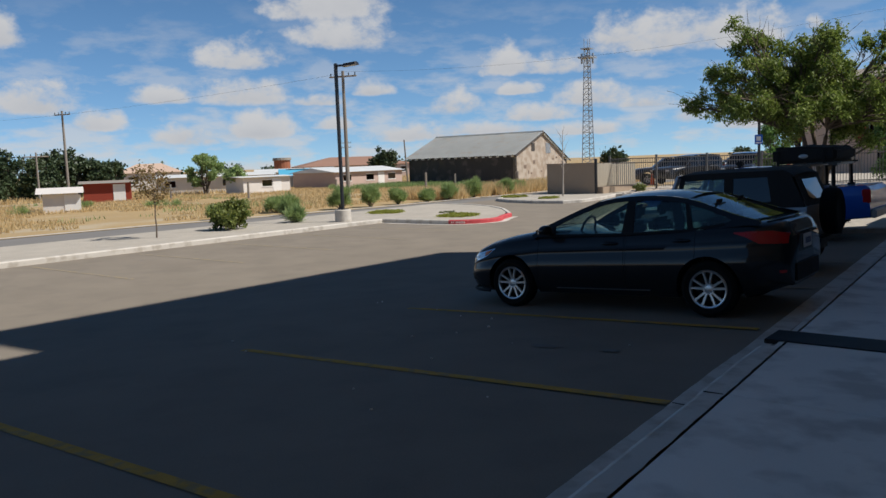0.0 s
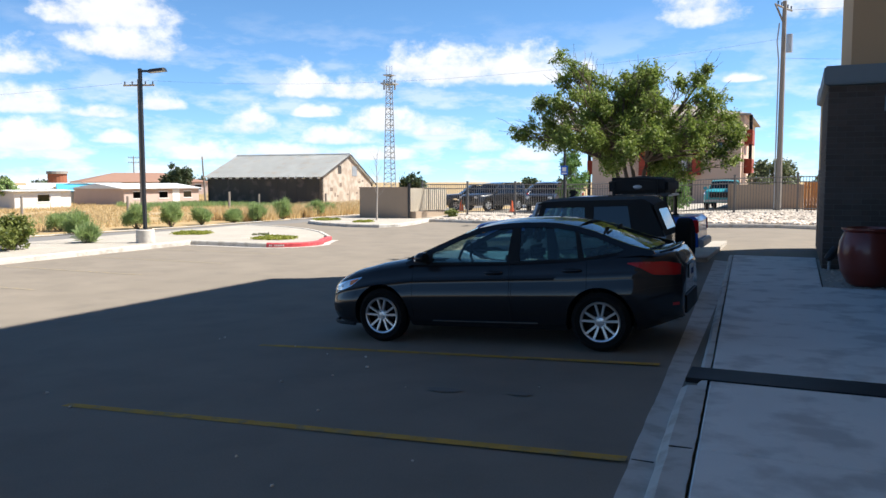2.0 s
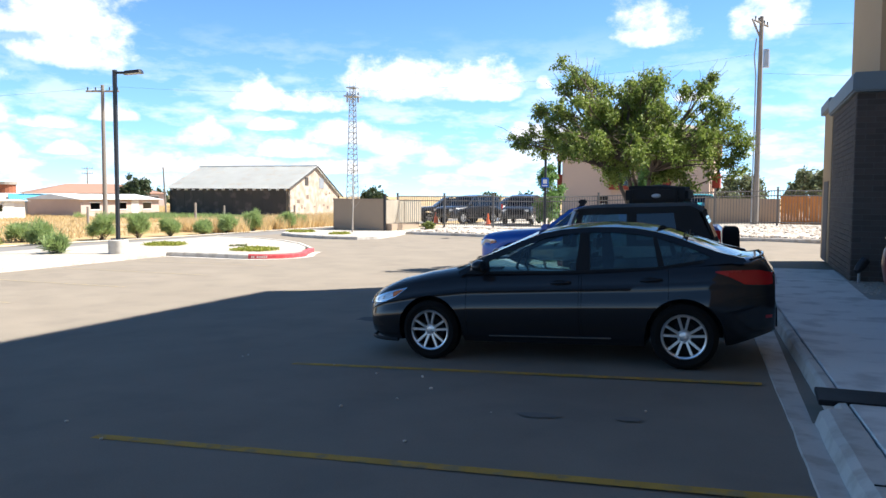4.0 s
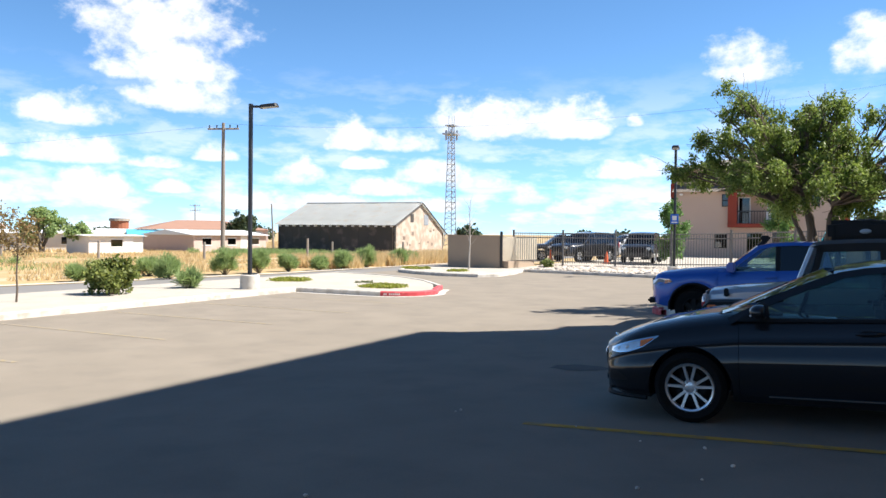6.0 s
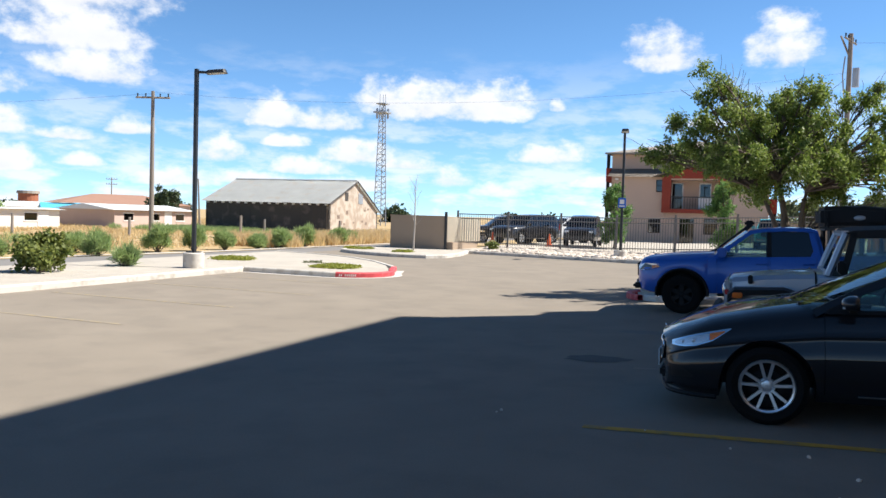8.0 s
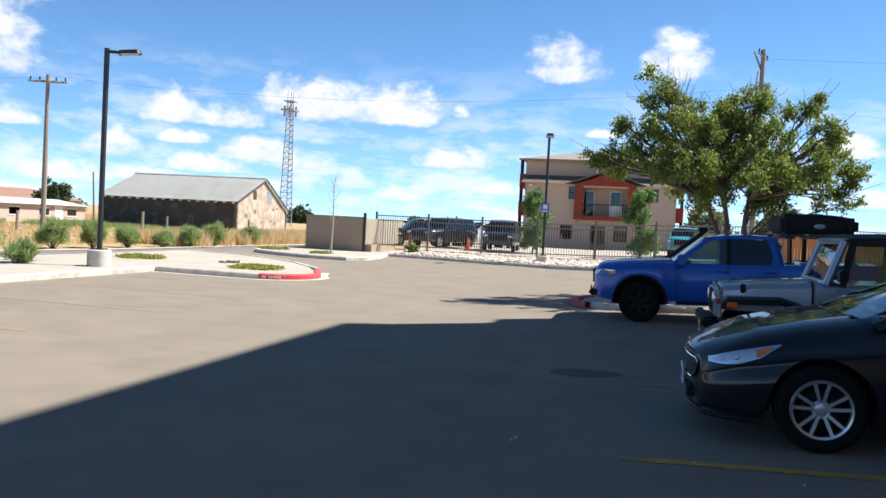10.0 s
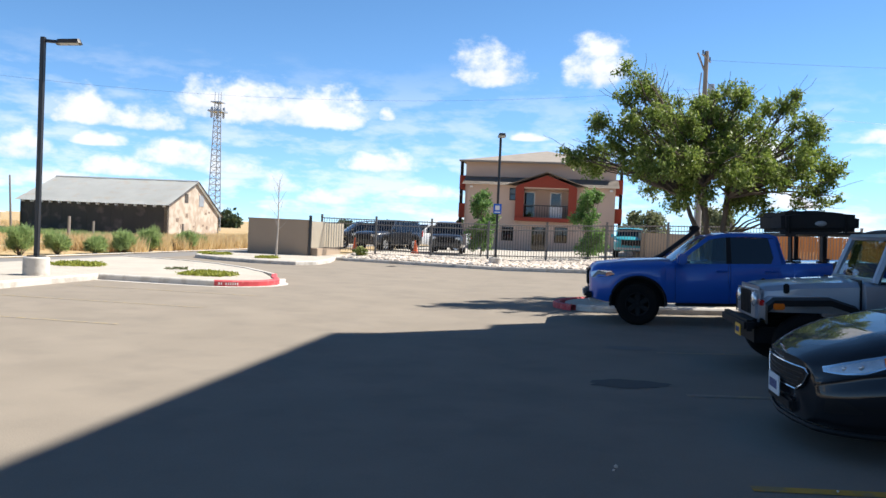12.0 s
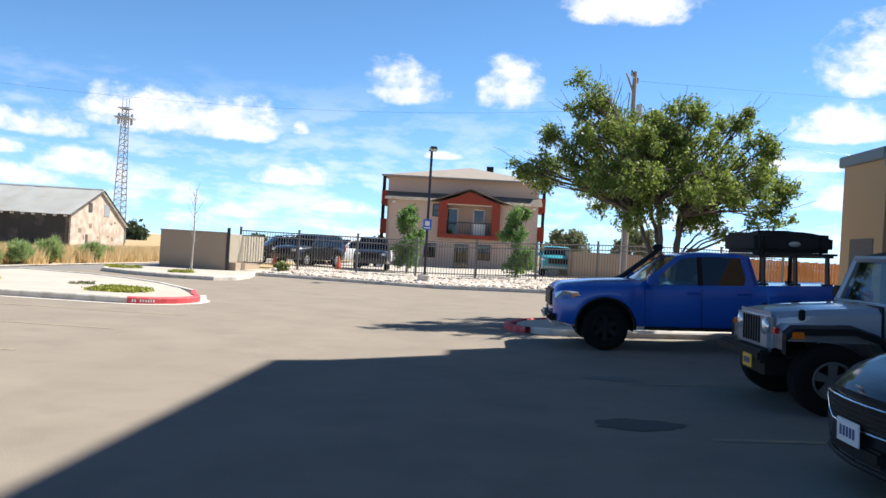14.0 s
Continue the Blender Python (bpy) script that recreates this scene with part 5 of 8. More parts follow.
def plate_on(thing, x, y0, z0, w, h, mat, ink, facing=-1, bars=5):
    p = part("number_plate", boxes(((x - 0.006, y0 - w / 2, z0), (x + 0.006, y0 + w / 2, z0 + h)), bevel=0.002), mat, thing, "number plate with plain bars")
    bm = bmesh.new()
    for k in range(bars):
        yk = y0 - w * 0.3 + k * w * 0.6 / (bars - 1)
        box(bm, (x + facing * 0.008 - 0.002, yk - w * 0.04, z0 + h * 0.28), (x + facing * 0.008 + 0.002, yk + w * 0.04, z0 + h * 0.72))
    part("plate_bar", bm, ink, p)


def car_pose(x, y, tilt=True, turn=0.0):
    return pose(x, y, ground_z(x), 0, -math.degrees(math.atan(0.04)) if tilt else 0, turn)


# ------------------------------------------------ dark grey compact sedan
def eased(rows, blur=0.05):
    """A smooth curve through rows of (x, value): the straight one, rounded over a short length."""
    xs, vs = [r[0] for r in rows], [r[1] for r in rows]

    def value(x):
        w = (0.1, 0.2, 0.4, 0.2, 0.1)
        return sum(q * float(np.interp(x + d * blur, xs, vs)) for q, d in zip(w, (-1, -0.5, 0, 0.5, 1)))
    return value


SEDAN_TOP = eased([(-2.14, 0.655), (-2.1, 0.70), (-2.0, 0.765), (-1.75, 0.865), (-1.4, 0.94), (-1.0, 1.0), (-0.85, 1.0), (0, 0.97), (1.2, 0.99), (1.6, 1.05), (1.8, 1.07), (2.0, 1.075), (2.06, 1.065), (2.12, 0.95), (2.15, 0.9)], 0.03)
SEDAN_BELT = eased([(-2.14, 0.60), (-2.05, 0.66), (-1.9, 0.735), (-1.5, 0.83), (-0.9, 0.91), (0, 0.945), (1.0, 0.975), (1.6, 1.005), (1.98, 1.01), (2.08, 0.985), (2.15, 0.85)])
SEDAN_FLOOR = eased([(-2.14, 0.23), (-1.95, 0.19), (-1.0, 0.2), (1.0, 0.2), (1.75, 0.23), (2.15, 0.36)])
SIDE_KNOTS = [(0.0, 0.16), (0.04, 0.1), (0.1, 0.066), (0.2, 0.037), (0.32, 0.014), (0.43, 0.002), (0.5, 0.0), (0.58, 0.006), (0.68, 0.024), (0.735, 0.033), (0.765, 0.026), (0.79, 0.04), (0.86, 0.052), (0.94, 0.07), (1.0, 0.1)]
SIDE_SHAPE = [(k / 30, eased(SIDE_KNOTS, 0.07 if abs(k / 30 - 0.77) > 0.05 else 0.012)(k / 30)) for k in range(31)]
ARCHES = [(-1.324, 0.33, 0.365), (1.324, 0.33, 0.365)]

SIDE_V, SIDE_IN = [p[0] for p in SIDE_SHAPE], [p[1] for p in SIDE_SHAPE]


def sedan_half_width(x):
    w = 0.908 - 0.008 * x * x + 0.014 * math.exp(-((x + 1.324) / 0.32) ** 2) + 0.02 * math.exp(-((x - 1.4) / 0.36) ** 2)
    nose = min(max((-1.62 - x) / 0.535, 0.0), 1.0)
    tail = min(max((x - 1.5) / 0.66, 0.0), 1.0)
    return w - 0.36 * (1 - math.sqrt(1 - 0.97 * nose ** 2.2)) - 0.34 * (1 - math.sqrt(1 - 0.97 * tail ** 2.6))


def nose_bow(x, y):
    """How far the nose bows forwards between its corners."""
    near = min(max((-1.72 - x) / 0.42, 0.0), 1.0)
    return -0.085 * near * near * max(1 - (y / 0.6) ** 2, 0.0)


def sedan_side(x, z):
    """Half width of the body at a station and height."""
    zb, zs = SEDAN_FLOOR(x), SEDAN_BELT(x)
    v = min(max((z - zb) / (zs - zb), 0.0), 1.0)
    return sedan_half_width(x) - float(np.interp(v, SIDE_V, SIDE_IN))


def sedan_patch(xa, xb, low, high, side, out, inward=0.0, nx=14, nz=5):
    """A plate that lies on the body's side between two lines over x, proud of it by out; inward gives it depth."""
    bm = bmesh.new()
    lo, hi = eased(low, 0.012), eased(high, 0.012)
    grid = []
    for i in range(nx + 1):
        x = xa + (xb - xa) * i / nx
        a, b = lo(x), max(hi(x), lo(x) + 0.002)
        grid.append([bm.verts.new((x, side * (sedan_side(x, a + (b - a) * k / nz) + out), a + (b - a) * k / nz)) for k in range(nz + 1)])
    for p, q in zip(grid, grid[1:]):
        for k in range(nz):
            bm.faces.new((p[k], q[k], q[k + 1], p[k + 1]))
    if inward:
        ret = bmesh.ops.extrude_face_region(bm, geom=bm.faces[:])
        for g in ret["geom"]:
            if isinstance(g, bmesh.types.BMVert):
                g.co.y -= side * inward
    return bm


def sedan_body(car):
    """Skin of the body in dense stations, wheel arches cut out, each door a part between its seams."""
    doors = [(-0.9, 0.31), (0.335, 1.19)]
    xs = set(np.round(np.arange(-2.14, 2.1501, 0.04), 4)) | {-2.13, -2.115, -2.09, 2.08, 2.11, 2.13, 2.14, 2.15}
    for xc, zc, r in ARCHES:
        xs |= {round(xc + r * math.cos(radians(a)), 4) for a in range(0, 181, 7)}
    for a, b in doors:
        xs |= {a, b}
    xs = sorted(xs)
    body = bmesh.new()
    door_bm = {(k, s): bmesh.new() for k in range(len(doors)) for s in (-1, 1)}

    def section(x):
        zb, zs, zt = SEDAN_FLOOR(x), SEDAN_BELT(x), SEDAN_TOP(x)
        cut = zb
        for xc, zc, r in ARCHES:
            if abs(x - xc) <= r:
                cut = max(cut, zc + math.sqrt(max(r * r - (x - xc) ** 2, 0)))
        pts = []
        for v, _ in SIDE_SHAPE:
            z = max(zb + v * (zs - zb), min(cut, zs - 0.01))
            pts.append((sedan_side(x, z), z))
        w = pts[-1][0]
        rise = zt - zs
        # a soft crease runs along each side of the bonnet
        for f, g in ((0.975, 0.2), (0.92, 0.48), (0.8, 0.76), (0.66, 0.93), (0.6, 0.94), (0.4, 0.97), (0.2, 0.99), (0.0, 1.0)):
            pts.append((w * f, zs + rise * g))
        return [(0.0, pts[0][1])] + pts

    rows = [section(x) for x in xs]
    side_n = len(SIDE_SHAPE)
    for s in (-1, 1):
        verts = [[body.verts.new((x + nose_bow(x, y), s * y, z)) for y, z in r] for x, r in zip(xs, rows)]
        for i in range(len(xs) - 1):
            mid = (xs[i] + xs[i + 1]) / 2
            k_door = next((k for k, (a, b) in enumerate(doors) if a < mid < b), None)
            for j in range(len(rows[0]) - 1):
                quad = [(xs[i], rows[i][j]), (xs[i + 1], rows[i + 1][j]), (xs[i + 1], rows[i + 1][j + 1]), (xs[i], rows[i][j + 1])]
                if k_door is not None and 4 <= j < side_n:
                    d = door_bm[(k_door, s)]
                    d.faces.new([d.verts.new((x, s * y, z)) for x, (y, z) in quad])
                else:
                    body.faces.new([verts[i][j], verts[i + 1][j], verts[i + 1][j + 1], verts[i][j + 1]])
        for end in (0, -1):
            body.faces.new(verts[end])
    bmesh.ops.remove_doubles(body, verts=body.verts[:], dist=0.0008)
    bmesh.ops.dissolve_degenerate(body, dist=0.0005, edges=body.edges[:])
    part("body", body, GREY_PAINT, car, smooth=True)
    for (k, s), d in door_bm.items():
        bmesh.ops.remove_doubles(d, verts=d.verts[:], dist=0.0008)
        cx, half = sum(doors[k]) / 2, (doors[k][1] - doors[k][0]) / 2
        for v in d.verts:
            v.co.x = cx + (v.co.x - cx) * (half - 0.004) / half
        ret = bmesh.ops.extrude_face_region(d, geom=d.faces[:])
        for g in ret["geom"]:
            if isinstance(g, bmesh.types.BMVert):
                g.co.y -= s * 0.03
        door_part = part("door", d, GREY_PAINT, car, smooth=True)
        xh = (0.13, 1.03)[k]
        zh = SEDAN_BELT(xh) - 0.115
        # shade of the handle hollow, laid on as a flattened black ellipsoid
        cup = bmesh.new()
        bmesh.ops.create_uvsphere(cup, u_segments=18, v_segments=8, radius=1.0, matrix=Matrix.Translation((xh - 0.015, s * (sedan_side(xh, zh) - 0.004), zh - 0.004)) @ Matrix.Diagonal((0.085, 0.008, 0.04, 1)))
        part("handle_cup", cup, PLASTIC, door_part, "black patch for the shade behind the handle", smooth=True)
        grip = bmesh.new()
        y0 = sedan_side(xh, zh)
        tube(grip, [(xh - 0.11, s * (y0 + 0.004), zh + 0.004), (xh - 0.06, s * (y0 + 0.03), zh + 0.008), (xh + 0.05, s * (y0 + 0.032), zh + 0.012), (xh + 0.1, s * (y0 + 0.012), zh + 0.012)], [0.012, 0.016, 0.017, 0.014], 8)
        part("door_handle", grip, GREY_PAINT, door_part, smooth=True)


def build_sedan():
    car = empty("sedan", car_pose(-2.26, 10.03), "dark metallic grey compact sedan parked rear to the kerb", "car")
    sedan_body(car)
    for xc, zc, r in ARCHES:
        arch_liner(car, xc, zc, r - 0.004, 0.885)
    yb, zb, lean = 0.83, 0.94, 0.46
    part("roof", roof_loft([(-0.14, 1.326), (-0.02, 1.348), (0.15, 1.371), (0.3, 1.38), (0.45, 1.384), (0.65, 1.38), (0.85, 1.363), (1.05, 1.33)], yb - 0.01, zb, lean, 0.05, 0.035, 16), GREY_PAINT, car, smooth=True)
    for s in (-1, 1):
        part("front_pillar", side_poly(bmesh.new(), strip_poly([(-0.99, 0.955), (-0.62, 1.142), (-0.35, 1.254), (-0.1, 1.342)], 0.06), s, yb, zb, lean, 0.05, 0.004), GREY_PAINT, car)
        part("roof_rail", side_poly(bmesh.new(), strip_poly([(-0.1, 1.342), (0.1, 1.376), (0.3, 1.39), (0.45, 1.394), (0.65, 1.39), (0.85, 1.374), (1.05, 1.339), (1.25, 1.281), (1.45, 1.205), (1.65, 1.133), (1.88, 1.075)], 0.055), s, yb, zb, lean, 0.05, 0.004), GREY_PAINT, car)
        part("centre_pillar", side_poly(bmesh.new(), [(0.27, 0.945), (0.42, 0.95), (0.39, 1.353), (0.3, 1.353)], s, yb, zb, lean, 0.04, 0.0), PLASTIC, car, "gloss black centre pillar")
        part("window_divider", side_poly(bmesh.new(), [(1.09, 0.98), (1.15, 0.985), (1.06, 1.304), (1.02, 1.317)], s, yb, zb, lean, 0.04, 0.0), PLASTIC, car)
        part("rear_pillar", side_poly(bmesh.new(), [(1.3, 0.99), (1.9, 1.04), (1.88, 1.071), (1.62, 1.138), (1.36, 1.232), (1.30, 1.219), (1.5, 1.129), (1.58, 1.084), (1.5, 1.053), (1.3, 1.031)], s, yb, zb, lean, 0.05, 0.002), GREY_PAINT, car)
        for name, outline in (("side_window", [(-0.86, 0.955), (-0.6, 1.089), (-0.3, 1.214), (-0.08, 1.29), (0.1, 1.324), (0.31, 1.342), (0.29, 0.955)]),
                              ("side_window", [(0.41, 0.955), (0.385, 1.344), (0.65, 1.34), (0.85, 1.326), (1.03, 1.297), (1.1, 0.985)]),
                              ("quarter_window", [(1.14, 0.99), (1.06, 1.29), (1.25, 1.232), (1.45, 1.151), (1.58, 1.084), (1.45, 1.04)])):
            part(name, side_poly(bmesh.new(), outline, s, yb, zb, lean, 0.006, -0.01), CAR_GLASS, car).visible_shadow = False
        part("window_trim", side_poly(bmesh.new(), [(-0.9, 0.925), (-0.87, 0.955), (0.3, 0.962), (1.1, 0.998), (1.5, 1.06), (1.52, 1.04), (1.1, 0.972), (0.3, 0.938)], s, yb, zb, lean, 0.03, 0.012), PLASTIC, car)
        part("mirror_corner", side_poly(bmesh.new(), [(-0.9, 0.945), (-0.66, 1.075), (-0.64, 0.95)], s, yb, zb, lean, 0.01, 0.006), PLASTIC, car)
        # mirror on its foot
        mirror = bmesh.new()
        bmesh.ops.create_uvsphere(mirror, u_segments=20, v_segments=12, radius=1.0, matrix=Matrix.Translation((-0.71, s * 0.955, 1.02)) @ Matrix.Diagonal((0.085, 0.115, 0.066, 1)))
        for v in mirror.verts:
            v.co.x = min(v.co.x, -0.67)
            v.co.z = max(v.co.z, 0.972)
        mir = part("door_mirror", mirror, GREY_PAINT, car, smooth=True)
        part("mirror_foot", boxes(((-0.74, s * 0.86 - 0.05, 0.945), (-0.67, s * 0.86 + 0.06, 0.98)), bevel=0.012), PLASTIC, mir)
        part("mirror_lamp", boxes(((-0.788, s * 0.975 - 0.05, 0.984), (-0.765, s * 0.975 + 0.055, 1.002)), bevel=0.004), LAMP_CLEAR, mir, "clear turn lamp strip")
        # swept-back headlight with amber rear corner
        xl = (-2.095, -1.6)
        low = [(-2.1, 0.6), (-2.0, 0.6), (-1.88, 0.618), (-1.74, 0.672), (-1.6, 0.772)]
        high = [(-2.1, 0.632), (-2.0, 0.676), (-1.88, 0.716), (-1.74, 0.75), (-1.6, 0.78)]
        housing = part("headlight", sedan_patch(*xl, low, high, s, 0.004, 0.05), CHROME, car, "clear swept-back headlight", smooth=True)
        dip = lambda rows, d: [(x, z + d) for x, z in rows]
        part("lamp_bezel", sedan_patch(-2.07, -1.775, dip(low, 0.014), dip(high, -0.016), s, 0.007), LAMP_CLEAR, housing, smooth=True)
        part("turn_signal", sedan_patch(-1.77, -1.65, dip(low, 0.012), dip(high, -0.014), s, 0.008), AMBER, housing, "amber turn signal", smooth=True)
        for xq, rq in ((-1.99, 0.017), (-1.9, 0.02)):
            zq = 0.638 + 0.2 * (xq + 2.0)
            ball = bmesh.new()
            bmesh.ops.create_uvsphere(ball, u_segments=16, v_segments=8, radius=rq, matrix=Matrix.Translation((xq, s * (sedan_side(xq, zq) + 0.004), zq)) @ Matrix.Diagonal((1, 0.6, 1, 1)))
            part("lens", ball, LAMP_CLEAR, housing, smooth=True)
        part("bumper_seam", sedan_patch(-1.72, -1.66, [(-1.72, 0.5), (-1.66, 0.63)], [(-1.72, 0.506), (-1.66, 0.636)], s, 0.0015, 0, 6, 1), PLASTIC, car)
        # lower bumper corner and fog recess
        part("fog_lamp_recess", sedan_patch(-2.1, -1.9, [(-2.1, 0.33), (-1.9, 0.35)], [(-2.1, 0.43), (-2.0, 0.43), (-1.9, 0.37)], s, 0.003), PLASTIC, car, smooth=True)
        # wrap-round taillight, pointed forwards
        part("taillight", sedan_patch(1.62, 2.13, [(1.62, 0.945), (1.75, 0.9), (1.88, 0.83), (2.13, 0.815)], [(1.62, 0.955), (1.8, 0.962), (2.0, 0.96), (2.13, 0.925)], s, 0.006, 0.05, 16), TAIL_RED, car, "red wrap-round taillight", smooth=True)
        part("bumper_seam", sedan_patch(1.72, 2.13, [(1.72, 0.66), (1.9, 0.7), (2.13, 0.71)], [(1.72, 0.666), (1.9, 0.706), (2.13, 0.716)], s, 0.0015, 0, 12, 1), PLASTIC, car)
        part("rear_reflector", sedan_patch(2.06, 2.12, [(2.06, 0.5), (2.12, 0.5)], [(2.06, 0.53), (2.12, 0.53)], s, 0.004, 0, 4, 1), TAIL_RED, car)
        part("sill_strip", sedan_patch(-0.66, 0.62, [(-0.66, 0.268), (0.62, 0.275)], [(-0.66, 0.281), (0.62, 0.289)], s, 0.006, 0.01, 10, 1), CHROME, car, "thin bright sill strip")
        for xc in (-1.324, 1.324):
            wheel_at(car, xc, s * 0.892, 0.32, 0.32, 0.218, s)
        seat_at(car, -0.15, s * 0.37, 0.45)
        seat_at(car, 0.85, s * 0.37, 0.48)
    part("windscreen", pane_between(bmesh.new(), (-1.04, 0.985, 0.74), (-0.15, 1.333, 0.61), 12, 0.09), CAR_GLASS, car, smooth=True).visible_shadow = False
    part("rear_window", pane_between(bmesh.new(), (1.78, 1.084, 0.66), (1.06, 1.333, 0.6), 12, -0.07), CAR_GLASS, car, smooth=True).visible_shadow = False
    part("parcel_shelf", boxes(((1.15, -0.6, 0.98), (1.6, 0.6, 1.02)), bevel=0.01), SEAT_CLOTH, car)
    part("cowl", boxes(((-1.1, -0.6, 0.94), (-0.97, 0.6, 0.99)), bevel=0.015), PLASTIC, car, "black plastic cowl below the windscreen")
    part("dashboard", boxes(((-0.95, -0.72, 0.8), (-0.5, 0.72, 0.985)), bevel=0.05), PLASTIC, car)
    ring = [Vector((-0.42 + 0.06 * math.sin(a), -0.37 + 0.18 * math.cos(a), 0.98 + 0.17 * math.sin(a))) for a in [2 * math.pi * k / 20 for k in range(21)]]
    part("steering_wheel", tube(bmesh.new(), ring, 0.016, 6), PLASTIC, car)
    # trunk lip, bonnet edge lines
    part("trunk_lip", tube(bmesh.new(), [(1.93, -0.64, 1.045), (2.02, -0.48, 1.068), (2.05, 0, 1.076), (2.02, 0.48, 1.068), (1.93, 0.64, 1.045)], 0.016, 8), GREY_PAINT, car, smooth=True)
    # nose: grille, surround, badge, plate
    prof = [(-0.5, 0.6), (0.5, 0.6), (0.54, 0.57), (0.47, 0.48), (0.37, 0.43), (-0.37, 0.43), (-0.47, 0.48), (-0.54, 0.57)]

    def nose_x(y):
        return -2.15 + nose_bow(-2.15, y)

    bm = bmesh.new()
    rows = []
    for k in range(13):
        u = k / 6 - 1
        rows.append([bm.verts.new((nose_x(w * u), w * u, z)) for w, z in ((0.37, 0.43), (0.47, 0.48), (0.54, 0.57), (0.5, 0.6))])
    for p, q in zip(rows, rows[1:]):
        for k in range(3):
            bm.faces.new((p[k], q[k], q[k + 1], p[k + 1]))
    ret = bmesh.ops.extrude_face_region(bm, geom=bm.faces[:])
    for g in ret["geom"]:
        if isinstance(g, bmesh.types.BMVert):
            g.co.x += 0.1
    part("grille", bm, PLASTIC, car, "black hexagonal grille")
    loop = []
    for (ya, za), (yc, zc) in zip(prof, prof[1:] + prof[:1]):
        for k in range(6):
            y, z = ya + (yc - ya) * k / 6, za + (zc - za) * k / 6
            loop.append(Vector((nose_x(y) - 0.004, y, z)))
    part("grille_surround", tube(bmesh.new(), loop + loop[:1], 0.0065, 6), CHROME, car, "thin chrome grille surround")
    for k in range(4):
        zk, wk = 0.458 + k * 0.032, 0.37 + 0.035 * k
        part("grille_bar", tube(bmesh.new(), [(nose_x(wk * u / 4) - 0.003, wk * u / 4, zk) for u in range(-4, 5)], 0.004, 5), BLACK_METAL, car)
    part("lower_intake", boxes(((-2.235, -0.33, 0.25), (-2.1, 0.33, 0.345)), bevel=0.02), PLASTIC, car)
    lip = [(x, sedan_half_width(x) - 0.05) for x in (-1.72, -1.85, -1.96, -2.05, -2.11, -2.138)]
    lip_line = [(x, -y, 0.2) for x, y in lip] + [(-2.2, -0.3, 0.2), (-2.225, 0, 0.2), (-2.2, 0.3, 0.2)] + [(x, y, 0.2) for x, y in lip[::-1]]
    part("chin_spoiler", tube(bmesh.new(), lip_line, 0.02, 6), PLASTIC, car, "black lower bumper lip", smooth=True)
    bm = bmesh.new()
    bmesh.ops.create_uvsphere(bm, u_segments=16, v_segments=8, radius=0.05, matrix=Matrix.Translation((-2.205, 0, 0.69)) @ Matrix.Rotation(radians(-38), 4, "Y") @ Matrix.Diagonal((0.12, 1.1, 0.45, 1)))
    part("badge", bm, CHROME, car, "small oval badge", smooth=True)
    plate_on(car, -2.262, 0.02, 0.325, 0.3, 0.15, PLATE_WHITE, PLATE_INK)
    plate_on(car, 2.165, 0, 0.72, 0.3, 0.15, PLATE_WHITE, PLATE_INK, 1)
    part("rear_bumper_lower", boxes(((2.02, -0.5, 0.33), (2.17, 0.5, 0.62)), bevel=0.05), PLASTIC, car)
    for s in (-1, 1):
        part("wiper", tube(bmesh.new(), [(-0.99, s * 0.3, 1.02), (-1.05, s * 0.02 - 0.25, 1.015)], 0.008, 5), PLASTIC, car)
    return car


build_sedan()


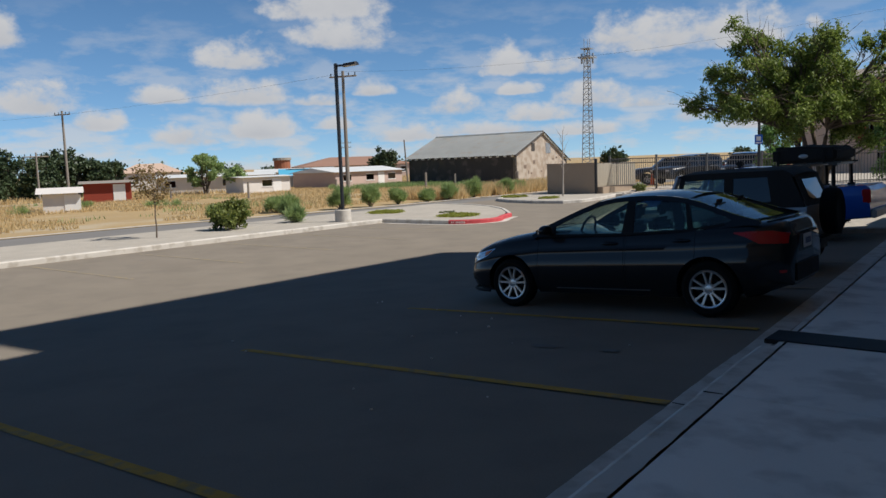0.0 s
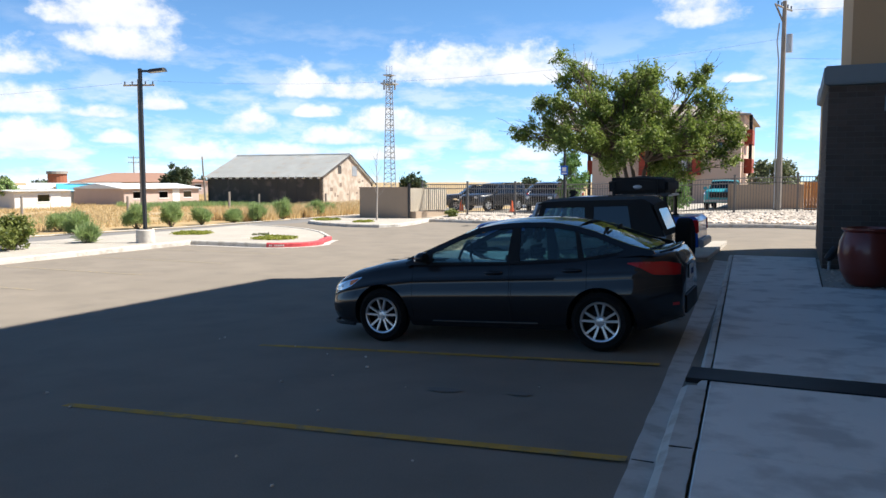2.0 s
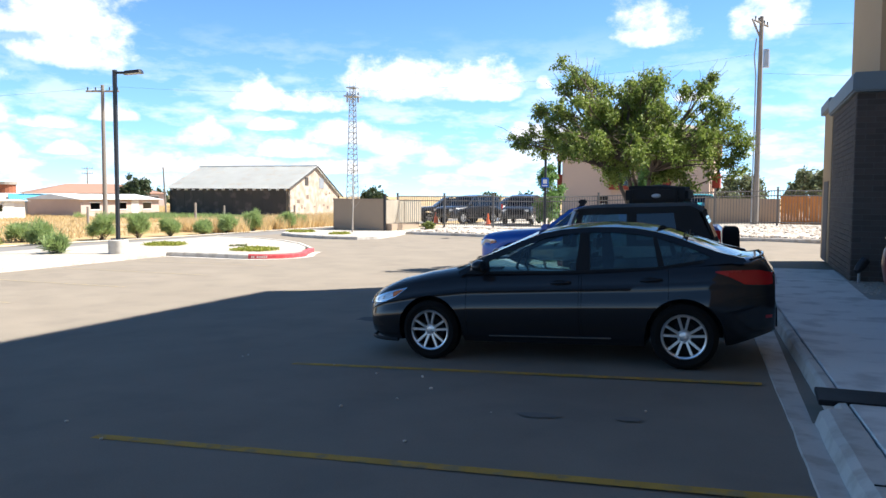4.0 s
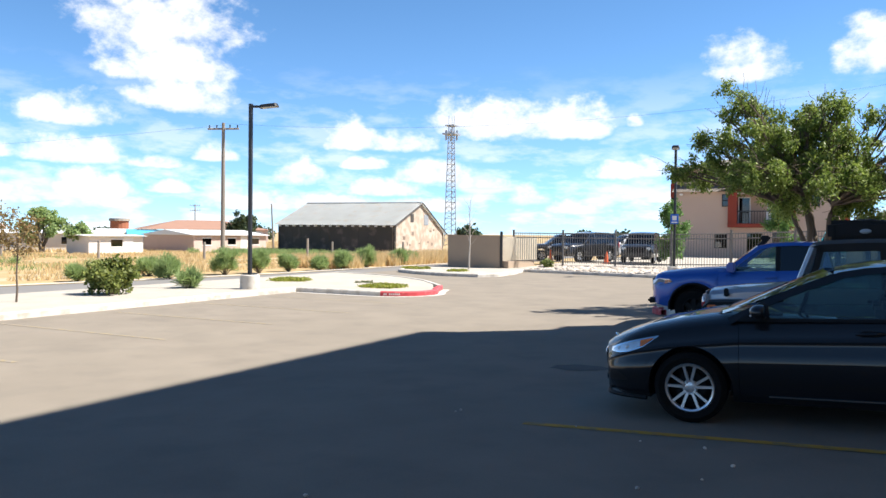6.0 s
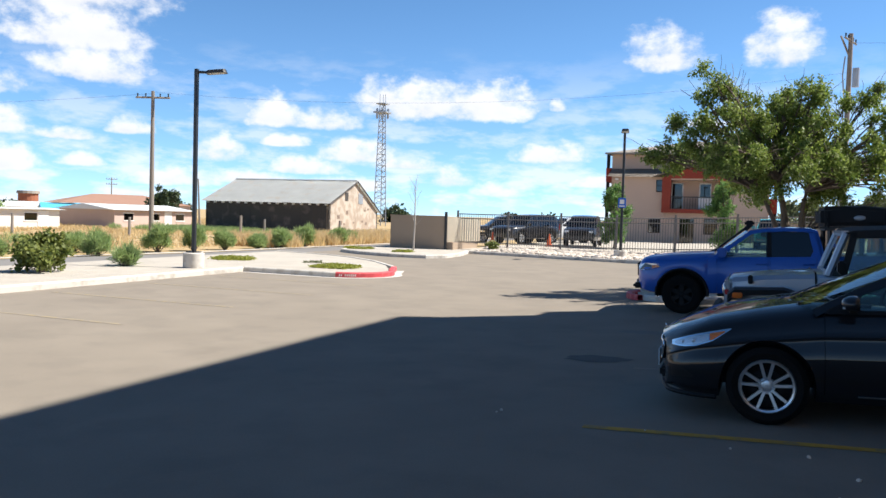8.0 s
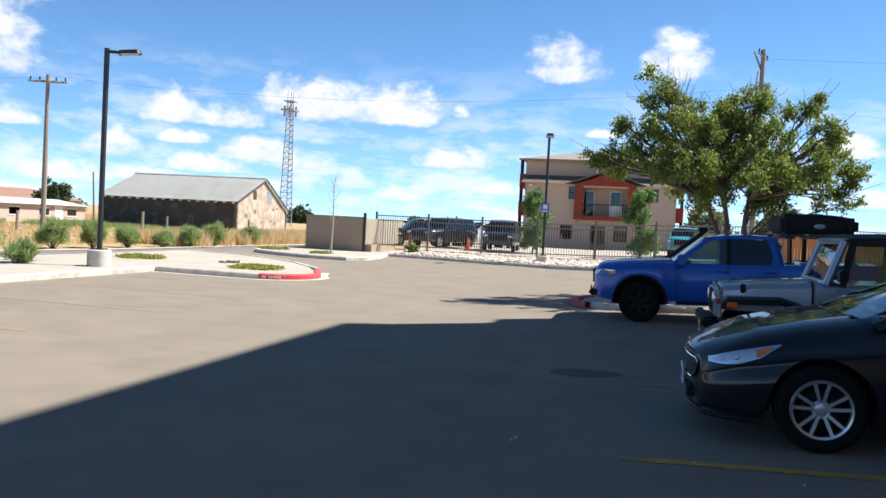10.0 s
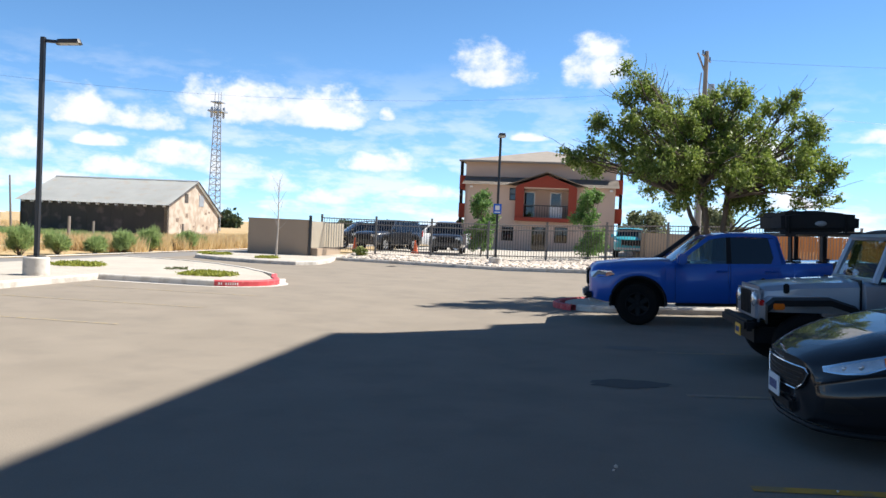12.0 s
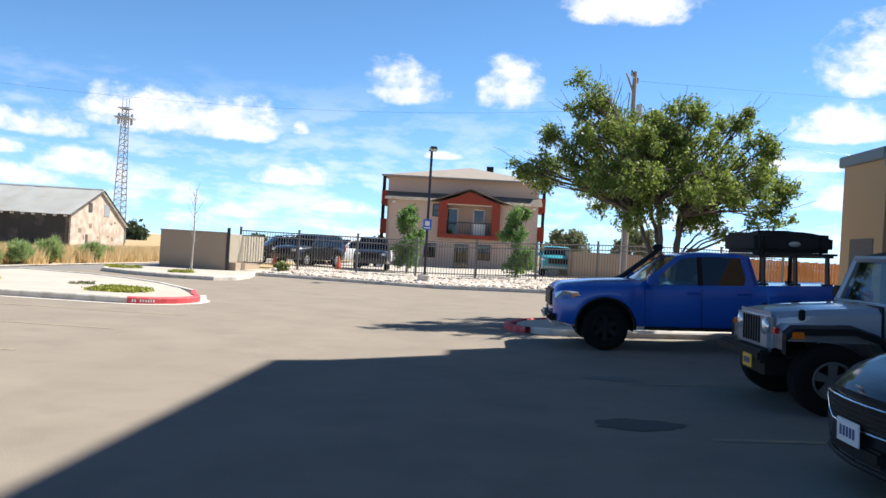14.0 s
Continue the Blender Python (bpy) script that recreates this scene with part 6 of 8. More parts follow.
# ------------------------------------------------ blue crew-cab pickup with a rack and folded tent
def build_pickup(name, at, mat, label, rack=False, scale=Vector((1, 1, 1)), glass=None, r_tyre=0.4, rim=PLASTIC, simple=False, group=""):
    glass = glass or TINTED
    car = empty(name, at @ Matrix.Diagonal((*scale, 1)), label, "pickup truck", group)
    top = [(-2.5, 1.05), (-2.46, 1.12), (-2.36, 1.18), (-1.8, 1.24), (-1.0, 1.27), (-0.85, 1.2), (0.9, 1.2), (1.0, 1.19), (2.8, 1.2), (2.87, 1.1)]
    sho = [(-2.5, 0.98), (-2.42, 1.07), (-2.2, 1.11), (-1.6, 1.15), (-0.9, 1.17), (0.95, 1.19), (1.0, 1.2), (2.8, 1.23), (2.87, 1.15)]
    bot = [(-2.5, 0.5), (-2.2, 0.42), (-1.0, 0.42), (1.0, 0.42), (2.2, 0.48), (2.87, 0.52)]
    hw = [(-2.5, 0.68), (-2.46, 0.79), (-2.36, 0.87), (-2.2, 0.92), (-2.0, 0.95), (-1.2, 0.955), (-0.8, 0.92), (0.9, 0.92), (1.3, 0.95), (2.0, 0.95), (2.5, 0.93), (2.87, 0.9)]
    arches = [(-1.618, 0.42, 0.5), (1.618, 0.42, 0.5)]
    shell(car, mat, -2.5, 2.87, top, sho, bot, hw, 0.06, arches, [(-0.95, 0.0), (0.03, 0.86)], 0.08)
    for xc, zc, r in arches:
        arch_liner(car, xc, zc, r - 0.004, 0.92)
    yb, zb, lean = 0.86, 1.16, 0.3
    part("roof", roof_loft([(-0.35, 1.69), (-0.1, 1.735), (0.3, 1.75), (0.75, 1.73), (0.88, 1.69)], yb, zb, lean, 0.03), mat, car, smooth=True)
    for s in (-1, 1):
        bm = side_poly(bmesh.new(), strip_poly([(-1.05, 1.16), (-0.35, 1.7)], 0.075), s, yb, zb, lean, 0.06)
        part("front_pillar", bm, mat, car)
        bm = side_poly(bmesh.new(), strip_poly([(-0.35, 1.7), (-0.1, 1.745), (0.3, 1.76), (0.75, 1.74), (0.88, 1.7), (1.0, 1.19)], 0.07), s, yb, zb, lean, 0.06)
        part("roof_rail", bm, mat, car)
        bm = side_poly(bmesh.new(), [(-0.03, 1.16), (0.06, 1.16), (0.06, 1.7), (-0.02, 1.7)], s, yb, zb, lean, 0.04)
        part("centre_pillar", bm, PLASTIC, car)
        bm = side_poly(bmesh.new(), [(0.74, 1.16), (0.98, 1.16), (0.88, 1.66), (0.72, 1.66), (0.8, 1.3)], s, yb, zb, lean, 0.05)
        part("rear_pillar", bm, mat, car)
        bm = side_poly(bmesh.new(), [(-0.9, 1.17), (-0.33, 1.63), (-0.02, 1.68), (-0.02, 1.17)], s, yb, zb, lean, 0.006, -0.015)
        part("side_window", bm, CAR_GLASS if not simple else glass, car).visible_shadow = False
        bm = side_poly(bmesh.new(), [(0.05, 1.17), (0.05, 1.69), (0.72, 1.66), (0.79, 1.3), (0.75, 1.17)], s, yb, zb, lean, 0.006, -0.015)
        part("side_window", bm, glass, car).visible_shadow = False
        part("door_mirror", boxes(((-0.93, s * 1.03 - 0.1, 1.17), (-0.76, s * 1.03 + 0.1, 1.37)), ((-0.85, s * 0.9 - 0.08, 1.2), (-0.8, s * 0.9 + 0.08, 1.25)), bevel=0.03), mat, car, smooth=True)
        bm = bmesh.new()
        loop = [bm.verts.new((x, s * (y + 0.012), z)) for x, y, z in ((-2.475, 0.755, 1.0), (-2.47, 0.785, 0.9), (-2.34, 0.885, 0.9), (-2.05, 0.945, 0.965), (-2.1, 0.93, 1.03), (-2.34, 0.862, 1.045))]
        bm.faces.new(loop)
        ret = bmesh.ops.extrude_face_region(bm, geom=bm.faces[:])
        for g in ret["geom"]:
            if isinstance(g, bmesh.types.BMVert):
                g.co += Vector((0.06, -s * 0.07, 0))
        hl = part("headlight", bm, LAMP_CLEAR, car)
        if not simple:
            bm = bmesh.new()
            loop = [bm.verts.new((x, s * (y + 0.018), z)) for x, y, z in ((-2.2, 0.925, 0.93), (-2.06, 0.945, 0.965), (-2.1, 0.935, 1.015), (-2.2, 0.912, 1.0))]
            bm.faces.new(loop)
            part("turn_signal", bm, AMBER, hl)
            for xh in (-0.12, 0.72):
                part("door_handle", boxes(((xh - 0.11, s * 0.925 - 0.02, 1.03), (xh + 0.11, s * 0.925 + 0.035, 1.065)), bevel=0.012), mat, car, smooth=True)
            # moulded flare lips round the arches
            for xc in (-1.618, 1.618):
                bm = bmesh.new()
                tube(bm, [(xc + 0.505 * math.cos(radians(a)), s * 0.94, 0.42 + 0.505 * math.sin(radians(a))) for a in range(-5, 186, 10)], 0.028, 6)
                part("arch_flare", bm, PLASTIC, car, smooth=True)
            part("fog_recess", boxes(((-2.515, s * 0.56 - 0.1, 0.6), (-2.4, s * 0.56 + 0.06, 0.74)), bevel=0.03), PLASTIC, car)
            part("side_step", boxes(((-0.95, s * 0.9 - 0.05, 0.38), (0.95, s * 0.9 + 0.05, 0.44)), bevel=0.02), PLASTIC, car)
            seat_at(car, -0.05, s * 0.38, 0.78)
            seat_at(car, 0.5, s * 0.38, 0.78)
        part("taillight", boxes(((2.72, s * 0.89 - 0.03, 0.85), (2.89, s * 0.89 + 0.03, 1.15)), bevel=0.02), TAIL_RED, car)
        for xc in (-1.618, 1.618):
            wheel_at(car, xc, s * 0.94, r_tyre, r_tyre, 0.225, s, 0.26, 6, rim, False, 28)
    part("windscreen", pane_between(bmesh.new(), (-1.03, 1.2, 0.8), (-0.37, 1.69, 0.7), 8, 0.08), CAR_GLASS if not simple else glass, car, smooth=True).visible_shadow = False
    part("rear_window", pane_between(bmesh.new(), (0.98, 1.22, 0.76), (0.89, 1.68, 0.68), 4, -0.02), glass, car).visible_shadow = False
    part("grille", boxes(((-2.54, -0.58, 0.72), (-2.44, 0.58, 1.07)), bevel=0.04), PLASTIC, car, "black mesh grille")
    bm = boxes(((-2.6, -0.8, 0.5), (-2.42, 0.8, 0.62)), bevel=0.035)
    part("front_bumper", bm, PLASTIC if not simple else GREY_METAL, car, smooth=True)
    part("rear_bumper", boxes(((2.86, -0.85, 0.52), (2.98, 0.85, 0.7)), bevel=0.03), GREY_METAL, car)
    part("dashboard", boxes(((-1.0, -0.75, 1.0), (-0.6, 0.75, 1.22)), bevel=0.05), PLASTIC, car)
    if not simple:
        part("skid_plate", boxes(((-2.5, -0.5, 0.38), (-2.2, 0.5, 0.5)), bevel=0.03), GREY_METAL, car)
        bm = bmesh.new()
        for k in range(5):
            box(bm, (-2.545, -0.46, 0.76 + k * 0.055), (-2.53, 0.46, 0.775 + k * 0.055))
        part("grille_bar", bm, BLACK_METAL, car)
        plate_on(car, -2.61, 0.0, 0.5, 0.3, 0.15, PLATE_WHITE, PLATE_INK)
        # snorkel up the far pillar
        bm = bmesh.new()
        tube(bm, [(-1.45, 0.94, 1.1), (-1.15, 0.98, 1.2), (-1.0, 0.96, 1.28), (-0.45, 0.84, 1.72), (-0.33, 0.82, 1.84)], [0.05, 0.055, 0.05, 0.05, 0.055], 8)
        box(bm, (-0.46, 0.75, 1.8), (-0.26, 0.89, 1.92), 0.03)
        part("snorkel", bm, PLASTIC, car, "black air-intake snorkel", smooth=True)
    if rack:
        bm = bmesh.new()
        for xr in (1.08, 1.62, 2.16):
            for s in (-1, 1):
                tube(bm, [(xr, s * 0.82, 1.22), (xr, s * 0.8, 1.72)], 0.042, 4)
                box(bm, (xr - 0.08, s * 0.81 - 0.04, 1.21), (xr + 0.08, s * 0.81 + 0.04, 1.25))
            box(bm, (xr - 0.09, -0.84, 1.7), (xr + 0.09, 0.84, 1.76))
        for s in (-1, 1):
            box(bm, (0.9, s * 0.8 - 0.03, 1.74), (2.32, s * 0.8 + 0.03, 1.78))
        part("bed_rack", bm, BLACK_METAL, car, "black steel bed rack")
    return car


pickup = build_pickup("pickup_truck", car_pose(-3.495, 18.35), BLUE_PAINT, "bright blue lifted crew-cab pickup with black bed rack and snorkel", True, Vector((0.92, 0.95, 0.9)))
tent_m = car_pose(-3.495, 18.35) @ Matrix.Diagonal((0.92, 0.95, 0.9, 1))
bm = bmesh.new()
box(bm, (0.92, -0.88, 1.785), (2.24, 0.88, 2.12), 0.07)
bmesh.ops.subdivide_edges(bm, edges=[e for e in bm.edges if e.calc_length() > 0.5], cuts=6, use_grid_fill=True)
for v in bm.verts:
    n = noise.noise(v.co * 2.6)
    if v.co.z > 1.95:
        v.co.z += 0.05 * n + 0.05 * math.cos((v.co.x - 1.45) * 2.2)
    v.co.y += 0.02 * n
    v.co.x += 0.015 * noise.noise(v.co * 3.1 + Vector((5, 0, 0)))
tent = part("rooftop_tent", bm, CANVAS, None, smooth=True)
tent.matrix_world = tent_m
tagged(tent, "folded rooftop tent in a black canvas cover on a bed rack", "rooftop tent")
for xs in (1.05, 2.0):
    bm = boxes(((xs - 0.02, -0.9, 1.76), (xs + 0.02, -0.875, 2.08)), ((xs - 0.03, -0.91, 1.9), (xs + 0.03, -0.89, 1.96)))
    part("strap", bm, PLASTIC, tent)
bm = bmesh.new()
bmesh.ops.create_uvsphere(bm, u_segments=12, v_segments=6, radius=0.07, matrix=Matrix.Translation((1.58, -0.88, 1.94)) @ Matrix.Diagonal((1.5, 0.2, 0.7, 1)))
part("patch", bm, GREY_METAL, tent, "small pale badge patch")


# ------------------------------------------------ silver open-body 4x4 with a black soft top
def build_offroader():
    car = empty("off_road_vehicle", car_pose(-2.4, 13.35) @ Matrix.Diagonal((0.97, 0.97, 0.92, 1)), "silver two-door off-roader with black soft top and spare wheel", "off-road vehicle")
    # tub
    bm = bmesh.new()
    xs = sorted({-0.62, -0.45, 0.1, 0.6, 1.7} | {round(1.19 + 0.46 * math.cos(radians(a)), 3) for a in range(0, 181, 15)})
    for s in (-1, 1):
        prev = None
        for x in xs:
            zb = 0.52
            if abs(x - 1.19) <= 0.46:
                zb = max(zb, 0.42 + math.sqrt(max(0.46 ** 2 - (x - 1.19) ** 2, 0)))
            ring = [bm.verts.new((x, s * y, z)) for y, z in ((0.0, zb), (0.76, zb), (0.78, zb + 0.04), (0.79, 0.95), (0.77, 1.09), (0.74, 1.11), (0.0, 1.1))]
            if prev:
                for k in range(6):
                    bm.faces.new((prev[k], ring[k], ring[k + 1], prev[k + 1]))
            else:
                bm.faces.new(ring)
            prev = ring
        bm.faces.new(prev)
    part("tub", bm, SILVER_PAINT, car, smooth=True)
    # hood
    bm = bmesh.new()
    prev = None
    for x, w, z in ((-1.64, 0.47, 1.03), (-1.6, 0.5, 1.06), (-1.2, 0.54, 1.1), (-0.62, 0.64, 1.13), (-0.45, 0.7, 1.13)):
        ring = [bm.verts.new((x, y, zz)) for y, zz in ((-w, 0.75), (-w, z - 0.06), (-w + 0.06, z), (-w * 0.4, z + 0.03), (w * 0.4, z + 0.03), (w - 0.06, z), (w, z - 0.06), (w, 0.75))]
        if prev:
            for k in range(7):
                bm.faces.new((prev[k], ring[k], ring[k + 1], prev[k + 1]))
        prev = ring
    part("hood", bm, SILVER_PAINT, car, smooth=True)
    part("hood_seam", boxes(((-0.64, -0.66, 0.8), (-0.625, 0.66, 1.155))), PLASTIC, car)
    # grille with seven slots and round lamps
    bm = boxes(((-1.71, -0.52, 0.62), (-1.62, 0.52, 1.06)), bevel=0.05)
    g = part("grille", bm, SILVER_PAINT, car, smooth=True)
    for k in range(7):
        yk = (k - 3) * 0.082
        part("grille_slot", boxes(((-1.722, yk - 0.022, 0.7), (-1.69, yk + 0.022, 1.0)), bevel=0.008), PLASTIC, g)
    for s in (-1, 1):
        bm = bmesh.new()
        bmesh.ops.create_uvsphere(bm, u_segments=18, v_segments=10, radius=0.095, matrix=Matrix.Translation((-1.7, s * 0.4, 0.9)) @ Matrix.Diagonal((0.4, 1, 1, 1)))
        part("headlight", bm, LAMP_CLEAR, car, smooth=True)
        part("turn_signal", boxes(((-1.70, s * 0.62 - 0.06, 0.84), (-1.65, s * 0.62 + 0.06, 0.91)), bevel=0.01), TAIL_RED if s < 0 else AMBER, car)
        part("side_marker", boxes(((-1.6, s * 0.86 - 0.015, 0.81), (-1.48, s * 0.86 + 0.015, 0.885)), bevel=0.01), AMBER, car, "amber side marker")
        # flat front wing and its black flare
        bm = bmesh.new()
        prof = [(-1.66, 0.74), (-1.66, 0.88), (-1.58, 0.95), (-1.0, 0.96), (-0.72, 0.86), (-0.55, 0.6)]
        inner, outer = [], []
        for x, z in prof:
            inner.append(bm.verts.new((x, s * 0.45, z)))
            outer.append(bm.verts.new((x, s * 0.76, z - 0.01)))
        for k in range(len(prof) - 1):
            bm.faces.new((inner[k], inner[k + 1], outer[k + 1], outer[k]))
        ret = bmesh.ops.extrude_face_region(bm, geom=bm.faces[:])
        for q in ret["geom"]:
            if isinstance(q, bmesh.types.BMVert):
                q.co.z -= 0.05
        part("front_wing", bm, SILVER_PAINT, car, smooth=True)
        bm = bmesh.new()
        rows = [[bm.verts.new((x, s * y, z + dz)) for x, z in prof] for y, dz in ((0.755, 0.0), (0.86, -0.03), (0.865, -0.1), (0.76, -0.09))]
        for a, b in zip(rows, rows[1:]):
            for k in range(len(prof) - 1):
                bm.faces.new((a[k], a[k + 1], b[k + 1], b[k]))
        part("wing_flare", bm, PLASTIC, car, smooth=True)
        bm = bmesh.new()
        tube(bm, [(1.19 + 0.47 * math.cos(radians(a)), s * 0.83, 0.42 + 0.47 * math.sin(radians(a))) for a in range(0, 181, 12)], 0.05, 6)
        part("rear_flare", bm, PLASTIC, car, smooth=True)
        # door with its handle, half glass in vinyl
        d = part("door", boxes(((-0.4, s * 0.79 - 0.012, 0.62), (0.5, s * 0.79 + 0.012, 1.08)), bevel=0.01), SILVER_PAINT, car)
        part("door_handle", boxes(((0.3, s * 0.81 - 0.015, 0.92), (0.42, s * 0.81 + 0.02, 0.96)), bevel=0.008), PLASTIC, d)
        part("door_mirror", boxes(((-0.42, s * 0.95 - 0.09, 1.16), (-0.33, s * 0.95 + 0.09, 1.32)), ((-0.4, s * 0.83 - 0.08, 1.17), (-0.37, s * 0.83 + 0.08, 1.2)), bevel=0.02), PLASTIC, car, smooth=True)
        # soft top side: bars round the two clear panels
        yb, zb, lean = 0.76, 1.1, 0.16
        bm = bmesh.new()
        side_poly(bm, [(-0.37, 1.1), (-0.3, 1.1), (-0.18, 1.6), (-0.18, 1.68), (-0.25, 1.66)], s, yb, zb, lean, 0.03)
        side_poly(bm, [(-0.26, 1.6), (-0.2, 1.7), (1.35, 1.7), (1.5, 1.6)], s, yb, zb, lean, 0.04)
        side_poly(bm, [(0.46, 1.1), (0.6, 1.1), (0.6, 1.62), (0.46, 1.62)], s, yb, zb, lean, 0.03)
        side_poly(bm, [(1.2, 1.1), (1.68, 1.1), (1.46, 1.62), (1.12, 1.62)], s, yb, zb, lean, 0.03)
        side_poly(bm, [(0.58, 1.1), (1.22, 1.1), (1.22, 1.2), (0.58, 1.2)], s, yb, zb, lean, 0.03)
        part("soft_top_side", bm, CANVAS, car)
        bm = side_poly(bmesh.new(), [(-0.3, 1.11), (-0.18, 1.6), (0.47, 1.61), (0.47, 1.11)], s, yb, zb, lean, 0.005, -0.012)
        part("door_window", bm, CAR_GLASS, car).visible_shadow = False
        bm = side_poly(bmesh.new(), [(0.6, 1.2), (0.6, 1.6), (1.13, 1.6), (1.21, 1.2)], s, yb, zb, lean, 0.005, -0.012)
        part("rear_side_window", bm, TINTED, car).visible_shadow = False
        for xc in (-1.19, 1.19):
            wheel_at(car, xc, s * 0.86, 0.38, 0.38, 0.2, s, 0.25, 5, FENCE_METAL, False, 28)
        part("hood_latch", boxes(((-1.42, s * 0.56 - 0.02, 0.98), (-1.36, s * 0.56 + 0.03, 1.1)), bevel=0.012), PLASTIC, car, "black rubber hood latch")
        seat_at(car, 0.05, s * 0.36, 0.75)
        part("taillight", boxes(((1.69, s * 0.68 - 0.06, 0.8), (1.74, s * 0.68 + 0.06, 0.95)), bevel=0.01), TAIL_RED, car)
    # windscreen frame
    bm = bmesh.new()
    for s in (-1, 1):
        tube(bm, [(-0.5, s * 0.7, 1.12), (-0.3, s * 0.65, 1.66)], 0.045, 6)
    tube(bm, [(-0.3, -0.66, 1.66), (-0.3, 0.66, 1.66)], 0.045, 6)
    tube(bm, [(-0.5, -0.7, 1.14), (-0.5, 0.7, 1.14)], 0.04, 6)
    part("windscreen_frame", bm, SILVER_PAINT, car, "silver windscreen frame", smooth=True)
    part("windscreen", pane_between(bmesh.new(), (-0.5, 1.15, 0.68), (-0.31, 1.64, 0.63), 4, 0.0), CAR_GLASS, car).visible_shadow = False
    part("soft_top", roof_loft([(-0.32, 1.67), (-0.2, 1.7), (0.2, 1.71), (0.55, 1.705), (0.95, 1.7), (1.38, 1.69), (1.52, 1.6)], 0.76, 1.1, 0.16, 0.05, 0.03), CANVAS, car, "black canvas soft top", smooth=True)
    curtain = part("rear_curtain", pane_between(bmesh.new(), (1.69, 1.1, 0.74), (1.5, 1.62, 0.67), 4, 0.0), CANVAS, car, "black canvas rear curtain")
    part("rear_pane", pane_between(bmesh.new(), (1.672, 1.2, 0.44), (1.551, 1.53, 0.42), 4, 0.0), TINTED, curtain).visible_shadow = False
    bm = bmesh.new()
    for s in (-1, 1):
        tube(bm, [(0.55, s * 0.6, 0.9), (0.55, s * 0.58, 1.55), (1.4, s * 0.58, 1.5), (1.55, s * 0.6, 1.0)], 0.035, 6)
    tube(bm, [(0.55, -0.58, 1.55), (0.55, 0.58, 1.55)], 0.035, 6)
    part("roll_bar", bm, PLASTIC, car)
    part("front_bumper", boxes(((-1.87, -0.7, 0.53), (-1.75, 0.7, 0.67)), bevel=0.03), PLASTIC, car, smooth=True)
    part("bumper_bracket", boxes(((-1.77, -0.4, 0.53), (-1.65, 0.4, 0.65))), PLASTIC, car)
    part("rear_bumper", boxes(((1.74, -0.7, 0.5), (1.86, 0.7, 0.62)), bevel=0.03), PLASTIC, car)
    plate_on(car, -1.88, -0.4, 0.46, 0.26, 0.14, PLATE_YELLOW, PLATE_INK)
    part("dashboard", boxes(((-0.48, -0.7, 0.95), (-0.25, 0.7, 1.12)), bevel=0.03), PLASTIC, car)
    part("underbody", boxes(((-1.7, -0.4, 0.36), (1.7, 0.4, 0.56))), PLASTIC, car)
    # spare wheel on the tailgate
    bm = bmesh.new()
    rings = []
    for r, x in ((0.19, 1.98), (0.3, 2.0), (0.36, 1.98), (0.38, 1.94), (0.38, 1.8), (0.36, 1.77), (0.19, 1.77)):
        rings.append([bm.verts.new((x, r * math.cos(2 * math.pi * k / 28), 0.98 + r * math.sin(2 * math.pi * k / 28))) for k in range(28)])
    for a, b in zip(rings, rings[1:]):
        for k in range(28):
            bm.faces.new((a[k], a[(k + 1) % 28], b[(k + 1) % 28], b[k]))
    bm.faces.new(rings[0])
    part("spare_tyre", bm, RUBBER, car, smooth=True)
    return car


build_offroader()
# ---------------------------------------------------------------- plants
def leaf_cloud(name, centers, spreads, count, size, mat, parent=None, seed=0, droop=0.3, flat=1.0, base=None, kind="", slim=0.34):
    """Many small pointed leaves round clump centres, in one mesh."""
    rs = np.random.RandomState(seed)
    centers, spreads = np.array(centers, float), np.array(spreads, float)
    w = spreads ** 2
    idx = rs.choice(len(centers), count, p=w / w.sum())
    off = rs.normal(size=(count, 3))
    off /= np.maximum(np.linalg.norm(off, axis=1, keepdims=True), 1e-6)
    off *= (rs.uniform(0, 1, (count, 1)) ** 0.45)
    # twigs: leaves gather along a few directions of each clump
    twig = rs.normal(size=(len(centers), 9, 3))
    twig /= np.linalg.norm(twig, axis=2, keepdims=True)
    pick = rs.randint(0, 9, count)
    along = twig[idx, pick] * rs.uniform(0.2, 1.25, (count, 1))
    mixf = (rs.uniform(size=(count, 1)) < 0.55)
    off = np.where(mixf, along + off * 0.16, off)
    off[:, 2] *= flat
    p = centers[idx] + off * spreads[idx][:, None]
    p[:, 2] -= droop * 0.15 * np.linalg.norm(off[:, :2], axis=1) * spreads[idx]
    d = rs.normal(size=(count, 3))
    d[:, 2] -= droop
    d /= np.linalg.norm(d, axis=1, keepdims=True)
    n = np.cross(d, rs.normal(size=(count, 3)))
    n /= np.maximum(np.linalg.norm(n, axis=1, keepdims=True), 1e-6)
    L = size * rs.uniform(0.6, 1.4, (count, 1))
    W = L * slim
    verts = np.stack([p, p + d * L * 0.5 + n * W, p + d * L, p + d * L * 0.5 - n * W], 1).reshape(-1, 3)
    if base is not None:
        verts[:, 2] = np.maximum(verts[:, 2], base)
    me = bpy.data.meshes.new(name)
    faces = np.arange(4 * count).reshape(-1, 4)
    me.from_pydata(verts.tolist(), [], faces.tolist())
    me.materials.append(mat)
    ob = new(name, me)
    if parent:
        ob.parent = parent
    if kind:
        tagged(ob, kind=kind)
    return ob


